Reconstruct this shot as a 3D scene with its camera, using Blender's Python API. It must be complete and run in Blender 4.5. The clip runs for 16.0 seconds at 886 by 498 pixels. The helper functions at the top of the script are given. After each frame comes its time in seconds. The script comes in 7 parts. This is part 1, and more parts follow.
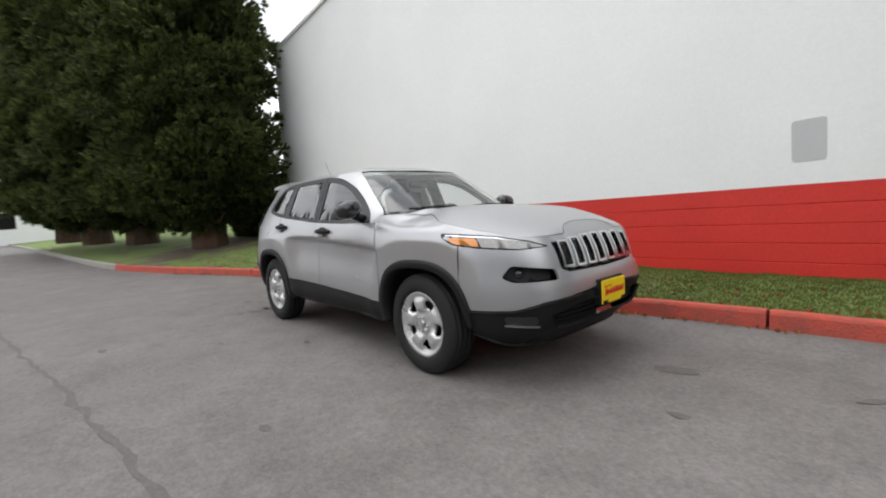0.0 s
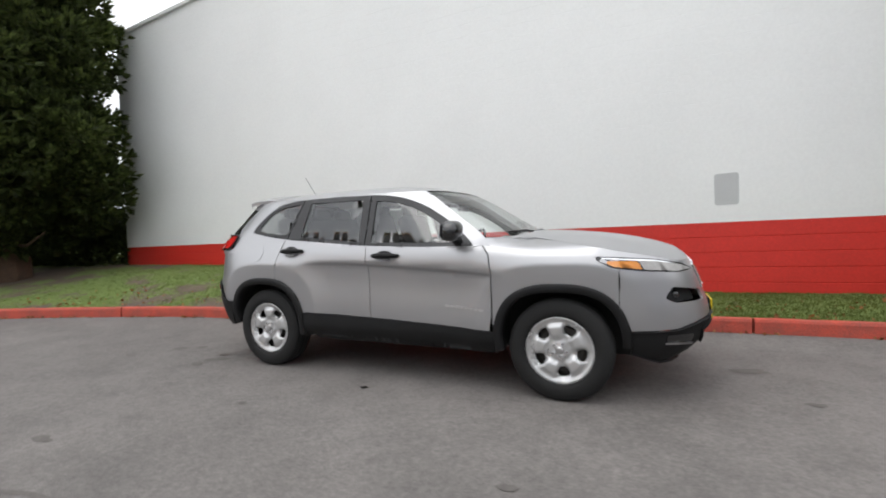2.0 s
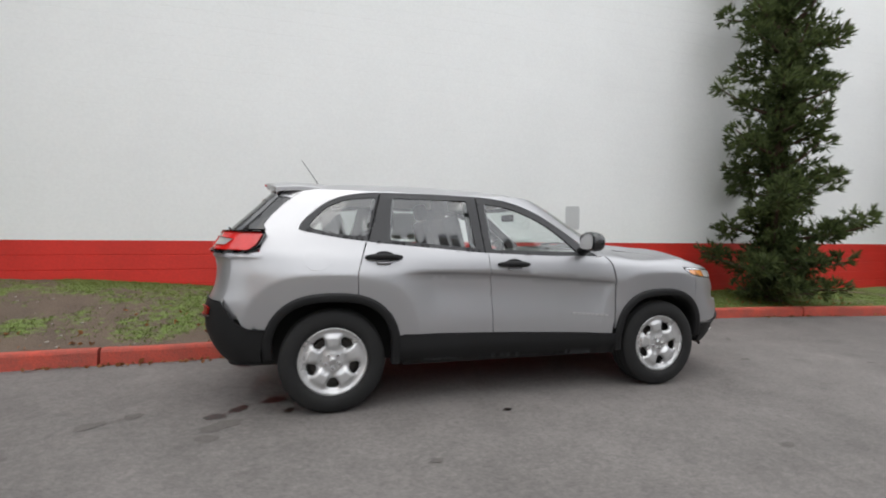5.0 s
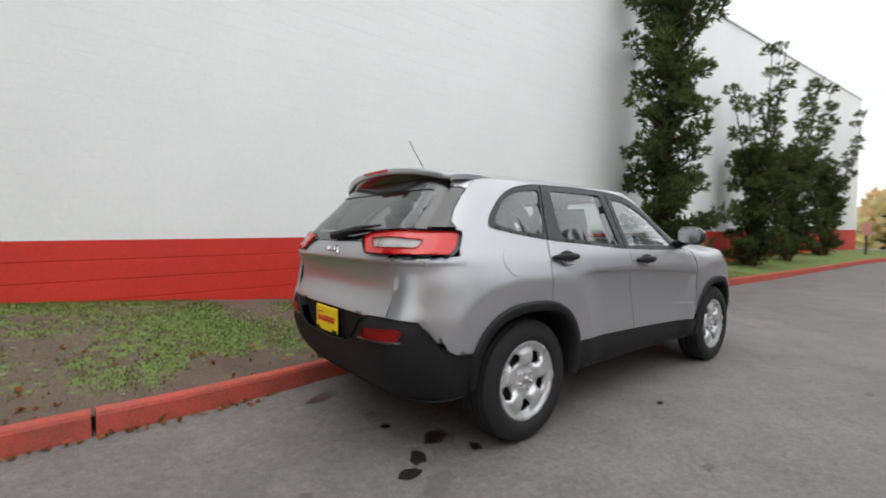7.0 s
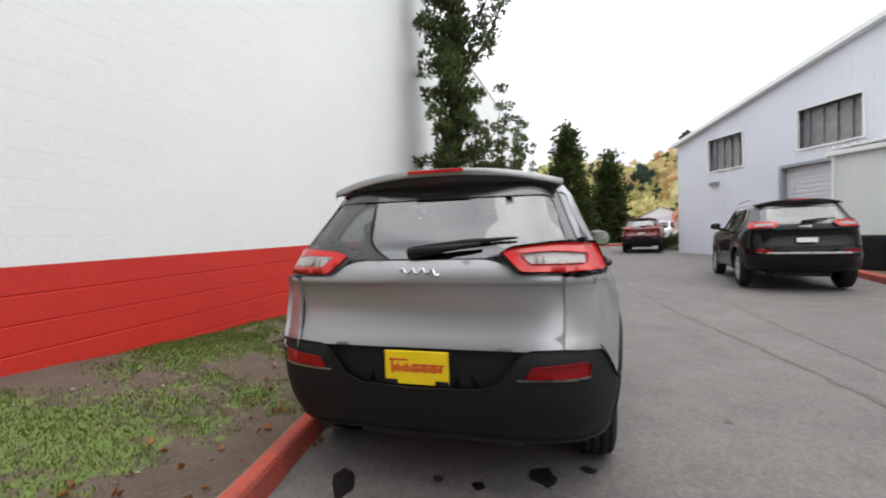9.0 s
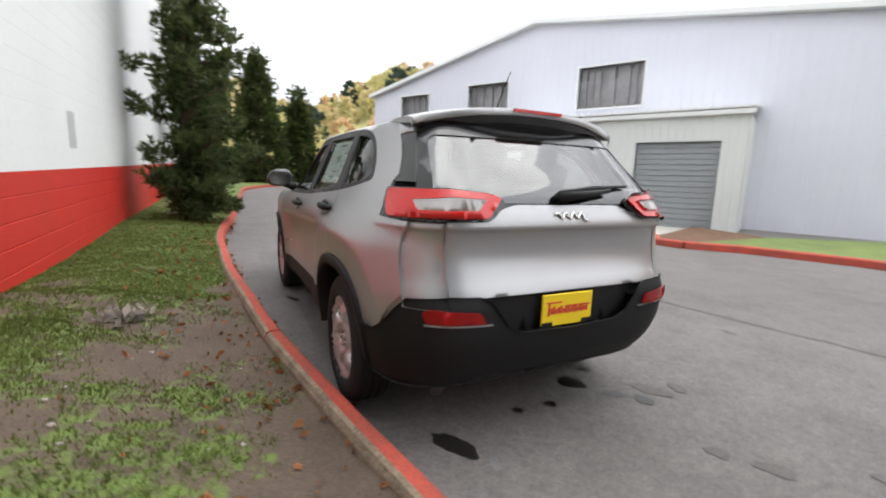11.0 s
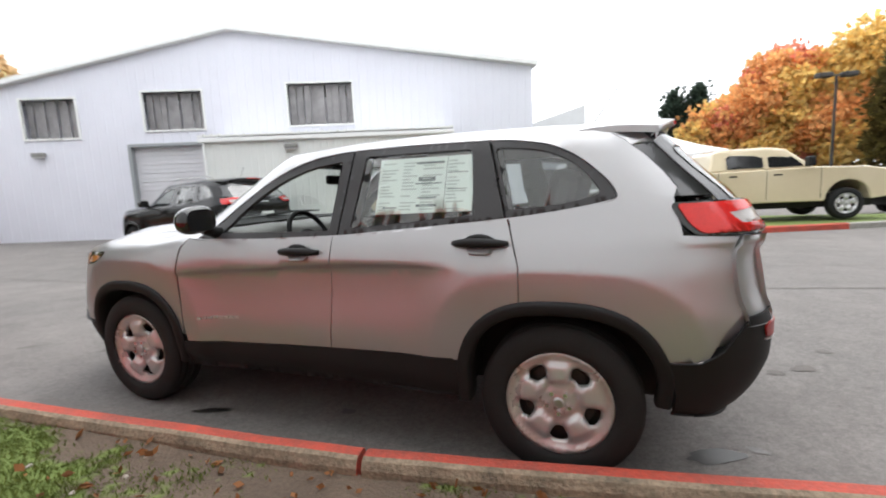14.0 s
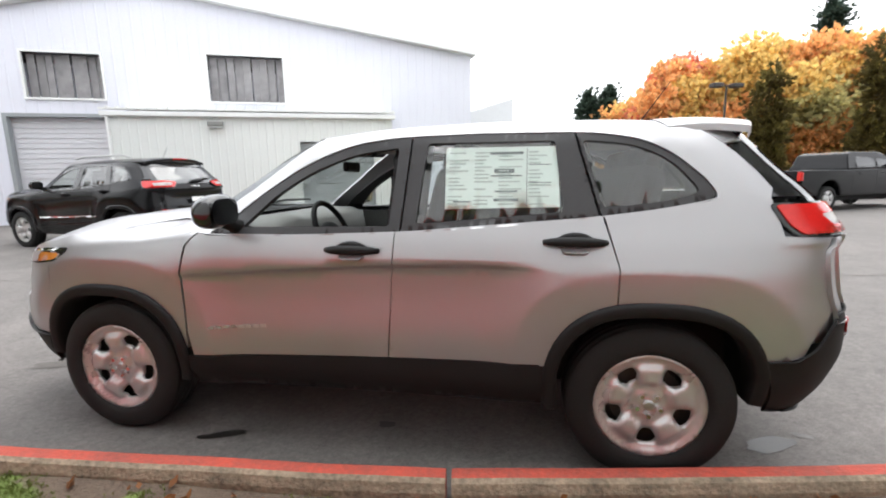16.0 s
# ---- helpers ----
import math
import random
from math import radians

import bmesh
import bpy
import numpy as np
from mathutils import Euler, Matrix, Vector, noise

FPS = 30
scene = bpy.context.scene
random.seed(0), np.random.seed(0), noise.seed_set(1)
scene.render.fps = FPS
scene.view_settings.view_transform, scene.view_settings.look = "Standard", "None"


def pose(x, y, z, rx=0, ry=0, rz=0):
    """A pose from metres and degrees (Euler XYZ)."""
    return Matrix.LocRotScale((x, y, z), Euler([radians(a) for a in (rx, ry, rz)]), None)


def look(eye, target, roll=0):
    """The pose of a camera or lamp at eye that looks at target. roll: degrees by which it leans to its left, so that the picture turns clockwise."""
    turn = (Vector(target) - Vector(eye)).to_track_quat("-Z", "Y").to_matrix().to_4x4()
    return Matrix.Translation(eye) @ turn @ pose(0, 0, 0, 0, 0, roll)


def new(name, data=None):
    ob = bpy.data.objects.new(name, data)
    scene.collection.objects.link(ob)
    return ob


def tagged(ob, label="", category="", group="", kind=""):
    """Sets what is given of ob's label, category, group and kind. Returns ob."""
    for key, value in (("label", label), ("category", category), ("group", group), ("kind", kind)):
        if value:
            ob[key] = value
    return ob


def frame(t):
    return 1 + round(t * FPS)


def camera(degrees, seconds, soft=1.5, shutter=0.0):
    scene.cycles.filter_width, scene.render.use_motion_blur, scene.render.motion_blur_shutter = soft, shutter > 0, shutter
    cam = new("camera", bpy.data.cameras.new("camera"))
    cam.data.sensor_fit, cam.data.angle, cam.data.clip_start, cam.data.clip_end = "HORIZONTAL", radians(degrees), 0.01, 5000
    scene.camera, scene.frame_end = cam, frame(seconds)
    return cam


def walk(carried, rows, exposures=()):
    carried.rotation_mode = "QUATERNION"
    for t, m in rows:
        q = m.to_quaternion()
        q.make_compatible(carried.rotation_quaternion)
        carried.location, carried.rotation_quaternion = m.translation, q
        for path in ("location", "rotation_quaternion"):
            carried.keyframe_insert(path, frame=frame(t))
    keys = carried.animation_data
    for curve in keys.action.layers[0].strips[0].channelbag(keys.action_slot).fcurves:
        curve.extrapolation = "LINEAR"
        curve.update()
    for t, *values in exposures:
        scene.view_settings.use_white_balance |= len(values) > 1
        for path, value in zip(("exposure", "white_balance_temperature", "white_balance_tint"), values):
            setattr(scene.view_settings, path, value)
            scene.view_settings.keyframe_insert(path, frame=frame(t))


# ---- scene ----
cam = camera(90.6, 16.0, soft=1.9, shutter=0.5)
PATH = [
    (0, (3.767, -2.779, 1.21), (2.276, -1.46, 1.018), -3.0),
    (0.5, (3.353, -3.115, 1.233), (2.019, -1.633, 1.08), -0.7),
    (1, (2.897, -3.454, 1.239), (1.732, -1.832, 1.12), -1.1),
    (1.5, (2.4, -3.695, 1.237), (1.404, -1.966, 1.106), -0.9),
    (2, (1.877, -3.935, 1.239), (1.046, -2.118, 1.15), -1.4),
    (2.5, (1.337, -4.03, 1.237), (0.669, -2.146, 1.171), -0.6),
    (3, (0.792, -4.171, 1.217), (0.326, -2.227, 1.173), 0.4),
    (5.5, (-2.009, -3.763, 1.187), (-1.291, -1.897, 1.151), 0.0),
    (6, (-2.526, -3.442, 1.184), (-1.655, -1.642, 1.141), -1.8),
    (6.5, (-2.971, -3.062, 1.19), (-1.873, -1.391, 1.161), -0.9),
    (7, (-3.344, -2.58, 1.199), (-2.106, -1.01, 1.139), 0.7),
    (7.5, (-3.641, -2.108, 1.226), (-2.142, -0.786, 1.152), -0.1),
    (8, (-3.862, -1.61, 1.187), (-2.195, -0.504, 1.159), -1.2),
    (8.5, (-4.029, -1.163, 1.26), (-2.17, -0.424, 1.223), -4.3),
    (9, (-4.095, -0.65, 1.257), (-2.17, -0.112, 1.211), -1.5),
    (9.5, (-4.181, -0.082, 1.25), (-2.194, 0.132, 1.192), -0.5),
    (10, (-4.106, 0.439, 1.238), (-2.123, 0.234, 1.074), 2.7),
    (12.3, (-2.921, 2.446, 1.34), (-1.486, 1.098, 0.992), -0.7),
    (12.5, (-2.757, 2.535, 1.349), (-1.346, 1.149, 1.049), 0.6),
    (13, (-2.371, 2.789, 1.341), (-1.207, 1.178, 1.122), -1.4),
    (13.5, (-1.961, 2.809, 1.316), (-1.03, 1.051, 1.117), -5.1),
    (14, (-1.567, 2.779, 1.309), (-0.859, 0.926, 1.054), -2.9),
    (14.5, (-1.22, 2.775, 1.31), (-0.656, 0.885, 0.981), -1.8),
    (15, (-0.98, 2.776, 1.323), (-0.49, 0.863, 1.011), -2.6),
    (15.5, (-0.825, 2.782, 1.345), (-0.411, 0.853, 1.015), -3.7),
    (16, (-0.798, 2.786, 1.355), (-0.448, 0.843, 1.035), -1.3),
]
walk(cam, [(t, look(eye, target, roll)) for t, eye, target, roll in PATH], exposures=[(0, 0.76), (1.5, 0.76), (3, 0.64), (8, 0.72), (9, 0.88), (10, 0.90), (12.5, 1.44), (13, 1.42), (14, 1.32), (15, 1.36), (16, 1.50)])

# ---------------------------------------------------------------- light
world = bpy.data.worlds.new("overcast_sky")
scene.world = world
world.use_nodes = True
wn, wl = world.node_tree.nodes, world.node_tree.links
wn.clear()
w_out, w_bg = wn.new("ShaderNodeOutputWorld"), wn.new("ShaderNodeBackground")
w_sky = wn.new("ShaderNodeTexSky")
w_sky.sky_type, w_sky.sun_disc = "NISHITA", False
w_sky.sun_elevation, w_sky.sun_rotation = radians(72), radians(150)
w_hsv = wn.new("ShaderNodeHueSaturation")
w_hsv.inputs["Saturation"].default_value = 0.12
w_noise = wn.new("ShaderNodeTexNoise")
w_noise.inputs["Scale"].default_value, w_noise.inputs["Detail"].default_value = 2.6, 6.0
w_map = wn.new("ShaderNodeMapping")
w_map.inputs["Scale"].default_value = (1.0, 1.0, 3.2)
w_co = wn.new("ShaderNodeTexCoord")
w_ramp = wn.new("ShaderNodeValToRGB")
w_ramp.color_ramp.elements[0].position, w_ramp.color_ramp.elements[0].color = 0.36, (5.4, 5.6, 6.0, 1)
w_ramp.color_ramp.elements[1].position, w_ramp.color_ramp.elements[1].color = 0.62, (11.0, 11.2, 11.5, 1)
w_mix = wn.new("ShaderNodeMixRGB")
w_mix.inputs["Fac"].default_value = 0.86
wl.new(w_co.outputs["Generated"], w_map.inputs["Vector"])
wl.new(w_map.outputs["Vector"], w_noise.inputs["Vector"])
wl.new(w_noise.outputs["Fac"], w_ramp.inputs["Fac"])
wl.new(w_sky.outputs["Color"], w_hsv.inputs["Color"])
wl.new(w_hsv.outputs["Color"], w_mix.inputs["Color1"])
wl.new(w_ramp.outputs["Color"], w_mix.inputs["Color2"])
# an overcast sky is brightest overhead
w_sep = wn.new("ShaderNodeSeparateXYZ")
w_zen = wn.new("ShaderNodeMapRange")
w_zen.inputs["From Min"].default_value, w_zen.inputs["From Max"].default_value = 0.0, 1.0
w_zen.inputs["To Min"].default_value, w_zen.inputs["To Max"].default_value = 0.95, 1.55
w_mul = wn.new("ShaderNodeMixRGB")
w_mul.blend_type, w_mul.inputs["Fac"].default_value = "MULTIPLY", 1.0
wl.new(w_co.outputs["Generated"], w_sep.inputs["Vector"])
wl.new(w_sep.outputs["Z"], w_zen.inputs["Value"])
wl.new(w_mix.outputs["Color"], w_mul.inputs["Color1"])
wl.new(w_zen.outputs["Result"], w_mul.inputs["Color2"])
wl.new(w_mul.outputs["Color"], w_bg.inputs["Color"])
w_bg.inputs["Strength"].default_value = 0.1
wl.new(w_bg.outputs["Background"], w_out.inputs["Surface"])
sun_data = bpy.data.lights.new("sun", "SUN")
sun_data.energy, sun_data.angle, sun_data.color = 0.5, radians(50), (1.0, 0.97, 0.92)
sun = new("sun", sun_data)
sun.matrix_world = look((-3, -5, 18), (0, 0, 0))

# ---------------------------------------------------------------- materials


def mat(name, color, rough=0.6, metal=0.0, var=0.15, scale=4.0, fine=60.0, bump=0.0, bump_scale=80.0, coat=0.0, tint=None, random_island=0.0, object_random=0.0, spec=0.5):
    """A procedural surface: base colour with coarse and fine variation, roughness variation and relief."""
    m = bpy.data.materials.new(name)
    m.use_nodes = True
    n, l = m.node_tree.nodes, m.node_tree.links
    p = n["Principled BSDF"]
    p.inputs["Metallic"].default_value = metal
    p.inputs["Coat Weight"].default_value = coat
    p.inputs["Coat Roughness"].default_value = 0.04
    p.inputs["Specular IOR Level"].default_value = spec
    co = n.new("ShaderNodeTexCoord")
    big, small = n.new("ShaderNodeTexNoise"), n.new("ShaderNodeTexNoise")
    big.inputs["Scale"].default_value, big.inputs["Detail"].default_value = scale, 5
    small.inputs["Scale"].default_value, small.inputs["Detail"].default_value = fine, 3
    l.new(co.outputs["Object"], big.inputs["Vector"])
    l.new(co.outputs["Object"], small.inputs["Vector"])
    c = Vector(color)
    dark = tint if tint else tuple(c * (1 - var))
    mix = n.new("ShaderNodeMixRGB")
    mix.inputs["Color1"].default_value = (*dark, 1)
    mix.inputs["Color2"].default_value = (*[min(1, v * (1 + 0.5 * var)) for v in c], 1)
    r = n.new("ShaderNodeMapRange")
    r.inputs["From Min"].default_value, r.inputs["From Max"].default_value = 0.3, 0.7
    add = n.new("ShaderNodeMath")
    add.operation = "MULTIPLY_ADD"
    add.inputs[1].default_value = 0.45
    l.new(small.outputs["Fac"], add.inputs[0])
    half = n.new("ShaderNodeMath")
    half.operation = "MULTIPLY"
    half.inputs[1].default_value = 0.55
    l.new(big.outputs["Fac"], half.inputs[0])
    l.new(half.outputs[0], add.inputs[2])
    l.new(add.outputs[0], r.inputs["Value"])
    l.new(r.outputs["Result"], mix.inputs["Fac"])
    out = mix.outputs["Color"]
    if random_island or object_random:
        amount = random_island or object_random
        hsv = n.new("ShaderNodeHueSaturation")
        src = n.new("ShaderNodeNewGeometry").outputs["Random Per Island"] if random_island else n.new("ShaderNodeObjectInfo").outputs["Random"]
        vr = n.new("ShaderNodeMapRange")
        vr.inputs["To Min"].default_value, vr.inputs["To Max"].default_value = 1 - amount, 1 + amount
        l.new(src, vr.inputs["Value"])
        l.new(vr.outputs["Result"], hsv.inputs["Value"])
        l.new(out, hsv.inputs["Color"])
        out = hsv.outputs["Color"]
    l.new(out, p.inputs["Base Color"])
    rr = n.new("ShaderNodeMapRange")
    rr.inputs["To Min"].default_value, rr.inputs["To Max"].default_value = max(0.02, rough * 0.88), min(1, rough * 1.12)
    l.new(big.outputs["Fac"], rr.inputs["Value"])
    l.new(rr.outputs["Result"], p.inputs["Roughness"])
    if bump:
        tex, b = n.new("ShaderNodeTexNoise"), n.new("ShaderNodeBump")
        tex.inputs["Scale"].default_value, tex.inputs["Detail"].default_value = bump_scale, 4
        l.new(co.outputs["Object"], tex.inputs["Vector"])
        l.new(tex.outputs["Fac"], b.inputs["Height"])
        b.inputs["Strength"].default_value, b.inputs["Distance"].default_value = bump, 0.02
        l.new(b.outputs["Normal"], p.inputs["Normal"])
    return m


def glass(name, color=(1, 1, 1), rough=0.0, see=0.75, gloss=0.07):
    """Thin window glass: clear tinted pane with a Fresnel gloss."""
    m = bpy.data.materials.new(name)
    m.use_nodes = True
    n, l = m.node_tree.nodes, m.node_tree.links
    n.clear()
    o, mixs = n.new("ShaderNodeOutputMaterial"), n.new("ShaderNodeMixShader")
    tr, gl, fr = n.new("ShaderNodeBsdfTransparent"), n.new("ShaderNodeBsdfGlossy"), n.new("ShaderNodeLayerWeight")
    tr.inputs["Color"].default_value = (*[see * c for c in color], 1)
    gl.inputs["Roughness"].default_value = rough
    fr.inputs["Blend"].default_value = 0.5
    pw, ad = n.new("ShaderNodeMath"), n.new("ShaderNodeMath")
    pw.operation, ad.operation = "POWER", "MULTIPLY_ADD"
    pw.inputs[1].default_value, ad.inputs[1].default_value, ad.inputs[2].default_value = 4.0, 0.8, gloss
    l.new(fr.outputs["Facing"], pw.inputs[0])
    l.new(pw.outputs[0], ad.inputs[0])
    l.new(ad.outputs[0], mixs.inputs["Fac"])
    l.new(tr.outputs[0], mixs.inputs[1])
    l.new(gl.outputs[0], mixs.inputs[2])
    l.new(mixs.outputs[0], o.inputs["Surface"])
    return m




def asphalt_material():
    """Worn asphalt: broad warm and cool areas, scuffed patches, stone specks and open grain."""
    m = mat("asphalt", (0.150, 0.138, 0.130), 0.82, var=0.34, scale=0.42, fine=26, bump=0.0)
    n, l = m.node_tree.nodes, m.node_tree.links
    p = n["Principled BSDF"]
    old = p.inputs["Base Color"].links[0].from_socket
    co = n.new("ShaderNodeTexCoord")
    stone, grain, scuff = n.new("ShaderNodeTexVoronoi"), n.new("ShaderNodeTexNoise"), n.new("ShaderNodeTexNoise")
    stone.inputs["Scale"].default_value = 95
    grain.inputs["Scale"].default_value, grain.inputs["Detail"].default_value = 210, 3
    scuff.inputs["Scale"].default_value, scuff.inputs["Detail"].default_value, scuff.inputs["Roughness"].default_value = 2.2, 7, 0.7
    for tx in (stone, grain, scuff):
        l.new(co.outputs["Object"], tx.inputs["Vector"])
    chip = n.new("ShaderNodeSeparateColor")
    l.new(stone.outputs["Color"], chip.inputs["Color"])
    k = n.new("ShaderNodeMapRange")
    k.inputs["To Min"].default_value, k.inputs["To Max"].default_value = 0.86, 1.15
    l.new(chip.outputs["Red"], k.inputs["Value"])
    k2 = n.new("ShaderNodeMapRange")
    k2.inputs["From Min"].default_value, k2.inputs["From Max"].default_value = 0.3, 0.7
    k2.inputs["To Min"].default_value, k2.inputs["To Max"].default_value = 0.80, 1.15
    l.new(scuff.outputs["Fac"], k2.inputs["Value"])
    both = n.new("ShaderNodeMath")
    both.operation = "MULTIPLY"
    l.new(k.outputs["Result"], both.inputs[0])
    l.new(k2.outputs["Result"], both.inputs[1])
    hsv = n.new("ShaderNodeHueSaturation")
    l.new(old, hsv.inputs["Color"])
    l.new(both.outputs[0], hsv.inputs["Value"])
    l.new(hsv.outputs["Color"], p.inputs["Base Color"])
    hgt = n.new("ShaderNodeMath")
    hgt.operation = "ADD"
    l.new(grain.outputs["Fac"], hgt.inputs[0])
    l.new(stone.outputs["Distance"], hgt.inputs[1])
    b = n.new("ShaderNodeBump")
    b.inputs["Strength"].default_value, b.inputs["Distance"].default_value = 0.25, 0.010
    l.new(hgt.outputs[0], b.inputs["Height"])
    l.new(b.outputs["Normal"], p.inputs["Normal"])
    return m


M_ASPHALT = asphalt_material()
M_WALL = mat("white_painted_block", (0.80, 0.81, 0.80), 0.7, var=0.06, scale=0.7, fine=30, bump=0.08, bump_scale=45)
M_RED_WALL = mat("red_painted_block", (0.60, 0.028, 0.018), 0.55, var=0.2, scale=1.1, fine=35, bump=0.1, bump_scale=45)
M_GREY_PATCH = mat("grey_paint_patch", (0.50, 0.51, 0.51), 0.7, var=0.06)
M_KERB = mat("red_kerb_paint", (0.47, 0.065, 0.038), 0.8, var=0.35, scale=5, fine=50, bump=0.4, bump_scale=60, tint=(0.22, 0.06, 0.045))
M_KERB_GREY = mat("bare_concrete", (0.30, 0.29, 0.26), 0.9, var=0.3, scale=5, fine=60, bump=0.4, bump_scale=60)
M_KERB_BACK = mat("weathered_concrete", (0.30, 0.24, 0.17), 0.9, var=0.5, scale=6, fine=50, bump=0.5, bump_scale=60, tint=(0.10, 0.085, 0.06))
M_SIDING = mat("white_metal_siding", (0.66, 0.67, 0.74), 0.5, var=0.06, scale=0.8, fine=20)
M_SHED = mat("cream_metal_siding", (0.66, 0.68, 0.66), 0.5, var=0.06, scale=0.8, fine=20)
M_TRIM_W = mat("white_trim", (0.74, 0.75, 0.74), 0.5, var=0.05)
M_DARK = mat("dark_matter", (0.02, 0.02, 0.02), 0.8)
M_BARK = mat("conifer_bark", (0.09, 0.055, 0.035), 0.95, var=0.5, scale=9, fine=40, bump=0.8, bump_scale=30)


def soil_material():
    """Lawn ground: bare brown soil, with short turf where the surface's own cover value says it grows."""
    m = mat("worn_lawn", (0.125, 0.092, 0.066), 0.95, var=0.4, scale=3, fine=50, bump=0.7, bump_scale=70, tint=(0.07, 0.05, 0.037))
    n, l = m.node_tree.nodes, m.node_tree.links
    p = n["Principled BSDF"]
    old = p.inputs["Base Color"].links[0].from_socket
    co = n.new("ShaderNodeTexCoord")
    tex = n.new("ShaderNodeTexNoise")
    tex.inputs["Scale"].default_value, tex.inputs["Detail"].default_value = 14, 6
    l.new(co.outputs["Object"], tex.inputs["Vector"])
    at = n.new("ShaderNodeAttribute")
    at.attribute_name = "cover"
    add = n.new("ShaderNodeMath")
    add.operation = "ADD"
    l.new(at.outputs["Fac"], add.inputs[0])
    l.new(tex.outputs["Fac"], add.inputs[1])
    r = n.new("ShaderNodeMapRange")
    r.inputs["From Min"].default_value, r.inputs["From Max"].default_value = 0.92, 1.12
    l.new(add.outputs[0], r.inputs["Value"])
    green = n.new("ShaderNodeMixRGB")
    green.inputs["Color1"].default_value, green.inputs["Color2"].default_value = (0.085, 0.125, 0.028, 1), (0.165, 0.225, 0.055, 1)
    l.new(tex.outputs["Fac"], green.inputs["Fac"])
    mix = n.new("ShaderNodeMixRGB")
    l.new(r.outputs["Result"], mix.inputs["Fac"])
    l.new(old, mix.inputs["Color1"])
    l.new(green.outputs["Color"], mix.inputs["Color2"])
    l.new(mix.outputs["Color"], p.inputs["Base Color"])
    return m


M_LAWN = soil_material()

# ---------------------------------------------------------------- mesh helpers


def link_mesh(name, bm, material, parent=None, label="", smooth=False):
    me = bpy.data.meshes.new(name)
    bm.to_mesh(me)
    bm.free()
    for mm in (material if isinstance(material, (list, tuple)) else [material]):
        me.materials.append(mm)
    if smooth:
        for f in me.polygons:
            f.use_smooth = True
    ob = new(name, me)
    if parent is not None:
        ob.parent = parent
    if label:
        ob["label"] = label
    return ob


def part(name, bm, material, parent, label="", smooth=False):
    return link_mesh(name, bm, material, parent, label, smooth)


def pydata(name, verts, faces, material, parent=None, label="", smooth=False):
    me = bpy.data.meshes.new(name)
    me.from_pydata([tuple(v) for v in verts], [], faces)
    me.update()
    for mm in (material if isinstance(material, (list, tuple)) else [material]):
        me.materials.append(mm)
    if smooth:
        me.shade_smooth()
    ob = new(name, me)
    if parent is not None:
        ob.parent = parent
    if label:
        ob["label"] = label
    return ob


def empty(name, m=None, label="", category="", group="", kind=""):
    ob = new(name)
    ob.empty_display_size = 0.2
    if m is not None:
        ob.matrix_world = m
    return tagged(ob, label, category, group, kind)


def box(bm, x0, x1, y0, y1, z0, z1, bevel=0.0, m=None):
    """A box, bevelled if asked, added to bm."""
    g = bmesh.ops.create_cube(bm, size=1)
    vs = g["verts"]
    for v in vs:
        v.co = Vector((x0 + (v.co.x + 0.5) * (x1 - x0), y0 + (v.co.y + 0.5) * (y1 - y0), z0 + (v.co.z + 0.5) * (z1 - z0)))
    if bevel:
        es = list({e for v in vs for e in v.link_edges})
        r = bmesh.ops.bevel(bm, geom=es, offset=bevel, segments=2, profile=0.5, affect="EDGES")
        vs = list({v for f in r["faces"] for v in f.verts} | {v for v in vs if v.is_valid})
    if m is not None:
        for v in vs:
            v.co = m @ v.co
    return vs


def box_bm(*a, **k):
    bm = bmesh.new()
    box(bm, *a, **k)
    return bm


def tube(bm, pts, radii, seg=8, cap=True):
    """A swept round tube through pts."""
    rings = []
    pts = [Vector(p) for p in pts]
    for i, p in enumerate(pts):
        d = (pts[min(i + 1, len(pts) - 1)] - pts[max(i - 1, 0)]).normalized()
        a = d.orthogonal().normalized() if i == 0 else (rings_a - d * rings_a.dot(d)).normalized()
        rings_a = a
        b = d.cross(a)
        r = radii[i] if isinstance(radii, (list, tuple)) else radii
        rings.append([bm.verts.new(p + r * (math.cos(2 * math.pi * k / seg) * a + math.sin(2 * math.pi * k / seg) * b)) for k in range(seg)])
    for r0, r1 in zip(rings, rings[1:]):
        for k in range(seg):
            bm.faces.new((r0[k], r0[(k + 1) % seg], r1[(k + 1) % seg], r1[k]))
    if cap:
        bm.faces.new(rings[0][::-1])
        bm.faces.new(rings[-1])


def tube_bm(pts, radii, seg=8):
    bm = bmesh.new()
    tube(bm, pts, radii, seg)
    return bm


def knots(*pairs):
    """A smooth curve through (x, value) pairs, flat beyond its ends."""
    xs, ys = np.array([p[0] for p in pairs], float), np.array([p[1] for p in pairs], float)
    d = np.diff(ys) / np.diff(xs)
    m = np.zeros(len(xs))
    m[0], m[-1] = d[0], d[-1]
    for i in range(1, len(xs) - 1):
        m[i] = 0 if d[i - 1] * d[i] <= 0 else 2 * d[i - 1] * d[i] / (d[i - 1] + d[i])

    def f(x):
        if x <= xs[0]:
            return float(ys[0])
        if x >= xs[-1]:
            return float(ys[-1])
        i = int(np.searchsorted(xs, x) - 1)
        h = xs[i + 1] - xs[i]
        t = (x - xs[i]) / h
        return float((2 * t**3 - 3 * t**2 + 1) * ys[i] + (t**3 - 2 * t**2 + t) * h * m[i] + (-2 * t**3 + 3 * t**2) * ys[i + 1] + (t**3 - t**2) * h * m[i + 1])

    return f


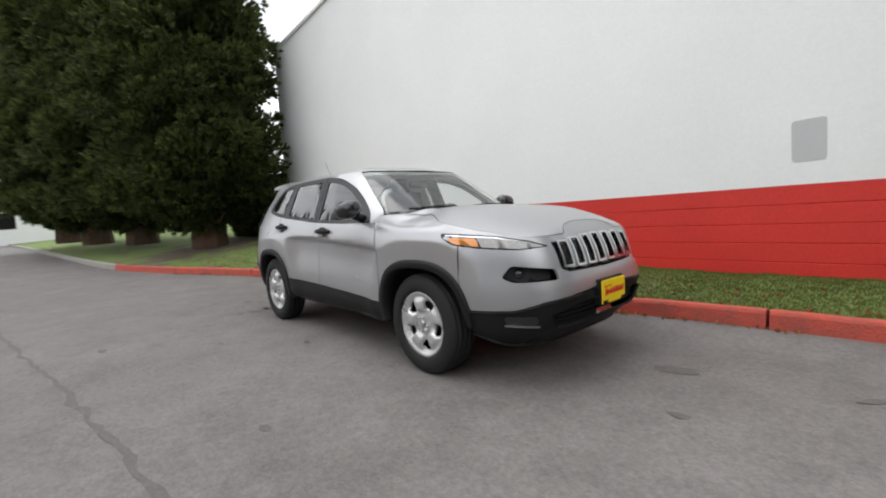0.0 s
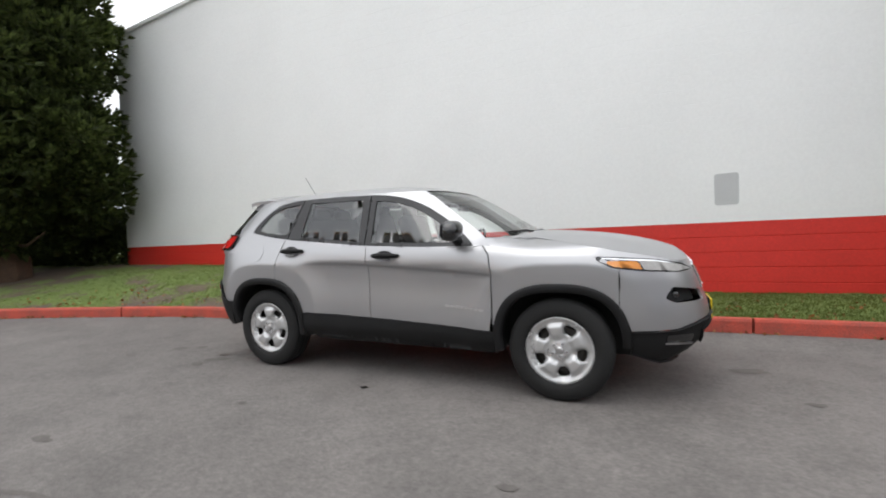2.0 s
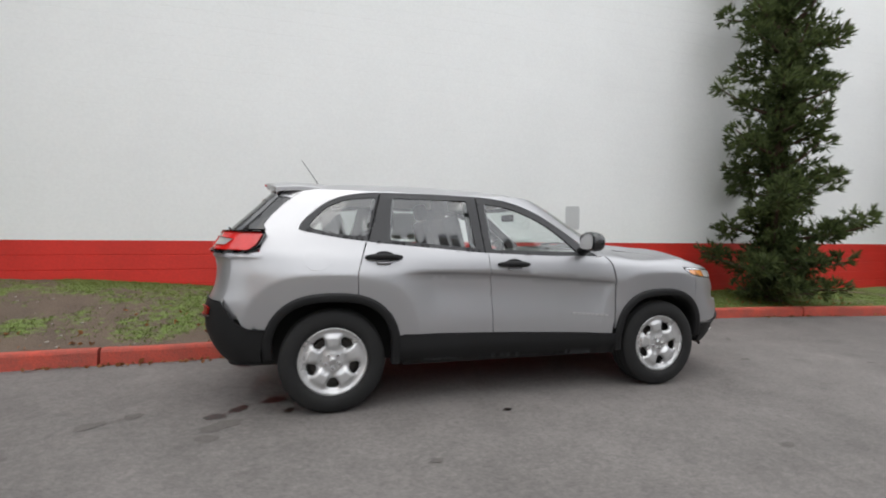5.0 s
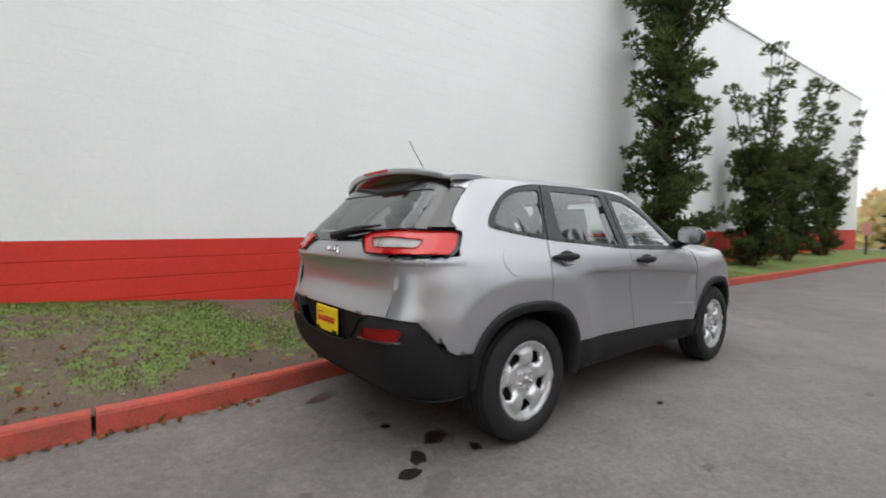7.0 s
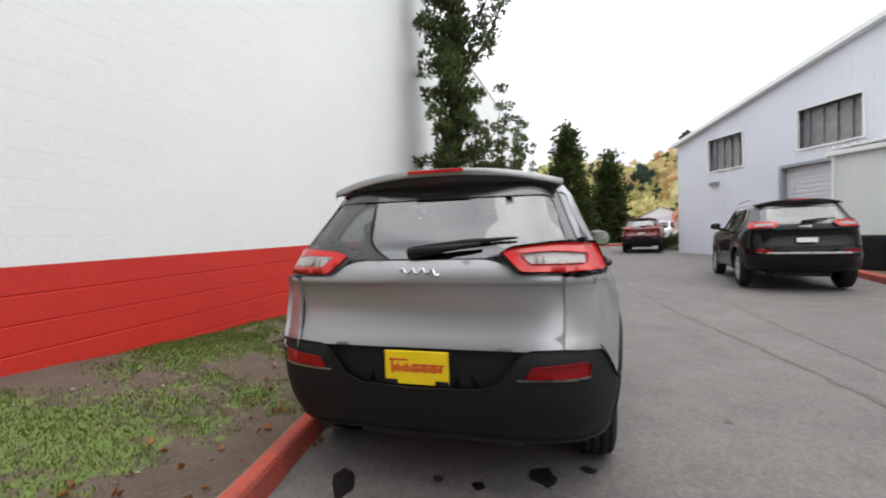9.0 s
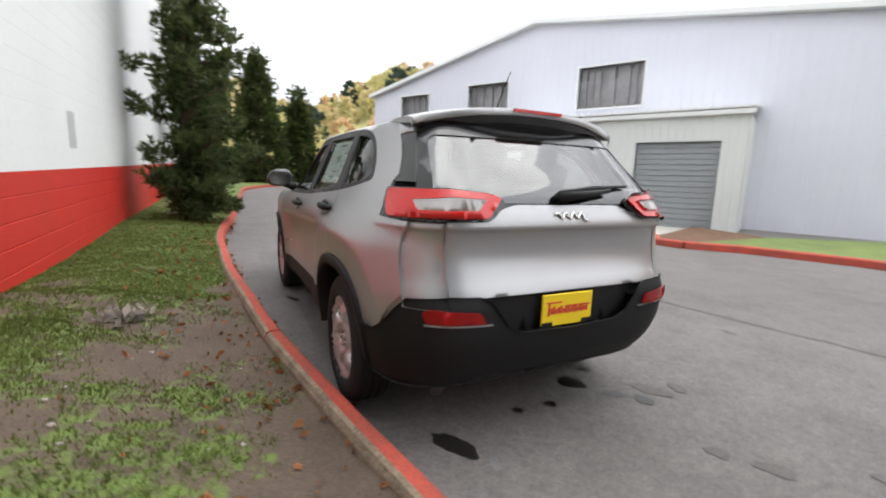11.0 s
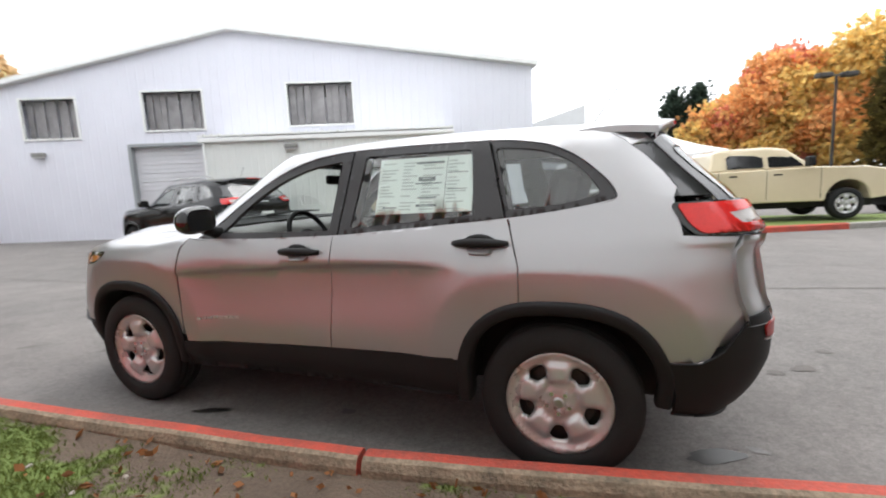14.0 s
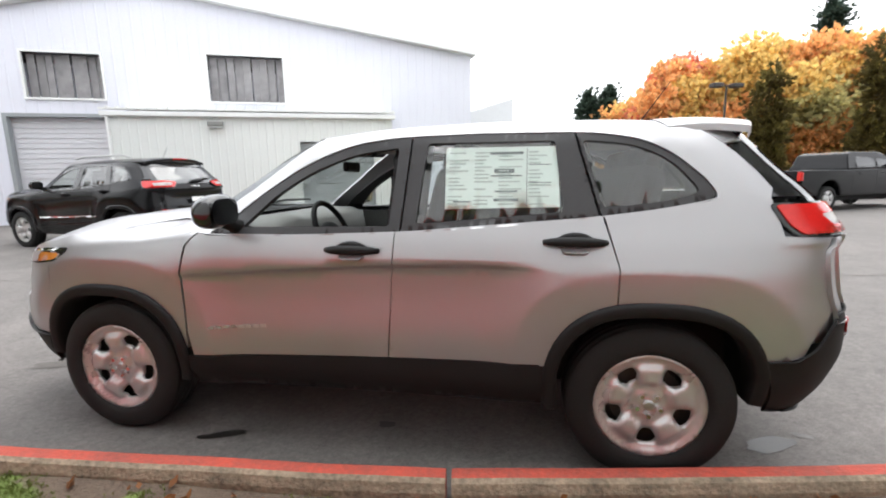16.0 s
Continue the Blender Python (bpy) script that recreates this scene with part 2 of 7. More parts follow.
# ---------------------------------------------------------------- ground, kerb, wall
ROAD_RISE = knots((-1.9, -0.016), (-1.35, -0.012), (0.0, 0.004), (1.35, 0.020), (3.5, 0.046), (5.5, 0.071), (7.7, 0.105), (14, 0.236), (26, 0.476))


GUTTER_RISE = knots((0.0, 0.0), (1.7, 0.043), (2.9, 0.058), (5.0, 0.06), (7.7, 0.04), (14, 0.0))


def road_z(x, y=1.4):
    """The road lies flat behind the car, climbs under it by less than a degree and more steeply ahead; it lifts a little towards the kerb."""
    t = min(1.0, max(0.0, (y - 0.85) / 0.5))
    return ROAD_RISE(x) + GUTTER_RISE(x) * t * t * (3 - 2 * t)


WALL_Y, WALL_X0, WALL_X1 = 2.99, -10.25, 34.0
kerb_y = knots((-60, -7.4), (-21.3, -2.9), (-10.6, -1.62), (-8.3, -0.9), (-6.1, 0.0), (-4.0, 0.63), (-2.6, 0.75), (-1.9, 0.87), (-1.4, 0.955), (-0.5, 1.10), (0.5, 1.21), (1.7, 1.345), (3.0, 1.41), (4.0, 1.44), (5.3, 1.39), (7.5, 1.2), (14, 0.8), (20, 0.4), (24, -0.9), (27, -3.4), (29, -6.2), (31, -11))
lawn_wall_z = knots((-30, 0.5), (-11, 0.53), (-5, 0.57), (-2.2, 0.43), (-0.5, 0.33), (2, 0.28), (5, 0.36), (10, 0.42), (20, 0.6), (34, 0.7))
KERB_H, KERB_W = 0.15, 0.13


def lawn_z(x, y):
    k = kerb_y(x) + KERB_W
    t = min(1, max(0, (y - k) / max(0.5, WALL_Y - k)))
    z0 = road_z(x) + KERB_H - 0.025 - 0.06 * max(0.0, 1 - abs(x + 0.6) / 3.4) ** 0.5
    z1 = max(lawn_wall_z(x), z0 + 0.02)
    return z0 + (z1 - z0) * (t * t * (3 - 2 * t)) ** 0.8 + 0.018 * noise.noise((x * 1.7, y * 1.7, 0)) + 0.01 * noise.noise((x * 6, y * 6, 3))


def grass_cover(x, y):
    """How much turf grows at a place, 0 to 1: worn to soil along the kerb and in patches behind the car."""
    d = y - kerb_y(x) - KERB_W
    n = 0.55 * noise.noise((x * 0.9, y * 1.3, 2)) + 0.35 * noise.noise((x * 2.7, y * 2.7, 7)) + 0.15 * noise.noise((x * 8, y * 8, 1))
    bias = 0.8 if x > 0.6 else (0.50 if x > -5.8 else 0.75)
    if -5.8 < x < 1.6:
        bias -= 0.38 * max(0.0, 1 - d / 0.55)
    t = math.hypot(x + 10.7, y - 0.8)
    bias -= 0.6 * max(0.0, 1 - t / 3.2)
    return min(1.0, max(0.0, bias + n))


# one ground sheet to the horizon
gx = sorted({-900, -500, -250, -120, -80, -60, *range(-50, 51, 2), 60, 80, 120, 250, 500, 900, *[i * 0.5 for i in range(-10, 60)]})
gy = sorted({-900, -500, -250, -120, -80, *range(-60, 61, 4), 80, 120, 250, 500, 900, *[i * 1.0 for i in range(-16, 8)], *[0.7 + 0.1 * i for i in range(10)]})
vs, fs = [], []
for x in gx:
    for y in gy:
        vs.append((x, y, road_z(x, y)))
for i in range(len(gx) - 1):
    for j in range(len(gy) - 1):
        a = i * len(gy) + j
        fs.append((a, a + len(gy), a + len(gy) + 1, a + 1))
ground = pydata("ground", vs, fs, M_ASPHALT)
tagged(ground, "worn grey asphalt road with patches and faint tyre wear", "road", kind="structure")

# lawn strip between kerb and wall, running on round the wall's rear corner
lx = [-60 + i * 1.0 for i in range(45)] + [-15 + i * 0.12 for i in range(270)] + [17.4 + i * 0.6 for i in range(24)]
vs, fs, NY = [], [], 36
for x in lx:
    k = kerb_y(x) + KERB_W - 0.015
    far = WALL_Y + 0.05 if x > WALL_X0 + 0.2 else 16.0
    for j in range(NY):
        t = j / (NY - 1)
        y = k + (far - k) * (t if far < 5 else t ** 1.6)
        vs.append((x, y, lawn_z(x, y)))
for i in range(len(lx) - 1):
    for j in range(NY - 1):
        a = i * NY + j
        fs.append((a, a + NY, a + NY + 1, a + 1))
lawn = pydata("ground_lawn", vs, fs, M_LAWN, smooth=True)
cover = lawn.data.attributes.new("cover", "FLOAT", "POINT")
for i, v in enumerate(vs):
    cover.data[i].value = grass_cover(v[0], v[1])
tagged(lawn, "patchy lawn strip with bare brown soil beside the kerb", "lawn", kind="structure")


def kerb_stone(x0, x1, painted):
    """One cast kerb length: red front and top where painted, bare weathered back."""
    bm = bmesh.new()
    n = max(2, int((x1 - x0) / 0.25))
    rows = []
    for i in range(n + 1):
        x = x0 + (x1 - x0) * i / n
        y = kerb_y(x)
        s = (kerb_y(x + 0.05) - kerb_y(x - 0.05)) / 0.1
        nx, ny = -s / math.hypot(1, s), 1 / math.hypot(1, s)
        z = road_z(x)
        w = 0.006 * noise.noise((x * 3, 0, 5))
        prof = [(0, -0.1), (0.012, KERB_H - 0.03 + w), (0.022, KERB_H - 0.008 + w), (0.04, KERB_H + w), (KERB_W - 0.035, KERB_H + w), (KERB_W - 0.015, KERB_H - 0.012 + w), (KERB_W, KERB_H - 0.05), (KERB_W + 0.01, -0.1)]
        rows.append([bm.verts.new((x + nx * d, y + ny * d, z + h)) for d, h in prof])
    for r0, r1 in zip(rows, rows[1:]):
        for k in range(len(r0) - 1):
            f = bm.faces.new((r0[k], r1[k], r1[k + 1], r0[k + 1]))
            f.material_index = 0 if painted and k < 4 else 1
    bm.faces.new(rows[0])
    bm.faces.new(rows[-1][::-1])
    bmesh.ops.recalc_face_normals(bm, faces=bm.faces)
    return bm


kerb = empty("kerb", label="red-painted concrete kerb with bare weathered back edge", category="kerb", kind="structure")
KJ = [-60, -40, -26, -18, -13.5, -10.75, -7.9, -5.6, -3.37, -0.5, 2.9, 6.2, 9.5, 12.8, 16, 19, 22, 24, 25.5, 27, 28, 29, 30, 31]
for i, (a, b) in enumerate(zip(KJ, KJ[1:])):
    part("kerb_stone", kerb_stone(a + 0.012, b - 0.012, a > -11), [M_KERB if a > -11 else M_KERB_GREY, M_KERB_BACK if a > -11 else M_KERB_GREY], kerb)

# painted block wall: white above, red below, courses of real blocks
def wall_top(x):
    return 7.12 + 0.083 * x


def red_top(x):
    return 1.185 + 0.021 * x


def course_strip(za, zb, x0, x1, depth, joint=0.012, recess=0.006):
    """One long course of blocks: a flat face with bevelled bed joints, following the wall's slope."""
    bm = bmesh.new()
    n = max(1, int((x1 - x0) / 3))
    rows = []
    for i in range(n + 1):
        x = x0 + (x1 - x0) * i / n
        s = red_top(x)
        y = WALL_Y - depth
        rows.append([bm.verts.new(c) for c in ((x, WALL_Y + 0.01, s + za), (x, y + recess, s + za), (x, y, s + za + joint), (x, y, s + zb - joint * 0.4), (x, y + recess, s + zb), (x, WALL_Y + 0.01, s + zb))])
    for r0, r1 in zip(rows, rows[1:]):
        for k in range(5):
            bm.faces.new((r0[k], r1[k], r1[k + 1], r0[k + 1]))
    bmesh.ops.recalc_face_normals(bm, faces=bm.faces)
    return bm


wall = empty("wall_block_building", label="white-painted block wall with a red band along its base", category="wall", kind="structure")
bm = bmesh.new()
# the wall's core, with thickness and a sloping parapet
nseg = 15
rows = []
for i in range(nseg + 1):
    x = WALL_X0 + (WALL_X1 - WALL_X0) * i / nseg
    rows.append([bm.verts.new(c) for c in ((x, WALL_Y + 0.004, -0.4), (x, WALL_Y + 0.004, wall_top(x)), (x, WALL_Y + 0.3, wall_top(x)), (x, WALL_Y + 0.3, -0.4))])
for r0, r1 in zip(rows, rows[1:]):
    for k in range(4):
        bm.faces.new((r0[k], r1[k], r1[(k + 1) % 4], r0[(k + 1) % 4]))
bm.faces.new(rows[0]), bm.faces.new(rows[-1][::-1])
# return wall at the rear corner
box(bm, WALL_X0, WALL_X0 + 0.3, WALL_Y + 0.302, 30, -0.4, wall_top(WALL_X0))
bmesh.ops.recalc_face_normals(bm, faces=bm.faces)
part("wall_core", bm, M_WALL, wall)
for k in range(8):
    part("red_course", course_strip(-0.203 * (k + 1), -0.203 * k, WALL_X0 - 0.002, WALL_X1, 0.010), M_RED_WALL, wall)
for k in range(36):
    top = 0.203 * (k + 1)
    x0 = max(WALL_X0, (1.185 + top - 7.06) / (0.083 - 0.021))
    if x0 < WALL_X1 - 2:
        part("white_course", course_strip(0.203 * k, top, x0, WALL_X1, 0.009, joint=0.003, recess=0.0012), M_WALL, wall)
bm = bmesh.new()
for i in range(nseg):
    xa, xb = WALL_X0 + (WALL_X1 - WALL_X0) * i / nseg, WALL_X0 + (WALL_X1 - WALL_X0) * (i + 1) / nseg
    q = [bm.verts.new(c) for c in ((xa, WALL_Y - 0.05, wall_top(xa)), (xb, WALL_Y - 0.05, wall_top(xb)), (xb, WALL_Y - 0.05, wall_top(xb) + 0.08), (xa, WALL_Y - 0.05, wall_top(xa) + 0.08),
                                   (xa, WALL_Y + 0.35, wall_top(xa)), (xb, WALL_Y + 0.35, wall_top(xb)), (xb, WALL_Y + 0.35, wall_top(xb) + 0.08), (xa, WALL_Y + 0.35, wall_top(xa) + 0.08))]
    for f in ((0, 1, 2, 3), (3, 2, 6, 7), (0, 4, 5, 1), (4, 7, 6, 5)):
        bm.faces.new([q[j] for j in f])
part("coping", bm, M_TRIM_W, wall, "thin white metal coping")
# grey patch of paint with rounded corners on the wall
bm = bmesh.new()
pv = []
for cx, cz, a0 in ((2.99, 1.865, 0), (2.78, 1.855, 90), (2.79, 1.51, 180), (2.995, 1.515, 270)):
    for j in range(5):
        a = radians(a0 + 22.5 * j)
        pv.append(bm.verts.new((cx + 0.035 * math.cos(a), WALL_Y - 0.013, cz + 0.035 * math.sin(a))))
bm.faces.new(pv[::-1])
r = bmesh.ops.extrude_face_region(bm, geom=bm.faces[:])
bmesh.ops.translate(bm, verts=[v for v in r["geom"] if isinstance(v, bmesh.types.BMVert)], vec=(0, 0.004, 0))
bmesh.ops.recalc_face_normals(bm, faces=bm.faces)
patch = link_mesh("cover_plate", bm, M_GREY_PATCH)
tagged(patch, "grey rounded blank cover plate on the white wall", "cover plate")

# ---------------------------------------------------------------- metal building across the road
BU, BN = Vector((0.903, 0.43, 0)), Vector((-0.43, 0.903, 0))
B_M = Matrix(((BU.x, BN.x, 0, 1.07), (BU.y, BN.y, 0, -14.13), (0, 0, 1, 0), (0, 0, 0, 1)))
barn = empty("metal_building", B_M, "white corrugated metal building with a low gable and lean-to", "building")
SLEN, APEX = 19.45, (10.6, 7.15)


def eave(s):
    return 5.72 + (APEX[1] - 5.72) * s / APEX[0] if s < APEX[0] else APEX[1] + (5.2 - APEX[1]) * (s - APEX[0]) / (SLEN - APEX[0])


WINS = [(6.55, 8.8, 3.94, 5.36), (11.7, 13.66, 3.95, 5.22), (15.85, 17.58, 3.8, 5.09)]
GAR = (11.2, 14.25, 0.1, 3.4)


def ribbed(s0, s1, z0f, z1f, n_off, pitch=0.3, depth=0.009, holes=()):
    """Ribbed sheet-metal cladding with openings, as strips along s."""
    bm = bmesh.new()
    xs = set()
    k = s0
    while k < s1:
        for d in (0, pitch * 0.78, pitch * 0.84, pitch * 0.94):
            if k + d < s1:
                xs.add(round(k + d, 4))
        k += pitch
    xs.add(s1)
    for h in holes:
        xs.add(h[0]), xs.add(h[1])
    xs = sorted(xs)

    def off(s):
        p = ((s - s0) % pitch) / pitch
        return n_off + (depth if 0.83 < p < 0.95 else 0.0)

    for a, b in zip(xs, xs[1:]):
        cuts = sorted([(h[2], h[3]) for h in holes if h[0] - 1e-6 <= a and b <= h[1] + 1e-6])
        lo = [("f", z0f)] + [("c", c[1]) for c in cuts]
        hi = [("c", c[0]) for c in cuts] + [("f", z1f)]
        for (tl, l0), (th, h0) in zip(lo, hi):
            za0, za1 = (l0(a), l0(b)) if tl == "f" else (l0, l0)
            zb0, zb1 = (h0(a), h0(b)) if th == "f" else (h0, h0)
            bm.faces.new([bm.verts.new(c) for c in ((a, off(a), za0), (b, off(b), za1), (b, off(b), zb1), (a, off(a), zb0))])
    bmesh.ops.remove_doubles(bm, verts=bm.verts, dist=0.0005)
    bmesh.ops.recalc_face_normals(bm, faces=bm.faces)
    return bm


front = part("wall_cladding", ribbed(0, SLEN, lambda s: -0.3, eave, 0.0, holes=[*WINS, GAR]), M_SIDING, barn)
bm = bmesh.new()
box(bm, 0.02, SLEN - 0.02, -22, -0.45, -0.3, 5.0)
part("building_mass", bm, M_SIDING, barn)
bm = bmesh.new()
for s0, s1 in ((-0.15, APEX[0]), (APEX[0], SLEN + 0.15)):
    z0, z1 = eave(max(0, s0)), eave(min(SLEN, s1))
    q = [bm.verts.new(c) for c in ((s0, 0.25, z0), (s1, 0.25, z1), (s1, -22, z1), (s0, -22, z0), (s0, 0.25, z0 + 0.16), (s1, 0.25, z1 + 0.16), (s1, -22, z1 + 0.16), (s0, -22, z0 + 0.16))]
    for f in ((0, 1, 2, 3), (4, 7, 6, 5), (0, 4, 5, 1), (1, 5, 6, 2), (2, 6, 7, 3), (3, 7, 4, 0)):
        bm.faces.new([q[j] for j in f])
bmesh.ops.recalc_face_normals(bm, faces=bm.faces)
part("roof", bm, M_TRIM_W, barn, "low white gable roof with a plain fascia")
M_WINDARK = mat("corrugated_fibreglass_pane", (0.27, 0.26, 0.265), 0.4, var=0.4, scale=1.5, fine=6)
M_SHUTTER = mat("grey_roller_door", (0.60, 0.60, 0.63), 0.5, var=0.06)
M_GREYDOOR = mat("dark_grey_roller_door", (0.28, 0.30, 0.31), 0.5, var=0.08)
for (s0, s1, z0, z1) in WINS:
    w = part("window", box_bm(s0 - 0.06, s1 + 0.06, 0.03, 0.05, z1, z1 + 0.06), M_TRIM_W, barn)
    bm = bmesh.new()
    for a in ((s0 - 0.06, s0, z0 - 0.06, z1), (s1, s1 + 0.06, z0 - 0.06, z1), (s0, s1, z0 - 0.06, z0)):
        box(bm, a[0], a[1], -0.05, 0.05, a[2], a[3])
    part("window_frame", bm, M_TRIM_W, w)
    n = 9
    for i in range(n):
        a, b = s0 + (s1 - s0) * i / n, s0 + (s1 - s0) * (i + 1) / n
        bm = bmesh.new()
        d = -0.22 - 0.05 * (i % 2)
        box(bm, a + 0.005, b - 0.005 - 0.03 * (i % 3 == 0), d, d + 0.012, z0, z1)
        part("pane", bm, M_WINDARK, w)
shutter = part("roller_door", box_bm(GAR[0], GAR[1], -0.215, -0.203, GAR[2], GAR[3]), M_SHUTTER, barn, "light grey roller shutter door")
for i in range(22):
    z = GAR[2] + (GAR[3] - GAR[2]) * i / 22
    part("slat", box_bm(GAR[0], GAR[1], -0.2, -0.17 - 0.012 * (i % 2), z, z + 0.135, bevel=0.006), M_SHUTTER, shutter)
bm = bmesh.new()
box(bm, GAR[0] - 0.1, GAR[1] + 0.1, -0.17, 0.04, GAR[3], GAR[3] + 0.1), box(bm, GAR[1], GAR[1] + 0.1, -0.17, 0.04, 0, GAR[3])
part("door_frame", bm, M_GREYDOOR, barn)
# lean-to
G2 = (3.9, 6.1, 0.0, 2.53)
shed = part("lean_to", ribbed(3.3, 11.05, lambda s: -0.3, lambda s: 3.2 + 0.0 * s, 1.9, pitch=0.22, depth=0.012, holes=[G2]), M_SHED, barn, "cream ribbed metal lean-to")
bm = bmesh.new()
box(bm, 11.03, 11.05, 0.0, 1.9, -0.3, 3.2)
part("lean_to_side", bm, M_SHED, shed)
part("lean_to_side", box_bm(3.3, 3.32, 0.0, 1.9, -0.3, 3.2), M_SHED, shed)
bm = bmesh.new()
box(bm, 3.2, 11.15, 1.9, 2.03, 3.2, 3.33, bevel=0.02)
part("gutter", bm, M_TRIM_W, shed)
bm = bmesh.new()
q = [bm.verts.new(c) for c in ((3.2, 2.02, 3.36), (11.15, 2.02, 3.36), (11.15, 0.03, 3.62), (3.2, 0.03, 3.62), (3.2, 2.02, 3.42), (11.15, 2.02, 3.42), (11.15, 0.03, 3.68), (3.2, 0.03, 3.68))]
for f in ((0, 1, 2, 3), (4, 7, 6, 5), (0, 4, 5, 1), (1, 5, 6, 2), (2, 6, 7, 3), (3, 7, 4, 0)):
    bm.faces.new([q[j] for j in f])
k = 3.25
while k < 11.1:
    box(bm, k, k + 0.06, 1.9, 2.06, 3.385, 3.45)
    k += 0.24
bmesh.ops.recalc_face_normals(bm, faces=bm.faces)
part("lean_to_roof", bm, M_TRIM_W, shed)
shutter = part("roller_door", box_bm(G2[0], G2[1], 1.762, 1.777, 0.0, 2.53), M_GREYDOOR, barn, "dark grey roller shutter door")
for i in range(16):
    z = 0.02 + 2.5 * i / 16
    part("slat", box_bm(G2[0], G2[1], 1.78, 1.81 - 0.01 * (i % 2), z, z + 0.14, bevel=0.006), M_GREYDOOR, shutter)
bm = bmesh.new()
tube(bm, [(11.0, 1.96, 3.2), (11.0, 1.96, 0.1)], 0.04)
part("downpipe", bm, M_TRIM_W, shed)
M_FIX = mat("grey_light_fitting", (0.22, 0.22, 0.21), 0.4, var=0.2)
for (s, z, o) in ((8.35, 3.0, 1.92), (17.2, 3.25, 0.02)):
    fx = empty("wall_light", barn.matrix_world @ Matrix.Translation((s, o, z)), "grey metal wall-pack light on the siding", "wall light", "wall lights")
    part("housing", box_bm(-0.2, 0.2, 0, 0.16, -0.06, 0.08, bevel=0.025), M_FIX, fx)
    part("lens", box_bm(-0.17, 0.17, 0.02, 0.14, -0.1, -0.06, bevel=0.015), M_GREY_PATCH, fx)
# ---------------------------------------------------------------- surface panels
from mathutils import geometry


def dense(poly, step, closed=True):
    """A polyline with points no further apart than step."""
    out = []
    n = len(poly)
    for i in range(n if closed else n - 1):
        a, b = Vector(poly[i]), Vector(poly[(i + 1) % n])
        k = max(1, int(math.ceil((b - a).length / step)))
        out += [a.lerp(b, j / k) for j in range(k)]
    if not closed:
        out.append(Vector(poly[-1]))
    return out


def rounded(poly, radius, seg=5):
    """A 2D polygon with its corners rounded."""
    out = []
    n = len(poly)
    r_of = radius if isinstance(radius, (list, tuple)) else [radius] * n
    for i in range(n):
        p, a, b = Vector(poly[i]), Vector(poly[i - 1]), Vector(poly[(i + 1) % n])
        r = min(r_of[i], (a - p).length * 0.45, (b - p).length * 0.45)
        p0, p1 = p + (a - p).normalized() * r, p + (b - p).normalized() * r
        for k in range(seg + 1):
            t = k / seg
            out.append((1 - t) ** 2 * p0 + 2 * t * (1 - t) * p + t * t * p1)
    return [tuple(v) for v in out]


def inside(p, poly):
    x, y = p
    c, j = False, len(poly) - 1
    for i in range(len(poly)):
        (xi, yi), (xj, yj) = poly[i], poly[j]
        if (yi > y) != (yj > y) and x < (xj - xi) * (y - yi) / (yj - yi) + xi:
            c = not c
        j = i
    return c


def panel_bm(outer, fmap, step=0.06, holes=(), flange=0.018, edge=0.03, flip=False, extra=()):
    """A curved sheet: a flat outline with holes, filled with an even mesh, laid on the surface fmap and given an inward lip."""
    loops = [[tuple(v) for v in dense(outer, edge)]] + [[tuple(v) for v in dense(h, edge)] for h in holes]
    pts, edges = [], []
    for lp in loops:
        k = len(pts)
        pts += lp
        edges += [(k + i, k + (i + 1) % len(lp)) for i in range(len(lp))]
    xs, ys = [p[0] for p in loops[0]], [p[1] for p in loops[0]]
    arr = np.array(pts)
    gx = np.arange(min(xs) + step / 2, max(xs), step)
    gy = np.arange(min(ys) + step / 2, max(ys), step)
    for x in gx:
        for y in gy:
            if np.min((arr[:, 0] - x) ** 2 + (arr[:, 1] - y) ** 2) > (0.45 * step) ** 2 and inside((x, y), loops[0]) and not any(inside((x, y), h) for h in loops[1:]):
                pts.append((x, y))
    if extra:
        ex = np.array(extra)
        pts = pts[:len(arr)] + [p for p in pts[len(arr):] if np.min((ex[:, 0] - p[0]) ** 2 + (ex[:, 1] - p[1]) ** 2) > 0.016**2]
    pts += [p for p in extra if inside(p, loops[0]) and np.min((arr[:, 0] - p[0]) ** 2 + (arr[:, 1] - p[1]) ** 2) > 0.008**2]
    vo, eo, fo, *_ = geometry.delaunay_2d_cdt([Vector(p) for p in pts], edges, [], 0, 1e-5)
    bm = bmesh.new()
    bv = [bm.verts.new(fmap(v.x, v.y)) for v in vo]
    for f in fo:
        c = sum((vo[i] for i in f), Vector((0, 0))) / len(f)
        if inside(c, loops[0]) and not any(inside(c, h) for h in loops[1:]):
            try:
                bm.faces.new([bv[i] for i in (reversed(f) if flip else f)])
            except ValueError:
                pass
    bmesh.ops.delete(bm, geom=[v for v in bm.verts if not v.link_faces], context="VERTS")
    bm.normal_update()
    for f in bm.faces:
        f.smooth = True
    if flange:
        rim = [e for e in bm.edges if len(e.link_faces) == 1]
        nrm = {v: v.normal.copy() for e in rim for v in e.verts}
        r = bmesh.ops.extrude_edge_only(bm, edges=rim)
        new_v = [g for g in r["geom"] if isinstance(g, bmesh.types.BMVert)]
        src = {}
        for e in rim:
            for v in e.verts:
                src[tuple(round(c, 6) for c in v.co)] = nrm[v]
        for v in new_v:
            v.co -= src.get(tuple(round(c, 6) for c in v.co), Vector((0, 0, 0))) * flange
        bmesh.ops.split_edges(bm, edges=[e for e in rim if e.is_valid])
    return bm


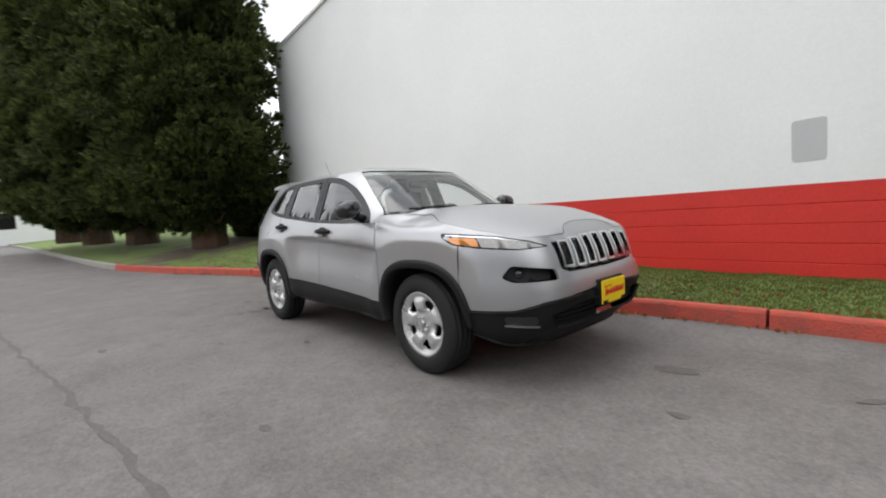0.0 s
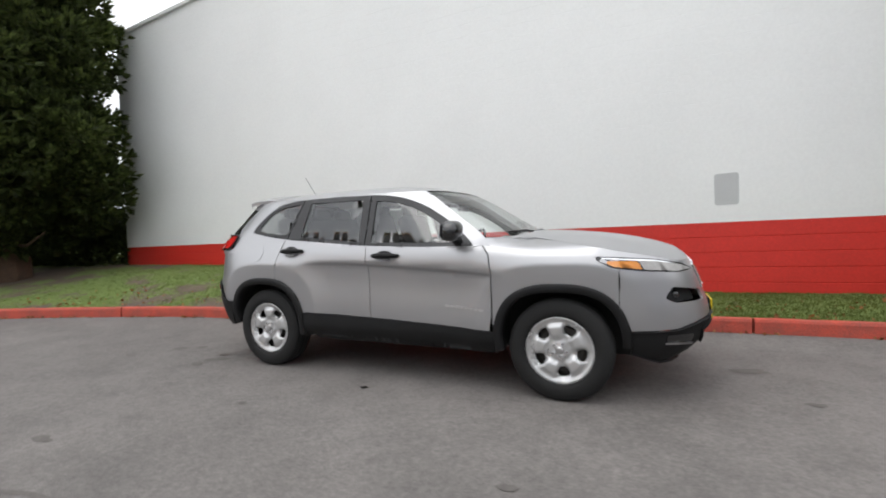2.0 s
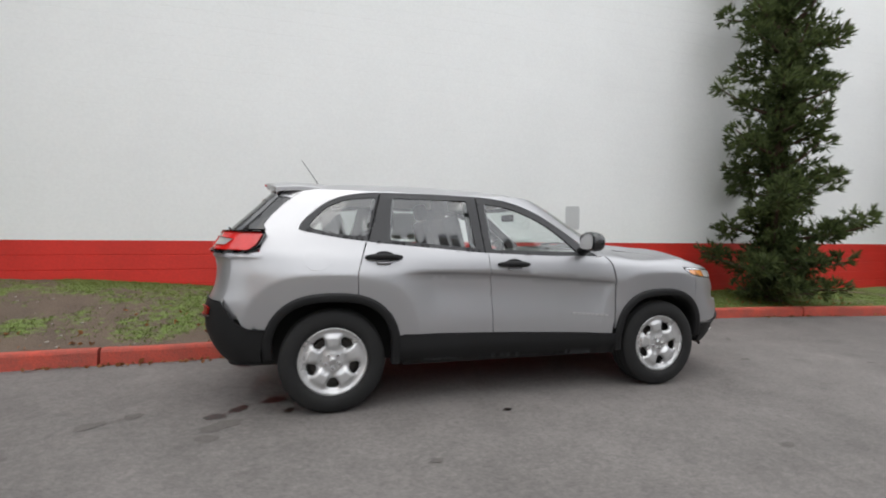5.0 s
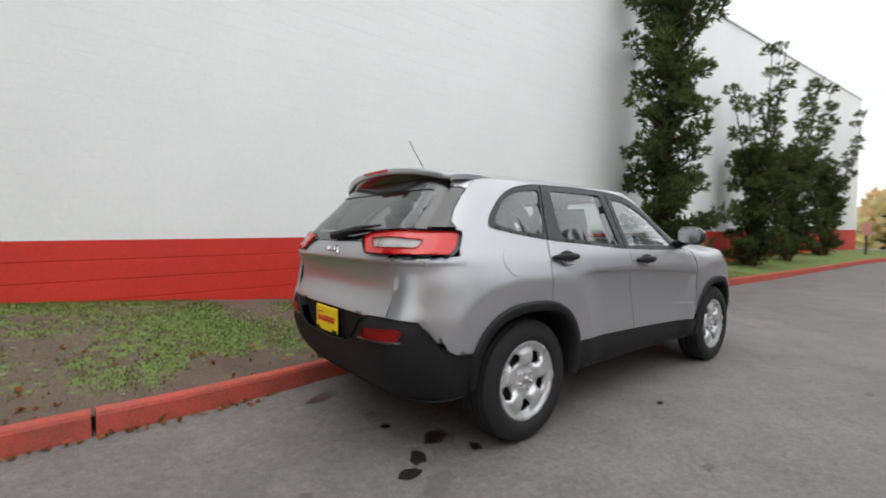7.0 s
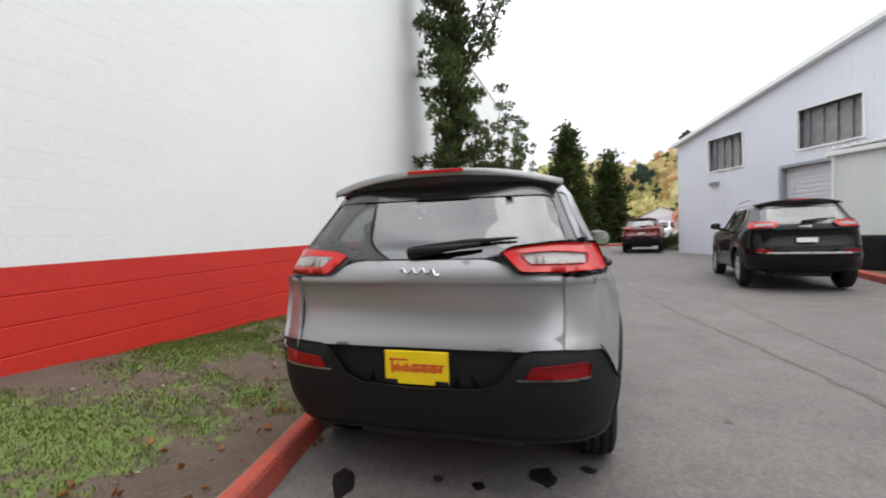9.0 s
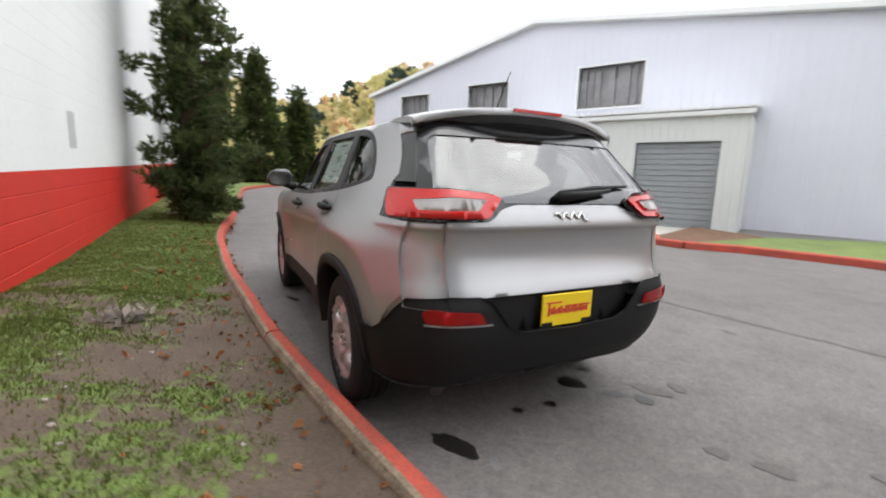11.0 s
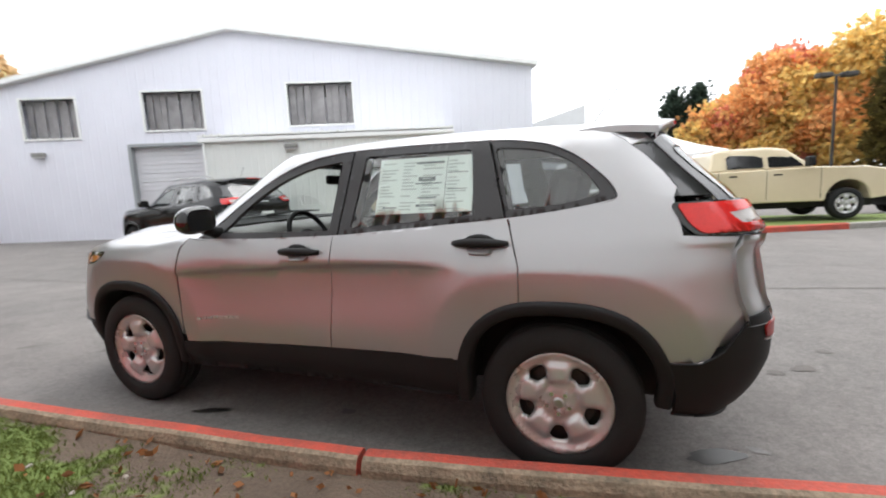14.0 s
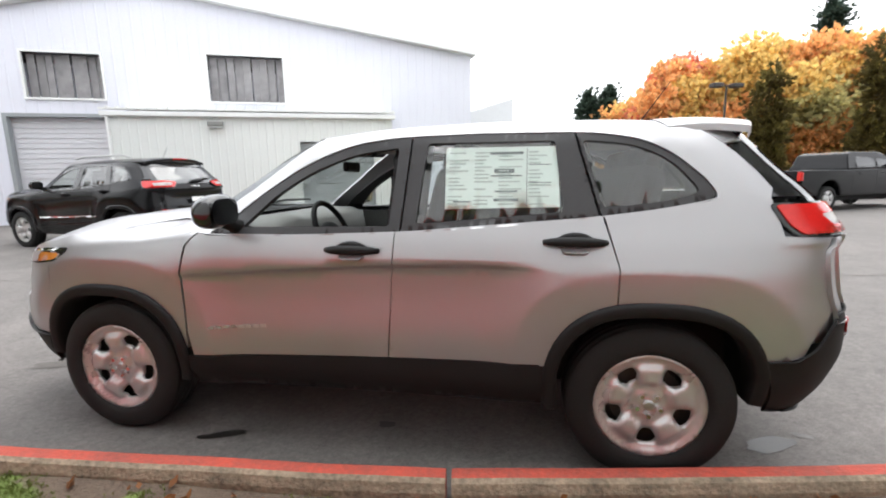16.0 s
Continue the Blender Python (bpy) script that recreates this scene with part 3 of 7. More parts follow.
# ---------------------------------------------------------------- the parked SUV's body surfaces
car_b = knots((0.25, 0.83), (0.36, 0.872), (0.5, 0.893), (0.7, 0.905), (0.95, 0.91), (1.05, 0.893), (1.15, 0.855), (1.3, 0.79), (1.45, 0.728), (1.545, 0.685), (1.57, 0.66))
car_f = knots((0.25, 2.08), (0.34, 2.2), (0.45, 2.285), (0.58, 2.315), (0.68, 2.30), (0.75, 2.27), (0.84, 2.245), (0.9, 2.22), (0.97, 2.18), (1.02, 2.13), (1.06, 2.07))
car_r = knots((0.3, 1.98), (0.38, 2.1), (0.5, 2.175), (0.62, 2.208), (0.75, 2.208), (0.80, 2.198), (0.84, 2.180), (0.9, 2.164), (0.97, 2.152), (1.03, 2.150), (1.062, 2.158), (1.080, 2.180), (1.10, 2.178), (1.18, 2.140), (1.25, 2.098), (1.4, 1.95), (1.56, 1.80))
car_gf = knots((1.1, 1.62), (1.2, 1.47), (1.35, 1.22), (1.5, 0.98), (1.57, 0.84))
NF, NR, NG = 4.6, 7.0, 4.5
crease_z = knots((-1.0, 0.962), (-0.85, 0.976), (-0.6, 0.982), (-0.2, 0.972), (0.3, 0.94), (0.9, 0.898))


CREASE = [(-0.98 + 0.02 * i, d) for i in range(96) for d in (0.0, 0.009, 0.018, 0.027)]


def smooth01(t):
    t = min(1.0, max(0.0, t))
    return t * t * (3 - 2 * t)


CREASE = [(x, crease_z(x) - d) for x, d in CREASE]


def flare(x, z):
    """How far the haunches stand out round the wheel arches: flat up to a ridge, then falling away."""
    out = 0.0
    for wx in (1.35, -1.35):
        rho = (abs(x - wx) ** 3 + max(0.0, z - 0.36) ** 3) ** (1 / 3)
        if rho < RIDGE_R:
            out += 0.024 * (0.82 + 0.18 * smooth01((rho - 0.42) / (RIDGE_R - 0.42)))
        else:
            out += 0.024 * max(0.0, 1 - (rho - RIDGE_R) / 0.22) ** 2
    return out


RIDGE_R = 0.605
LEDGE = [(-0.98 + 0.028 * i, z) for i in range(71) for z in (1.092, 1.082, 1.074, 1.066, 1.056)]
LEDGE_SIDE = [(-2.1 + 0.02 * i, z) for i in range(14) for z in (1.092, 1.082, 1.074, 1.066, 1.056)]
RIDGE = []
for wx in (1.35, -1.35):
    for k in range(53):
        a = math.pi * k / 52
        c, d = math.cos(a), math.sin(a)
        q = (abs(c) ** 3 + abs(d) ** 3) ** (-1 / 3)
        RIDGE += [(wx + r * q * c, 0.36 + r * q * d) for r in (RIDGE_R - 0.012, RIDGE_R, RIDGE_R + 0.014, RIDGE_R + 0.03)]


def side_y(x, z):
    """Half width of the body at length x and height z, with the door crease and wheel bulges."""
    b = car_b(z)
    if x >= 0:
        low = (1 - min(0.999, x / car_f(z)) ** NF) ** (1 / NF)
        u = min(0.999, max(0, (x + 0.5) / car_gf(z)))
        top = (1 - u**NG) ** (1 / NG)
        k = smooth01((z - 1.06) / 0.14)
        return_y = b * (low * (1 - k) + top * k)
    else:
        return_y = b * (1 - min(0.999, -x / car_r(z)) ** NR) ** (1 / NR)
    # crease with a hollow below it along the doors
    fade = smooth01((x + 0.92) / 0.34) * smooth01((1.0 - x) / 0.25)
    d = crease_z(x) - z
    if d > 0:
        return_y -= 0.034 * fade * smooth01(d / 0.027) * (1 - smooth01((d - 0.10) / 0.34))
    return_y += flare(x, z)
    return return_y


def outline_xy(s, z, front):
    """The point at distance s round the nose or tail from the centre line, at height z."""
    a, b, n = (car_f(z), car_b(z), NF) if front else (car_r(z), car_b(z), NR)
    th = np.linspace(0, math.pi / 2, 70)
    ys = b * np.sin(th) ** (2 / n)
    xs = a * np.cos(th) ** (2 / n)
    cum = np.concatenate([[0], np.cumsum(np.hypot(np.diff(xs), np.diff(ys)))])
    t = abs(s)
    return float(np.interp(t, cum, xs)), math.copysign(float(np.interp(t, cum, ys)), s)


def front_map(s, z, out=0.0):
    x, y = outline_xy(s, z, True)
    return Vector((x + out, y * (1 + out * 0.3 + flare(x, z) / car_b(z)), z))


def rear_map(s, z, out=0.0):
    x, y = outline_xy(s, z, False)
    return Vector((-x - out, y * (1 + out * 0.3 + flare(-x, z) / car_b(z)), z))


def side_map(sign, out=0.0):
    return lambda x, z: Vector((x, sign * (side_y(x, z) + out), z))


def shield_map(v, z):
    return Vector((-0.5 + car_gf(z) * (1 - abs(v) ** NG) ** (1 / NG), v * car_b(z), z))


def back_map(v, z, out=0.0):
    return Vector((-car_r(z) * (1 - abs(v) ** NR) ** (1 / NR) - out, v * car_b(z), z))


hood_edge = knots((0.8, 1.155), (1.22, 1.125), (1.6, 1.07), (1.77, 1.035), (1.95, 1.0), (2.1, 0.965))
hood_mid = knots((0.8, 1.20), (1.15, 1.195), (1.54, 1.165), (1.85, 1.115), (2.05, 1.06), (2.14, 1.025), (2.2, 0.985))


def hood_z(x, y):
    e, c = hood_edge(x), hood_mid(x)
    w = max(0.2, side_y(x, e))
    return e + (c - e) * (1 - min(1, abs(y) / w) ** 2.6) + 0.012 * math.exp(-(((abs(y) - 0.5) / 0.08) ** 2)) * smooth01((2.0 - x) / 0.3)


def nose_top(s):
    """Height of the fascia's top edge where it meets the bonnet."""
    z = 0.95
    for _ in range(12):
        x, y = outline_xy(s, z, True)
        z = 0.5 * z + 0.5 * min(1.05, hood_z(x, y))
    return z


def paint_material():
    m = mat("silver_metallic_paint", (0.415, 0.414, 0.424), 0.34, metal=0.68, var=0.04, scale=2, fine=900, coat=0.3)
    return m


M_PAINT = paint_material()
M_BLACK = mat("black_textured_plastic", (0.011, 0.011, 0.0115), 0.6, var=0.25, scale=6, fine=300, bump=0.05, bump_scale=400, spec=0.25)
M_GLOSSBLK = mat("gloss_black_trim", (0.012, 0.012, 0.013), 0.15, var=0.1, coat=0.5)
M_PILLAR = mat("satin_black_pillar", (0.026, 0.026, 0.028), 0.55, var=0.15)
M_GLASS = glass("tinted_window_glass", (0.95, 1.0, 0.98), see=0.9, gloss=0.15)
M_GLASS_DK = glass("privacy_glass", (0.95, 1.0, 0.98), see=0.72, gloss=0.15)
M_BACKGL = glass("dark_rear_glass", (0.95, 1.0, 0.98), see=0.34, gloss=0.16)
M_SHIELD = glass("windscreen_glass", (0.94, 1.0, 0.97), see=0.86, gloss=0.12)
M_RUBBER = mat("tyre_rubber", (0.016, 0.016, 0.016), 0.8, var=0.3, scale=10, fine=120, bump=0.1, bump_scale=200, spec=0.3)
M_COVER = mat("silver_wheel_cover", (0.55, 0.55, 0.55), 0.28, metal=0.55, var=0.05, coat=0.4)
M_CHROME = mat("chrome", (0.75, 0.75, 0.76), 0.12, metal=1.0, var=0.04)
M_SATIN = mat("satin_silver", (0.5, 0.5, 0.5), 0.3, metal=0.9, var=0.05)
M_REDLENS = mat("red_lamp_lens", (0.56, 0.014, 0.012), 0.2, var=0.2, scale=12, fine=90, coat=0.4)
M_DKRED = mat("dark_red_reflector", (0.26, 0.007, 0.007), 0.3, var=0.2, coat=0.25, spec=0.2)
M_CLEARLENS = mat("clear_lamp_lens", (0.40, 0.39, 0.38), 0.3, var=0.25, scale=14, fine=60, coat=0.3, spec=0.3)
M_AMBER = mat("amber_lamp_lens", (0.75, 0.28, 0.05), 0.15, var=0.15, scale=20, coat=1.0)
M_PLATE = mat("yellow_dealer_plate", (0.80, 0.58, 0.01), 0.4, var=0.06)
M_PLATERED = mat("red_plate_print", (0.55, 0.03, 0.02), 0.5, var=0.1)
M_SEAT = mat("dark_grey_seat_fabric", (0.05, 0.05, 0.052), 0.9, var=0.2, scale=8, fine=200, bump=0.2, bump_scale=200)
M_CABIN = mat("grey_cabin_plastic", (0.16, 0.16, 0.155), 0.7, var=0.15)
M_HEADLINER = mat("beige_headliner", (0.50, 0.48, 0.44), 0.9, var=0.05)
M_PAPER = mat("window_sticker_paper", (0.72, 0.80, 0.76), 0.6, var=0.04)
M_PRINT = mat("grey_print", (0.42, 0.48, 0.46), 0.7, var=0.1)
M_PRINT_DK = mat("dark_print", (0.12, 0.15, 0.15), 0.7, var=0.1)
M_STEEL = mat("dark_brake_steel", (0.06, 0.055, 0.05), 0.5, metal=0.6, var=0.3)

suv = empty("parked_suv", pose(0, 0, 0.004, 0, -0.68, 0), label="silver mid-size SUV with black lower cladding parked at the kerb", category="car")

# --- outlines in length and height
ARCH_R = 0.455


def arch_pts(wx, r, z0, front_side=True, n=26, squash=1.0):
    """Points over a wheel arch from its rear foot over the top to its front foot."""
    out = []
    a0 = math.asin(max(-1, min(1, (z0 - 0.36) / r)))
    for i in range(n + 1):
        a = math.pi - a0 - (math.pi - 2 * a0) * i / n
        ca, sa = math.cos(a), math.sin(a)
        k = 1 / (abs(ca) ** 2.6 + abs(sa) ** 2.6) ** (1 / 2.6)
        out.append((wx + r * k * ca, 0.36 + r * k * sa * squash))
    return out


SILL = knots((-0.95, 0.535), (-0.15, 0.515), (0.95, 0.465))
AR, AF = arch_pts(-1.35, 0.47, 0.50, n=26, squash=1.02), arch_pts(1.35, 0.47, 0.44, n=26)
BELT = knots((-1.7, 1.30), (-1.53, 1.245), (-1.13, 1.185), (-0.2, 1.11), (0.63, 1.088), (0.8, 1.088))
DLO = rounded([(0.74, 1.098), (0.2, 1.085), (-0.2, 1.105), (-1.13, 1.185), (-1.40, 1.215), (-1.60, 1.262), (-1.555, 1.34), (-1.43, 1.455), (-1.30, 1.52), (-1.10, 1.555), (-0.6, 1.562), (-0.2, 1.553), (0.05, 1.518), (0.28, 1.43), (0.5, 1.295)],
              [0.02, 0.1, 0.1, 0.2, 0.1, 0.06, 0.1, 0.1, 0.1, 0.1, 0.1, 0.1, 0.1, 0.1, 0.2], 4)
W_FRONT = rounded([(0.57, 1.128), (-0.185, 1.14), (-0.205, 1.50), (0.02, 1.473), (0.25, 1.388), (0.44, 1.265)], [0.02, 0.02, 0.02, 0.1, 0.1, 0.1], 4)
W_REAR = rounded([(-0.31, 1.15), (-0.965, 1.205), (-0.93, 1.518), (-0.345, 1.518)], 0.02, 4)
W_QUART = rounded([(-1.13, 1.225), (-1.36, 1.245), (-1.535, 1.285), (-1.42, 1.425), (-1.27, 1.495), (-1.045, 1.518)], [0.02, 0.1, 0.05, 0.1, 0.08, 0.03], 4)


def lerp_line(a, b, n):
    return [tuple(Vector(a).lerp(Vector(b), i / n)) for i in range(n + 1)]


GAP = 0.005


def arch_z(arch, x):
    """Height of an arch's edge over length x, on its upper side."""
    best = max((p for p in arch), key=lambda p: p[1])[1]
    for a, b in zip(arch, arch[1:]):
        if min(a[0], b[0]) <= x <= max(a[0], b[0]) and abs(a[0] - b[0]) > 1e-6:
            best = a[1] + (b[1] - a[1]) * (x - a[0]) / (b[0] - a[0])
    return best


TOP_Z = 1.565


def front_edge_x(z):
    return -0.5 + car_gf(z) * (1 - 0.87**NG) ** (1 / NG)


def rear_edge_x(z):
    return -car_r(z) * (1 - 0.87**NR) ** (1 / NR)


for sign, side in ((-1, "right"), (1, "left")):
    fl = sign > 0
    S = side_map(sign)
    # front wing
    fender_top = [(0.80, 1.155), *[(0.9 + 0.1 * i, hood_edge(0.9 + 0.1 * i)) for i in range(9)], (1.74, hood_edge(1.74))]
    poly = fender_top + [(1.74, arch_z(AF, 1.74))] + [p for p in reversed(AF) if 0.89 < p[0] < 1.735] + [(0.885, arch_z(AF, 0.89)), (0.885, 0.9), (0.862, 1.04), (0.812, 1.10)]
    wing = part("front_wing", panel_bm(poly, S, 0.04, flip=fl, extra=RIDGE), M_PAINT, suv)
    # front door
    x0, x1 = -0.175, 0.875
    poly = [(x1, 0.9), (x1 + 0.0, 0.6), (x1 - 0.02, SILL(x1) + GAP)] + [(x1 + (x0 - x1) * i / 10, SILL(x1 + (x0 - x1) * i / 10) + GAP) for i in range(1, 11)] + [(x0 - 0.02, 0.9), (x0 - 0.035, 1.0)] + [(x0 - 0.04 + (0.74 + 0.04 - x0) * i / 12, BELT(x0 - 0.04 + (0.74 + 0.04 - x0) * i / 12)) for i in range(13)] + [(0.80, 1.10), (0.85, 1.04)]
    fdoor = part("front_door", panel_bm(poly, S, 0.03, flip=fl, extra=CREASE + [p for p in RIDGE if abs(p[1] - crease_z(p[0]) + 0.013) > 0.03]), M_PAINT, suv)
    # rear door
    x2 = -1.185
    arch_cut = sorted([p for p in AR if -1.18 < p[0]], key=lambda p: -p[0])
    arch_cut = [p for p in arch_cut if p[0] < -0.87]
    poly = [(x0 - GAP, SILL(x0) + GAP)] + [(x0 + (-0.87 - x0) * i / 8, SILL(x0 + (-0.87 - x0) * i / 8) + GAP) for i in range(1, 9)] + arch_cut + [(x2, arch_z(AR, x2)), (x2, 0.98), (x2 + 0.06, BELT(x2 + 0.06))] + [(x2 + 0.06 + (x0 - 0.045 - x2 - 0.06) * i / 12, BELT(x2 + 0.06 + (x0 - 0.045 - x2 - 0.06) * i / 12)) for i in range(1, 13)] + [(x0 - 0.04, 1.0), (x0 - 0.025, 0.9)]
    rdoor = part("rear_door", panel_bm(poly, S, 0.03, flip=fl, extra=CREASE + [p for p in RIDGE if abs(p[1] - crease_z(p[0]) + 0.013) > 0.03]), M_PAINT, suv)
    # rear quarter with the roof side: from the rear door's edge round to the tail, and up over the windows
    arch_rear = sorted([p for p in AR if p[0] < -1.19], key=lambda p: -p[0])
    arch_rear = [(x2 - GAP, arch_z(AR, x2 - GAP))] + [p for p in arch_rear if p[1] > 0.60]
    upper_front = [(front_edge_x(z), z) for z in (1.10, 1.15, 1.2, 1.25, 1.3, 1.35, 1.4, 1.45, 1.5, 1.54, TOP_Z)]
    upper_rear = [(-1.53, TOP_Z), (-1.60, 1.525), (-1.69, 1.45), (-1.765, 1.37), (-1.815, 1.30)]
    tail_lo = [(rear_edge_x(z) + 0.0, z) for z in (1.10, 1.05, 1.0, 0.95, 0.9, 0.85, 0.80)]
    lamp_front = [(-1.80, 1.262), (-1.83, 1.11)]
    dlo_low = [(x2 + 0.05 + (-1.60 - x2 - 0.05) * i / 8, BELT(x2 + 0.05 + (-1.60 - x2 - 0.05) * i / 8)) for i in range(9)]
    quarter = [(x2 - GAP, 0.98), (x2 + 0.05, BELT(x2 + 0.05))] + dlo_low[1:] + [(-1.66, 1.30)] + [(-1.71, 1.28)] + lamp_front + tail_lo + [(-1.985, 0.72), (-1.93, 0.62), (-1.83, 0.585)] + arch_rear[::-1]
    q = part("rear_quarter", panel_bm(quarter, S, 0.035, flip=fl, extra=RIDGE + LEDGE_SIDE), M_PAINT, suv)
    # roof side frame round the window opening
    lower = [(0.80, 1.10), (0.74, 1.094)] + [(0.74 + (-1.60 - 0.74) * i / 20, BELT(0.74 + (-1.60 - 0.74) * i / 20)) for i in range(1, 21)] + [(-1.66, 1.30), (-1.71, 1.28), (-1.80, 1.262)]
    frame_poly = lower + upper_rear[::-1] + upper_front[::-1]
    bm = panel_bm(frame_poly, S, 0.05, holes=[[(p[0], max(p[1], BELT(p[0]) + 0.006)) for p in DLO]], flip=fl)
    part("roof_side_frame", bm, M_PAINT, suv)
    cut_x = -1.642
    cheek = [(-1.535, TOP_Z), (-1.605, 1.525), (cut_x, 1.492), (rear_edge_x(1.505) - 0.004, 1.505), (rear_edge_x(1.53), 1.53), (rear_edge_x(TOP_Z), TOP_Z)]
    part("spoiler_cheek", panel_bm(cheek, side_map(sign, 0.001), 0.04, flip=fl), M_PAINT, suv)
    wedge = [(cut_x - 0.005, 1.489)] + [(x - 0.005, z) for x, z in upper_rear[2:]] + [(-1.803, 1.266), (rear_edge_x(1.266), 1.266)] + [(rear_edge_x(z), z) for z in (1.3, 1.35, 1.4, 1.45, 1.498)]
    part("rear_pillar_trim", panel_bm(wedge, side_map(sign, -0.003), 0.05, flip=fl), M_GLOSSBLK, suv, "gloss black rear pillar trim")
    # black window surround and glass
    SP = side_map(sign, -0.006)
    SG = side_map(sign, -0.014)
    sur_f = rounded([(0.735, 1.103), (0.2, 1.091), (-0.235, 1.11), (-0.262, 1.551), (-0.2, 1.548), (0.05, 1.512), (0.28, 1.423), (0.5, 1.288)], [0.02, 0.1, 0.004, 0.004, 0.1, 0.1, 0.1, 0.2], 4)
    sur_r = rounded([(-0.245, 1.112), (-1.11, 1.190), (-1.01, 1.556), (-0.6, 1.557), (-0.272, 1.552)], [0.004, 0.004, 0.004, 0.1, 0.004], 4)
    sur_q = rounded([(-1.122, 1.191), (-1.40, 1.22), (-1.592, 1.266), (-1.55, 1.338), (-1.427, 1.45), (-1.298, 1.515), (-1.10, 1.550), (-1.022, 1.553)], [0.004, 0.1, 0.05, 0.1, 0.1, 0.1, 0.1, 0.004], 4)
    fr = part("window_frame", panel_bm(sur_f, SP, 0.025, holes=[W_FRONT], edge=0.014, flip=fl), M_PILLAR, fdoor)
    rr = part("window_frame", panel_bm(sur_r, SP, 0.025, holes=[W_REAR], edge=0.014, flip=fl), M_PILLAR, rdoor)
    qq = part("window_frame", panel_bm(sur_q, SP, 0.025, holes=[W_QUART], edge=0.014, flip=fl), M_PILLAR, q)
    if sign < 0:
        gl = part("window_pane", panel_bm(W_FRONT, SG, 0.08, flange=0, flip=fl), M_GLASS, fdoor)
        gl.visible_shadow = False
    for wpoly, par, mm in ((W_REAR, rdoor, M_GLASS), (W_QUART, q, M_GLASS_DK)):
        gl = part("window_pane", panel_bm(wpoly, SG, 0.08, flange=0, flip=fl), mm, par)
        gl.visible_shadow = False
    # inner pillars behind the black frames
    SI = side_map(sign, -0.035)
    for nm, pp in (("centre_pillar", [(-0.165, 1.08), (-0.34, 1.10), (-0.37, 1.555), (-0.18, 1.555)]), ("rear_pillar", [(-0.95, 1.17), (-1.16, 1.17), (-1.06, 1.555), (-0.91, 1.555)])):
        part(nm, panel_bm(pp, SI, 0.1, flange=0.02, flip=fl), M_BLACK, suv)
    # handles: a bar over a raised wedge, shaped to give the cup's sky glint
    for hx, hz, par in ((-0.02, 1.032, fdoor), (-1.01, 1.082, rdoor)):
        bm = bmesh.new()
        pts = []
        for i in range(11):
            t = -1 + 2 * i / 10
            x = hx + 0.128 * t
            pts.append((x, sign * (side_y(x, hz) + 0.034 - 0.030 * abs(t) ** 4), hz + 0.006 * (1 - t * t)))
        tube(bm, pts, [0.012 + 0.010 * (1 - abs(-1 + 2 * i / 10) ** 3) for i in range(11)], 10)
        tube(bm, [(hx + 0.07 * t, sign * (side_y(hx + 0.07 * t, hz) + 0.012), hz + 0.016 + 0.014 * (1 - t * t)) for t in (-1, -0.6, -0.2, 0.2, 0.6, 1)], [0.006, 0.012, 0.014, 0.014, 0.012, 0.006], 8)
        part("door_handle", bm, M_BLACK, par, "black pull handle", smooth=True)
        cup = rounded([(hx - 0.055, hz - 0.04), (hx + 0.055, hz - 0.04), (hx + 0.06, hz + 0.01), (hx - 0.06, hz + 0.01)], 0.03, 4)
        part("handle_recess", panel_bm(cup, lambda x, z, c=hz: Vector((x, sign * (side_y(x, z) + 0.002 + 0.026 * max(0.0, (c + 0.01 - z) / 0.05)), z)), 0.015, flange=0.012, edge=0.012, flip=fl), M_PAINT, par)
    # mirror: stalk, shell and face
    bm = bmesh.new()
    bmesh.ops.create_uvsphere(bm, u_segments=20, v_segments=12, radius=1)
    for v in bm.verts:
        x, y, z = v.co
        x = math.copysign(abs(x) ** 0.8, x)
        v.co = Vector((0.60 + (0.088 if x > 0 else 0.045) * x + 0.02 * y * 0, sign * (0.975 + 0.108 * math.copysign(abs(y) ** 0.75, y)), 1.215 + 0.077 * math.copysign(abs(z) ** 0.8, z) - 0.012 * y * sign * sign))
    mir = part("door_mirror", bm, M_GLOSSBLK, fdoor, "gloss black door mirror", smooth=True)
    bm = bmesh.new()
    tube(bm, [(0.60, sign * 0.83, 1.13), (0.605, sign * 0.90, 1.15), (0.61, sign * 0.95, 1.175)], [0.04, 0.03, 0.035], 8)
    part("mirror_arm", bm, M_BLACK, mir, smooth=True)
    bm = bmesh.new()
    vs_ = [bm.verts.new((0.552, sign * (0.975 + 0.090 * math.copysign(abs(math.cos(a)) ** 0.6, math.cos(a))), 1.214 + 0.06 * math.copysign(abs(math.sin(a)) ** 0.6, math.sin(a)))) for a in [2 * math.pi * i / 24 for i in range(24)]]
    bm.faces.new(vs_)
    part("mirror_glass", bm, M_CHROME, mir)
    # sill cladding along the doors
    sill = [(0.90, 0.47), (0.9, 0.30)] + [(0.9 - 1.82 * i / 12, 0.30 + 0.04 * i / 12) for i in range(1, 13)] + [(-0.925, 0.53)] + [(-0.9 + 1.8 * i / 14, SILL(-0.9 + 1.8 * i / 14) - 0.001) for i in range(15)]
    part("sill_trim", panel_bm(sill, lambda x, z, s=sign: Vector((x, s * (side_y(x, max(z, 0.4)) + 0.012 - 0.55 * max(0, 0.40 - z) - 0.010 * smooth01((z - 0.44) / 0.08)), z)), 0.04, flange=0.03, flip=fl), M_BLACK, suv, "black plastic sill cladding")
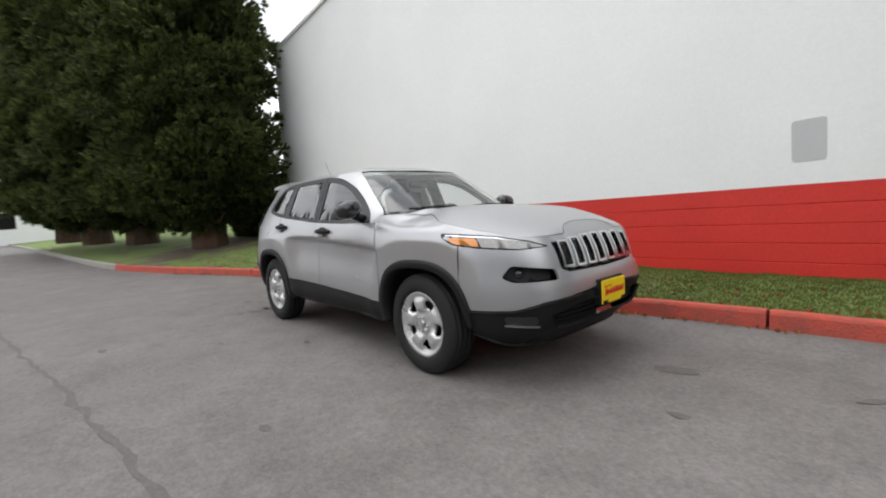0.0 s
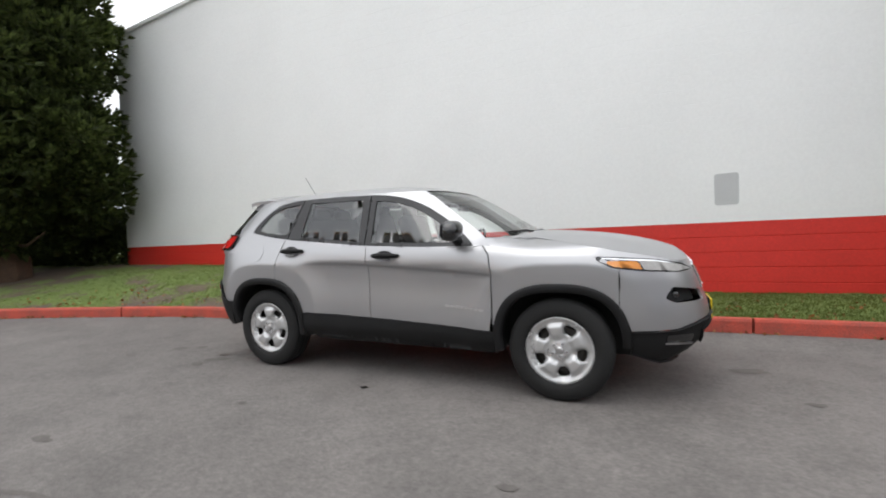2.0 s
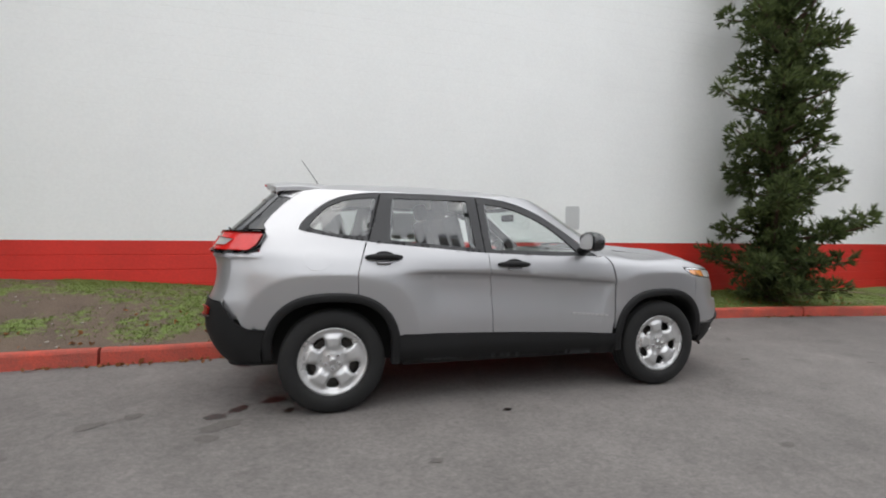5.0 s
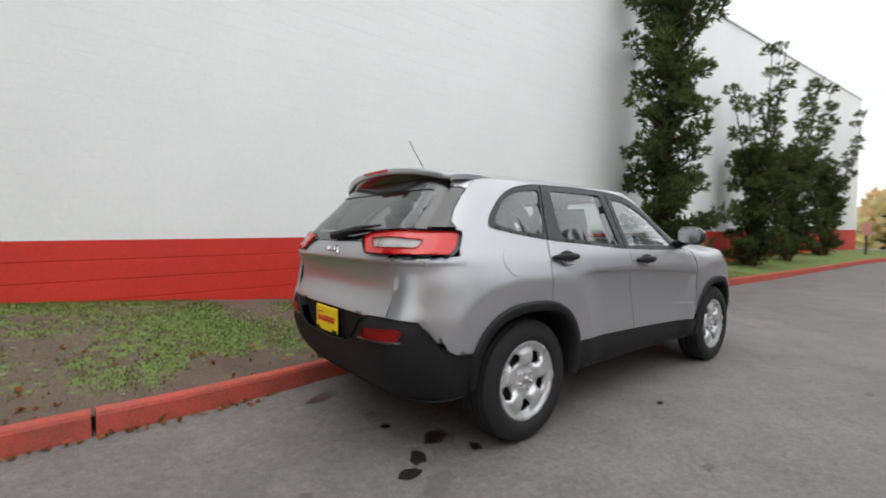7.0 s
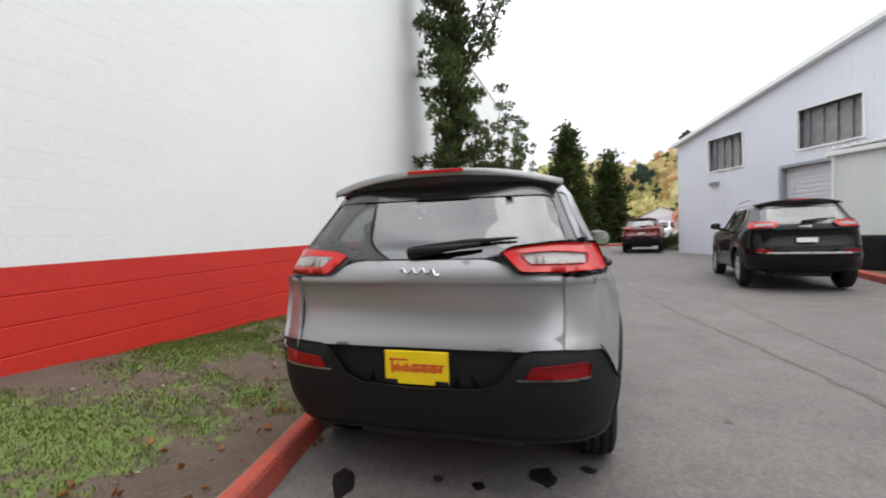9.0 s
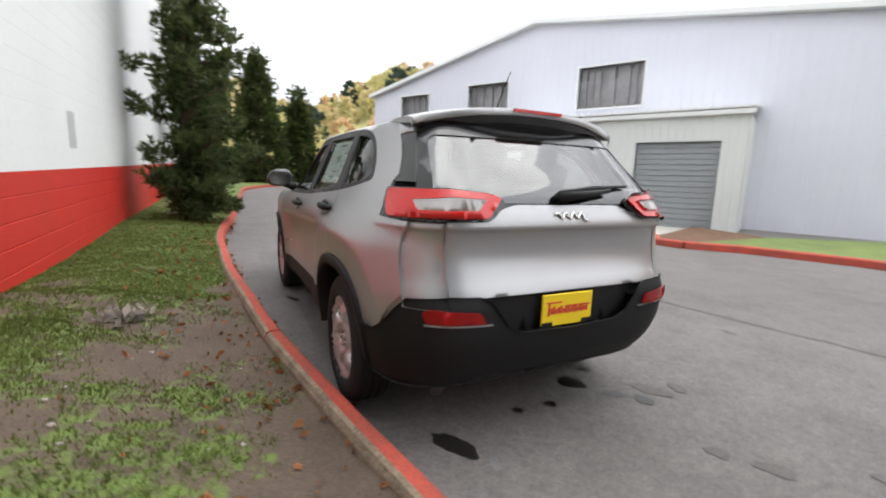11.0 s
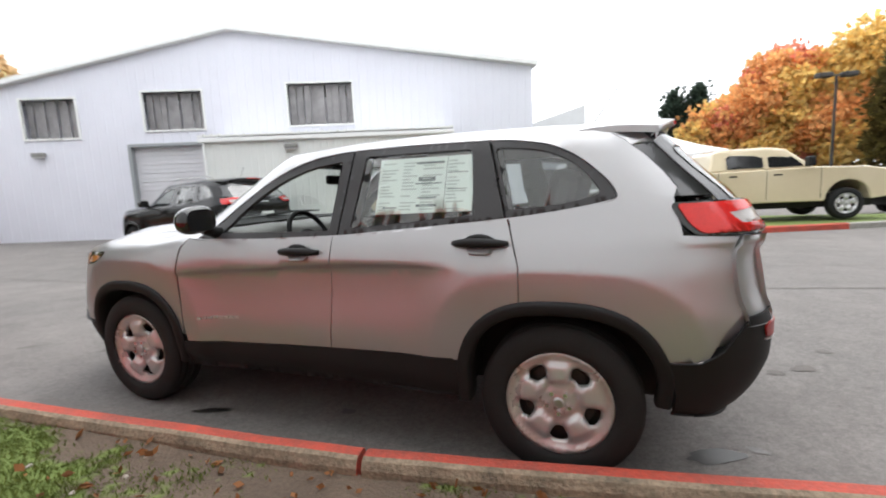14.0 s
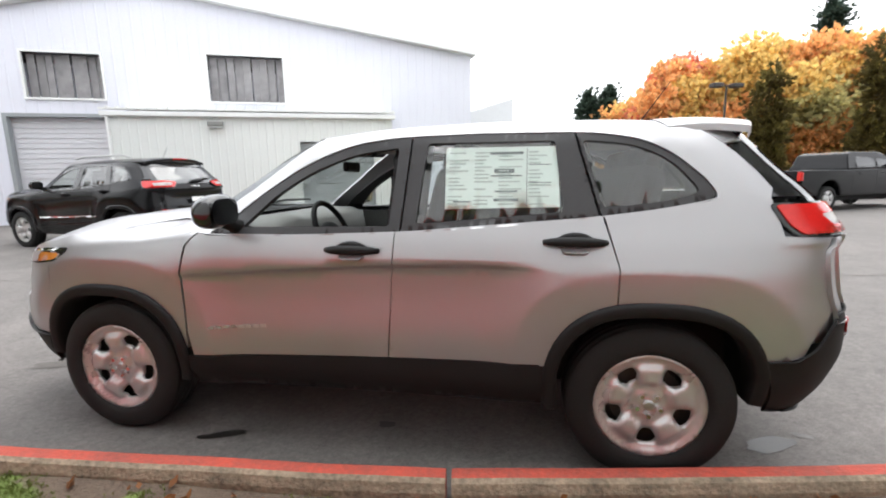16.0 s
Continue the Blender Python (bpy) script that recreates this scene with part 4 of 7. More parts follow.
    # wheel-arch trims: swept moulding on the arch edge
    for name, wx, pts_in in (("front", 1.35, AF), ("rear", -1.35, AR)):
        bm = bmesh.new()
        rows = []
        feet = [p for p in pts_in]
        foot_z = [0.39 if p[0] < -1.5 else 0.40 if p[0] > 1.5 else 0.33 for p in (feet[0], feet[-1])]
        path = [(feet[0][0] + 0.01, foot_z[0])] + feet + [(feet[-1][0], foot_z[1])]
        path = dense(path, 0.035, closed=False)
        path = [tuple(p) for p in path]
        for i, (x, z) in enumerate(path):
            a = Vector(path[max(0, i - 1)]), Vector(path[min(len(path) - 1, i + 1)])
            d = (a[1] - a[0]).normalized()
            nrm = Vector((-d.y, d.x))
            inn = Vector((wx - x, 0.36 - z))
            if nrm.dot(inn) < 0:
                nrm = -nrm
            row = []
            for off, lift in ((0.0, 0.003), (0.004, 0.016), (0.018, 0.02), (0.05, 0.02), (0.06, 0.012), (0.062, -0.05), (0.05, -0.13)):
                px, pz = x + nrm.x * off, z + nrm.y * off
                yy = side_y(min(2.02, max(-2.02, x)), max(z, 0.36)) + lift
                row.append(bm.verts.new((px, sign * yy, pz)))
            rows.append(row)
        for r0, r1 in zip(rows, rows[1:]):
            for k in range(len(r0) - 1):
                bm.faces.new((r0[k], r1[k], r1[k + 1], r0[k + 1]))
        bmesh.ops.recalc_face_normals(bm, faces=bm.faces)
        part("wheel_arch_trim", bm, M_BLACK, suv, "black plastic wheel-arch moulding", smooth=True)
        # wheel well
        bm = bmesh.new()
        prev = None
        for (x, z) in [(feet[0][0], foot_z[0] - 0.02), *feet, (feet[-1][0], foot_z[1] - 0.02)]:
            p = [bm.verts.new((x, sign * (side_y(min(2.0, max(-2.0, x)), 0.5) - 0.012), z)), bm.verts.new((x, sign * 0.45, z))]
            if prev:
                bm.faces.new((prev[0], p[0], p[1], prev[1]))
            prev = p
        bm.faces.new([v for v in bm.verts if abs(abs(v.co.y) - 0.45) < 1e-4])
        part("wheel_well", bm, M_DARK, suv)
    # belt of lettering-like badge on the front door, plain raised strip
    bm = bmesh.new()
    for i in range(8):
        x = (0.50 + 0.04 * i) if sign < 0 else (0.45 + 0.04 * i)
        z = 0.635 - 0.003 * i
        vs_ = box(bm, x, x + 0.03, 0, 0.004, z, z + 0.016)
        for v in vs_:
            v.co.y = sign * (side_y(v.co.x, z) + 0.001 + v.co.y)
    part("door_badge", bm, M_COVER, fdoor, "small chrome letter badge")

# fuel flap on the driver-far side
flap = [(-1.46 + 0.095 * math.cos(2 * math.pi * i / 28) * 1.0, 1.075 + 0.085 * math.sin(2 * math.pi * i / 28)) for i in range(28)]
part("fuel_flap", panel_bm(flap, side_map(-1, 0.003), 0.05, flange=0.006), M_PAINT, suv)

# bonnet
cowl = lambda y: shield_map(max(-0.86, min(0.86, y / car_b(1.165))), 1.165).x + 0.035
hood_poly = []
for i in range(25):
    y = -0.70 + 1.4 * i / 24
    hood_poly.append((cowl(y), y))
side_l = [(0.82 + (1.74 - 0.82) * i / 12, side_y(0.82 + (1.74 - 0.82) * i / 12, hood_edge(0.82 + (1.74 - 0.82) * i / 12)) - 0.003) for i in range(13)]
nose = []
S_MAX = 0.92
for i in range(41):
    s = S_MAX - 2 * S_MAX * i / 40
    z = nose_top(s)
    x, y = outline_xy(s, z, True)
    nose.append((x - 0.001, y * 0.999))
nose = [p for p in nose if p[0] > 1.745]
hood_poly = hood_poly + side_l + nose + [(x, -y) for x, y in reversed(side_l)]
part("bonnet", panel_bm(hood_poly, lambda x, y: Vector((x, y, hood_z(x, y))), 0.05, flip=False), M_PAINT, suv)
# cowl
bm = bmesh.new()
prev = None
for i in range(31):
    y = -0.70 + 1.4 * i / 30
    c = cowl(y)
    p = [bm.verts.new(v) for v in ((c + 0.03, y, hood_z(c + 0.03, y) - 0.018), (c - 0.05, y, 1.155), (c - 0.10, y, 1.14))]
    if prev:
        for k in range(2):
            bm.faces.new((prev[k], p[k], p[k + 1], prev[k + 1]))
    prev = p
bmesh.ops.recalc_face_normals(bm, faces=bm.faces)
part("cowl_panel", bm, M_BLACK, suv, smooth=True)
# windscreen, roof, rear window
zz = [1.15 + (1.553 - 1.15) * i / 8 for i in range(9)]
ws = [(0.865, z) for z in zz] + [(-0.865, z) for z in reversed(zz)]
wsg = part("windscreen", panel_bm(ws, shield_map, 0.07, flange=0, flip=True), M_SHIELD, suv)
wsg.visible_shadow = False
band = [(0.862, 1.52), (0.862, 1.553), (-0.862, 1.553), (-0.862, 1.52)]
part("windscreen_band", panel_bm(band, lambda v, z: shield_map(v, z) + Vector((-0.006, 0, -0.003)), 0.06, flange=0, flip=True), M_GLOSSBLK, suv)
roof_mid = knots((-1.82, 1.60), (-1.6, 1.636), (-1.2, 1.662), (-0.7, 1.668), (-0.2, 1.654), (0.1, 1.625), (0.35, 1.57))


def roof_w(x):
    if x > -0.5:
        return car_b(TOP_Z) * max(0.0, 1 - min(1, ((x + 0.5) / car_gf(TOP_Z)) ** NG)) ** (1 / NG)
    return car_b(TOP_Z) * max(0.0, 1 - min(1, (-x / car_r(TOP_Z)) ** NR)) ** (1 / NR)


def roof_map(x, y):
    w = max(0.05, roof_w(x))
    return Vector((x, y, TOP_Z + max(0.0, roof_mid(x) - TOP_Z) * (1 - min(1, abs(y) / w) ** 2.4)))


xs_ = [-0.5 + (car_gf(TOP_Z)) * math.cos(math.pi * i / 2 / 14) ** (2 / NG) for i in range(15)]
roof_poly = [(x, roof_w(x)) for x in xs_] + [(-0.7 - 0.1 * i, roof_w(-0.7 - 0.1 * i)) for i in range(10)]
rear_x = [-car_r(TOP_Z) * math.cos(math.pi * (14 - i) / 2 / 14) ** (2 / NR) for i in range(1, 15)]
roof_poly += [(x, roof_w(x)) for x in rear_x if x < -1.62]
roof_poly += [(x, -y) for x, y in reversed(roof_poly) if y > 0.02]
part("roof", panel_bm(roof_poly, roof_map, 0.06, flange=0.0), M_PAINT, suv)
# --- nose
def s_at_x(x, z, front=True):
    """Distance round the nose or tail at which the body reaches length x."""
    a, b, n = (car_f(z), car_b(z), NF) if front else (car_r(z), car_b(z), NR)
    th = np.linspace(0, math.pi / 2, 90)
    ys, xs = b * np.sin(th) ** (2 / n), a * np.cos(th) ** (2 / n)
    cum = np.concatenate([[0], np.cumsum(np.hypot(np.diff(xs), np.diff(ys)))])
    return float(np.interp(-x, -xs, cum))


fz = [(s, nose_top(s) - 0.001) for s in np.linspace(-s_at_x(1.745, 0.97), s_at_x(1.745, 0.97), 41)]
edge_r = [(s_at_x(1.745, z), z) for z in (0.97, 0.92)] + [(s_at_x(1.745, arch_z(AF, 1.745)), arch_z(AF, 1.745))] + [(s_at_x(x, z), z) for x, z in AF if x > 1.75 and z > 0.53] + [(s_at_x(1.815, 0.515), 0.515)]
low_line = [(0.80, 0.525), (0.62, 0.575), (0.36, 0.60), (0.18, 0.612), (0.0, 0.615)]
half = edge_r + low_line
fascia = fz + half + [(-s, z) for s, z in reversed(half[:-1])]
GR_TOP, GR_BOT = 0.975, 0.735
grille_hole = [(-0.47, 0.925), (-0.25, 0.948), (0.0, 0.955), (0.25, 0.948), (0.47, 0.925), (0.455, 0.76), (0.40, 0.735), (0.0, 0.725), (-0.40, 0.735), (-0.455, 0.76)]
HEAD = [(0.50, 0.905), (0.62, 0.952), (0.80, 0.985), (1.0, 1.002), (1.16, 1.012), (1.185, 0.985), (1.13, 0.935), (0.95, 0.91), (0.70, 0.893)]
heads = [rounded([(sg * s, min(z, nose_top(s) - 0.016) if s < 1.0 else z) for s, z in HEAD], 0.02, 3) for sg in (1, -1)]
fog_hole = [rounded([(sg * 0.50, 0.70), (sg * 0.50, 0.765), (sg * 0.78, 0.80), (sg * 0.86, 0.725), (sg * 0.80, 0.695)], 0.025, 3) for sg in (1, -1)]
me_holes = [grille_hole, *fog_hole]
front_end = part("front_bumper", panel_bm(fascia, front_map, 0.04, holes=me_holes), M_PAINT, suv)
back = lambda d: (lambda s, z: front_map(s, z) + Vector((-d, 0, 0)))
part("grille_backing", panel_bm(grille_hole, back(0.05), 0.06, flange=0), M_GLOSSBLK, front_end)
for h in fog_hole:
    part("fog_recess", panel_bm(h, back(0.06), 0.06, flange=0), M_BLACK, front_end)
    cs = sum(p[0] for p in h) / len(h)
    p0 = front_map(cs, 0.742)
    bm = bmesh.new()
    bmesh.ops.create_uvsphere(bm, u_segments=14, v_segments=8, radius=0.032)
    bmesh.ops.translate(bm, verts=bm.verts, vec=p0 + Vector((-0.075, 0, 0)))
    part("projector_lamp", bm, M_GLOSSBLK, front_end, smooth=True)
# seven grille openings, each with a bright frame
for i in range(7):
    c = (i - 3) * 0.128
    w = 0.05
    zt = 0.958 - 0.028 * (abs(c) / 0.42) ** 2
    zb = 0.757 + 0.008 * (abs(c) / 0.42) ** 2
    outer = rounded([(c - w, zb), (c + w, zb), (c + w, zt), (c - w, zt)], 0.012, 3)
    inner = rounded([(c - w + 0.016, zb + 0.014), (c + w - 0.016, zb + 0.014), (c + w - 0.016, zt - 0.012), (c - w + 0.016, zt - 0.012)], 0.01, 3)
    fr = part("grille_slot", panel_bm(outer, lambda s, z: front_map(s, z, 0.012), 0.05, holes=[inner], flange=0.05), M_CHROME, front_end, "chrome-framed vertical grille opening")
for i in range(6):
    c = (i - 2.5) * 0.128
    post = rounded([(c - 0.018, 0.755), (c + 0.018, 0.755), (c + 0.018, 0.945), (c - 0.018, 0.945)], 0.006, 2)
    part("grille_bar", panel_bm(post, lambda s, z: front_map(s, z, 0.002), 0.05, flange=0.03), M_PAINT, front_end)
for sg, h in zip((1, -1), heads):
    body = part("headlight", panel_bm(h, lambda s, z: front_map(s, z, 0.004), 0.04, flange=0.02), M_GLOSSBLK, suv, "slim wraparound headlight with amber corner")
    def inset(pts):
        return rounded([(sg * s, min(z, nose_top(s) - 0.026) if s < 1.0 else z) for s, z in pts], 0.012, 3)
    part("clear_lens", panel_bm(inset([(0.54, 0.909), (0.64, 0.946), (0.80, 0.974), (0.93, 0.984), (0.93, 0.918), (0.70, 0.901)]), lambda s, z: front_map(s, z, 0.007), 0.04, flange=0.004), M_CLEARLENS, body)
    part("amber_lens", panel_bm(inset([(0.94, 0.920), (0.94, 0.975), (1.12, 0.980), (1.14, 0.965), (1.11, 0.942)]), lambda s, z: front_map(s, z, 0.007), 0.04, flange=0.004), M_AMBER, body)
    part("top_strip", panel_bm(inset([(0.66, 0.955), (0.82, 0.980), (1.0, 0.993), (1.14, 1.002), (1.14, 0.994), (1.0, 0.983), (0.82, 0.970)]), lambda s, z: front_map(s, z, 0.009), 0.04, flange=0.004), M_CHROME, body)
# black lower bumper with a mouth
lowb = [(s, z - 0.006) for s, z in ([(s_at_x(1.80, 0.515), 0.515)] + low_line)]
lowb = [(-s, z) for s, z in lowb][:-1] + lowb[::-1]
bot = [(s_at_x(1.80, 0.36), 0.36), (0.7, 0.285), (0.3, 0.27), (0, 0.27)]
lower = lowb + [(s, z) for s, z in bot] + [(-s, z) for s, z in reversed(bot[:-1])]
mouth = rounded([(-0.50, 0.40), (0.50, 0.40), (0.58, 0.50), (0.40, 0.545), (-0.40, 0.545), (-0.58, 0.50)], 0.03, 3)
lb = part("lower_bumper", panel_bm(lower, front_map, 0.05, holes=[mouth], flip=True), M_BLACK, suv, "black plastic lower bumper with air intake")
part("intake", panel_bm(mouth, back(0.08), 0.08, flange=0), M_DARK, lb)
for i in range(3):
    z = 0.43 + 0.035 * i
    part("intake_bar", panel_bm([(-0.53, z), (0.53, z), (0.53, z + 0.010), (-0.53, z + 0.010)], back(0.03), 0.1, flange=0.02), M_BLACK, lb)
for sg in (1, -1):
    fl_ = rounded([(sg * 0.64, 0.425), (sg * 0.84, 0.435), (sg * 0.86, 0.485), (sg * 0.66, 0.485)], 0.02, 3)
    part("fog_lamp", panel_bm(fl_, lambda s, z: front_map(s, z, 0.004), 0.05, flange=0.01), M_GLOSSBLK, lb)
    st = rounded([(sg * 0.62, 0.405), (sg * 0.84, 0.42), (sg * 0.84, 0.43), (sg * 0.62, 0.415)], 0.004, 2)
    part("fog_trim", panel_bm(st, lambda s, z: front_map(s, z, 0.008), 0.05, flange=0.01), M_SATIN, lb)


def number_plate(at, facing):
    """A yellow dealer plate with red script strokes drawn as plain bars."""
    bm = box_bm(-0.006, 0.006, -0.152, 0.152, -0.077, 0.077, bevel=0.004)
    pl = part("dealer_plate", bm, M_PLATE, suv, "yellow dealer plate with a red script line")
    pl.matrix_basis = pose(*at, 0, facing[0], facing[1])
    bm = bmesh.new()
    for i in range(17):
        y = -0.115 + 0.0145 * i
        h = 0.05 if i == 0 else 0.016 + 0.014 * ((i * 7) % 3) / 2
        box(bm, 0.0062, 0.0085, y - 0.005, y + 0.005, -0.010 - h * 0.3, -0.010 + h)
    box(bm, 0.0062, 0.0085, -0.02, 0.135, 0.012, 0.019), box(bm, 0.0062, 0.0085, -0.13, -0.04, 0.034, 0.041)
    part("plate_print", bm, M_PLATERED, pl)
    for y0, z0 in ((-0.152, -0.075), (0.09, -0.075)):
        part("plate_holder", box_bm(0.0062, 0.0085, y0, y0 + 0.062, z0, z0 + 0.02), M_BLACK, pl)
    return pl


number_plate((2.345, 0.0, 0.565), (0, 0))
part("plate_bracket", box_bm(2.29, 2.336, -0.16, 0.16, 0.48, 0.65, bevel=0.006), M_BLACK, suv)

# --- tail: tailgate skin, corner panels, lamps, bumper
SEAM = 0.635
tg = [(-SEAM, 0.785), (SEAM, 0.785), (SEAM + 0.01, 1.105), (0.47, 1.115), (0.37, 1.165), (0.30, 1.18), (-0.30, 1.18), (-0.37, 1.165), (-0.47, 1.115), (-SEAM - 0.01, 1.105)]
tail = part("tailgate", panel_bm(rounded(tg, [0.02, 0.02, 0.005, 0.03, 0.04, 0.03, 0.03, 0.04, 0.03, 0.005], 4), lambda s, z: rear_map(s, z) + Vector((0.014 * math.exp(-(((z - 0.93) / 0.075) ** 2)) * (1 - (abs(s) / 0.7) ** 4), 0, 0)), 0.035, flip=True, extra=LEDGE), M_PAINT, suv)
for sg in (1, -1):
    corner = [(sg * (SEAM + 0.006), 0.745)] + [(sg * (SEAM + 0.014), 1.10)] + [(sg * s_at_x(-rear_edge_x(z), z, False), z) for z in (1.10, 1.05, 1.0, 0.95, 0.9, 0.85, 0.80, 0.745)]
    if corner[2][0] * sg > SEAM + 0.03:
        part("tail_corner", panel_bm(corner, rear_map, 0.035, flip=sg < 0, extra=LEDGE + [(1.0 * p[0] + 0.3 * sg, p[1]) for p in LEDGE if abs(p[0] + 0.3 * sg) > 0.99]), M_PAINT, suv)
    part("tail_corner_inner", panel_bm([(sg * 0.62, 0.68), (sg * 1.1, 0.66), (sg * 1.1, 0.86), (sg * 0.62, 0.84)], lambda s, z: rear_map(s, z, -0.012), 0.05, flange=0, flip=sg < 0), M_PAINT, suv)
    lo = [(sg * 0.35, 1.191), (sg * 0.45, 1.112), (sg * 0.98, 1.108), (sg * 1.0, 1.146), (sg * 0.965, 1.240), (sg * 0.60, 1.247), (sg * 0.42, 1.231)]
    lamp = part("tail_light", panel_bm(rounded(lo, [0.03, 0.03, 0.02, 0.02, 0.03, 0.03, 0.03], 4), lambda s, z: rear_map(s, z, 0.010), 0.03, flange=0.02, edge=0.015, flip=sg > 0), M_GLOSSBLK, suv, "wide wraparound red and clear tail light")
    red = [(sg * 0.375, 1.211), (sg * 0.462, 1.126), (sg * 0.965, 1.119), (sg * 0.98, 1.155), (sg * 0.955, 1.235), (sg * 0.60, 1.242), (sg * 0.43, 1.228)]
    clr = [(sg * 0.45, 1.204), (sg * 0.50, 1.157), (sg * 0.77, 1.153), (sg * 0.79, 1.195), (sg * 0.60, 1.211)]
    part("red_lens", panel_bm(rounded(red, 0.02, 4), lambda s, z: rear_map(s, z, 0.022), 0.03, holes=[rounded(clr, 0.012, 3)], edge=0.015, flange=0.010, flip=sg > 0), M_REDLENS, lamp)
    part("clear_lens", panel_bm(rounded(clr, 0.012, 3), lambda s, z: rear_map(s, z, 0.019), 0.03, edge=0.015, flange=0.0, flip=sg > 0), M_CLEARLENS, lamp)
# bumper: black, with raised shoulders round the plate recess
sb = s_at_x(1.755, 0.62, False)
top_line = [(sb, 0.60), (s_at_x(1.88, 0.61, False), 0.605), (s_at_x(1.96, 0.66, False), 0.655), (s_at_x(2.02, 0.74, False), 0.735), (s_at_x(2.07, 0.78, False), 0.782), (SEAM, 0.795), (0.50, 0.79), (0.44, 0.76), (0.36, 0.655), (0.28, 0.62), (0.0, 0.61)]
bum = [(-s, z) for s, z in top_line[:-1]] + top_line[::-1]
bb = [(s_at_x(1.77, 0.36, False), 0.37), (0.80, 0.355), (0.5, 0.34), (0, 0.335)]
bum_poly = bum + bb + [(-s, z) for s, z in reversed(bb[:-1])]
rb = part("rear_bumper", panel_bm(bum_poly, lambda s, z: rear_map(s, z, 0.003 + 0.014 * smooth01((0.80 - z) / 0.07)), 0.035, flange=0.012), M_BLACK, suv, "black plastic rear bumper")
rec = [(0.505, 0.797), (0.44, 0.75), (0.36, 0.645), (0.28, 0.61), (0.0, 0.60)]
rec = [(-s, z) for s, z in rec[:-1]] + rec[::-1]
part("plate_recess", panel_bm(rec, lambda s, z: rear_map(s, z, -0.03), 0.06, flange=0), M_BLACK, rb)
for sg in (1, -1):
    rf = rounded([(sg * 0.47, 0.678), (sg * 0.74, 0.688), (sg * 0.76, 0.735), (sg * 0.72, 0.748), (sg * 0.50, 0.728)], 0.015, 3)
    part("reflector", panel_bm(rf, lambda s, z: rear_map(s, z, 0.024), 0.04, flange=0.012, flip=sg > 0), M_DKRED, rb, "dark red bumper reflector")
    st = rounded([(sg * 0.44, 0.667), (sg * 0.75, 0.677), (sg * 0.75, 0.684), (sg * 0.44, 0.673)], 0.002, 2)
    part("trim_strip", panel_bm(st, lambda s, z: rear_map(s, z, 0.024), 0.05, flange=0.01, flip=sg > 0), M_SATIN, rb)
number_plate((-2.21, 0.015, 0.695), (0, 180))
bm = bmesh.new()
tube(bm, [(-1.85, 0.60, 0.335), (-2.03, 0.60, 0.318)], [0.038, 0.038], 14)
part("exhaust_pipe", bm, M_STEEL, suv, "dark steel exhaust tip")
# rear badges as plain raised shapes
bm = bmesh.new()
tube(bm, [rear_map(0.095 - 0.0095 * k, 1.135 + 0.014 * math.sin(k * 1.25) - (0.012 if k > 17 else 0.0), 0.006) for k in range(21)], 0.0065, 6)
part("tail_badge", bm, M_CHROME, tail, "small chrome script badge", smooth=True)
for y0, n_ in ((0.60, 3), (-0.36, 8)):
    bm = bmesh.new()
    for i in range(n_):
        y = y0 - 0.032 * i
        p_ = rear_map(y, 0.885, 0.0)
        box(bm, p_.x - 0.004 + 0.015, p_.x + 0.02, y - 0.026, y, 0.877, 0.893)
    part("tail_badge", bm, M_COVER, tail, "small silver badge")
zz = [1.165 + (1.545 - 1.165) * i / 8 for i in range(9)]
rw = [(0.868, z) for z in zz] + [(-0.868, z) for z in reversed(zz)]
rg_hole = rounded([(0.80, 1.185), (-0.80, 1.185), (-0.82, 1.482), (0.82, 1.482)], 0.05, 4)
part("rear_window_border", panel_bm(rw, lambda v, z: back_map(v, z, -0.004), 0.06, holes=[rg_hole], flange=0.004), M_GLOSSBLK, tail)
rgl = part("rear_window", panel_bm(rg_hole, lambda v, z: back_map(v, z, -0.006), 0.07, flange=0), M_BACKGL, tail)
rgl.visible_shadow = False
# spoiler over the rear window
def spoiler_row(k):
    """Points across the spoiler, k from 0 at the roof to 1 at the trailing edge."""
    out = []
    for i in range(21):
        v = -1 + 2 * i / 20
        a = roof_map(-1.42, 0.635 * v) + Vector((0, 0, 0.004))
        b = Vector((-1.87 + 0.12 * abs(v) ** 2.5, 0.645 * v, 1.640 - 0.075 * abs(v) ** 2.4))
        out.append(a.lerp(b, k) + Vector((0, 0, 0.012 * math.sin(math.pi * k))))
    return out


bm = bmesh.new()
rows = [[bm.verts.new(p) for p in spoiler_row(k)] for k in (0, 0.2, 0.4, 0.6, 0.8, 0.95, 1.0)]
rows.append([bm.verts.new(v.co + Vector((0.012, 0, -0.032))) for v in rows[-1]])
for r0, r1 in zip(rows, rows[1:]):
    for i in range(20):
        f = bm.faces.new((r0[i], r0[i + 1], r1[i + 1], r1[i]))
        f.smooth = True
bmesh.ops.recalc_face_normals(bm, faces=bm.faces)
for side_i in (0, 20):
    for r0, r1 in zip(rows[:-1], rows[1:]):
        a_, b_ = r0[side_i], r1[side_i]
        lo_a, lo_b = bm.verts.new(a_.co + Vector((0, 0, -0.03))), bm.verts.new(b_.co + Vector((0, 0, -0.03)))
        bm.faces.new((a_, b_, lo_b, lo_a))
spo = part("roof_spoiler", bm, M_PAINT, tail, "body-coloured roof spoiler with black underside")
bm = bmesh.new()
vv = [-1 + 2 * i / 20 for i in range(21)]
r0 = [bm.verts.new((-1.846 + 0.12 * abs(v) ** 2.5, 0.60 * v, 1.607 - 0.070 * abs(v) ** 2.4)) for v in vv]
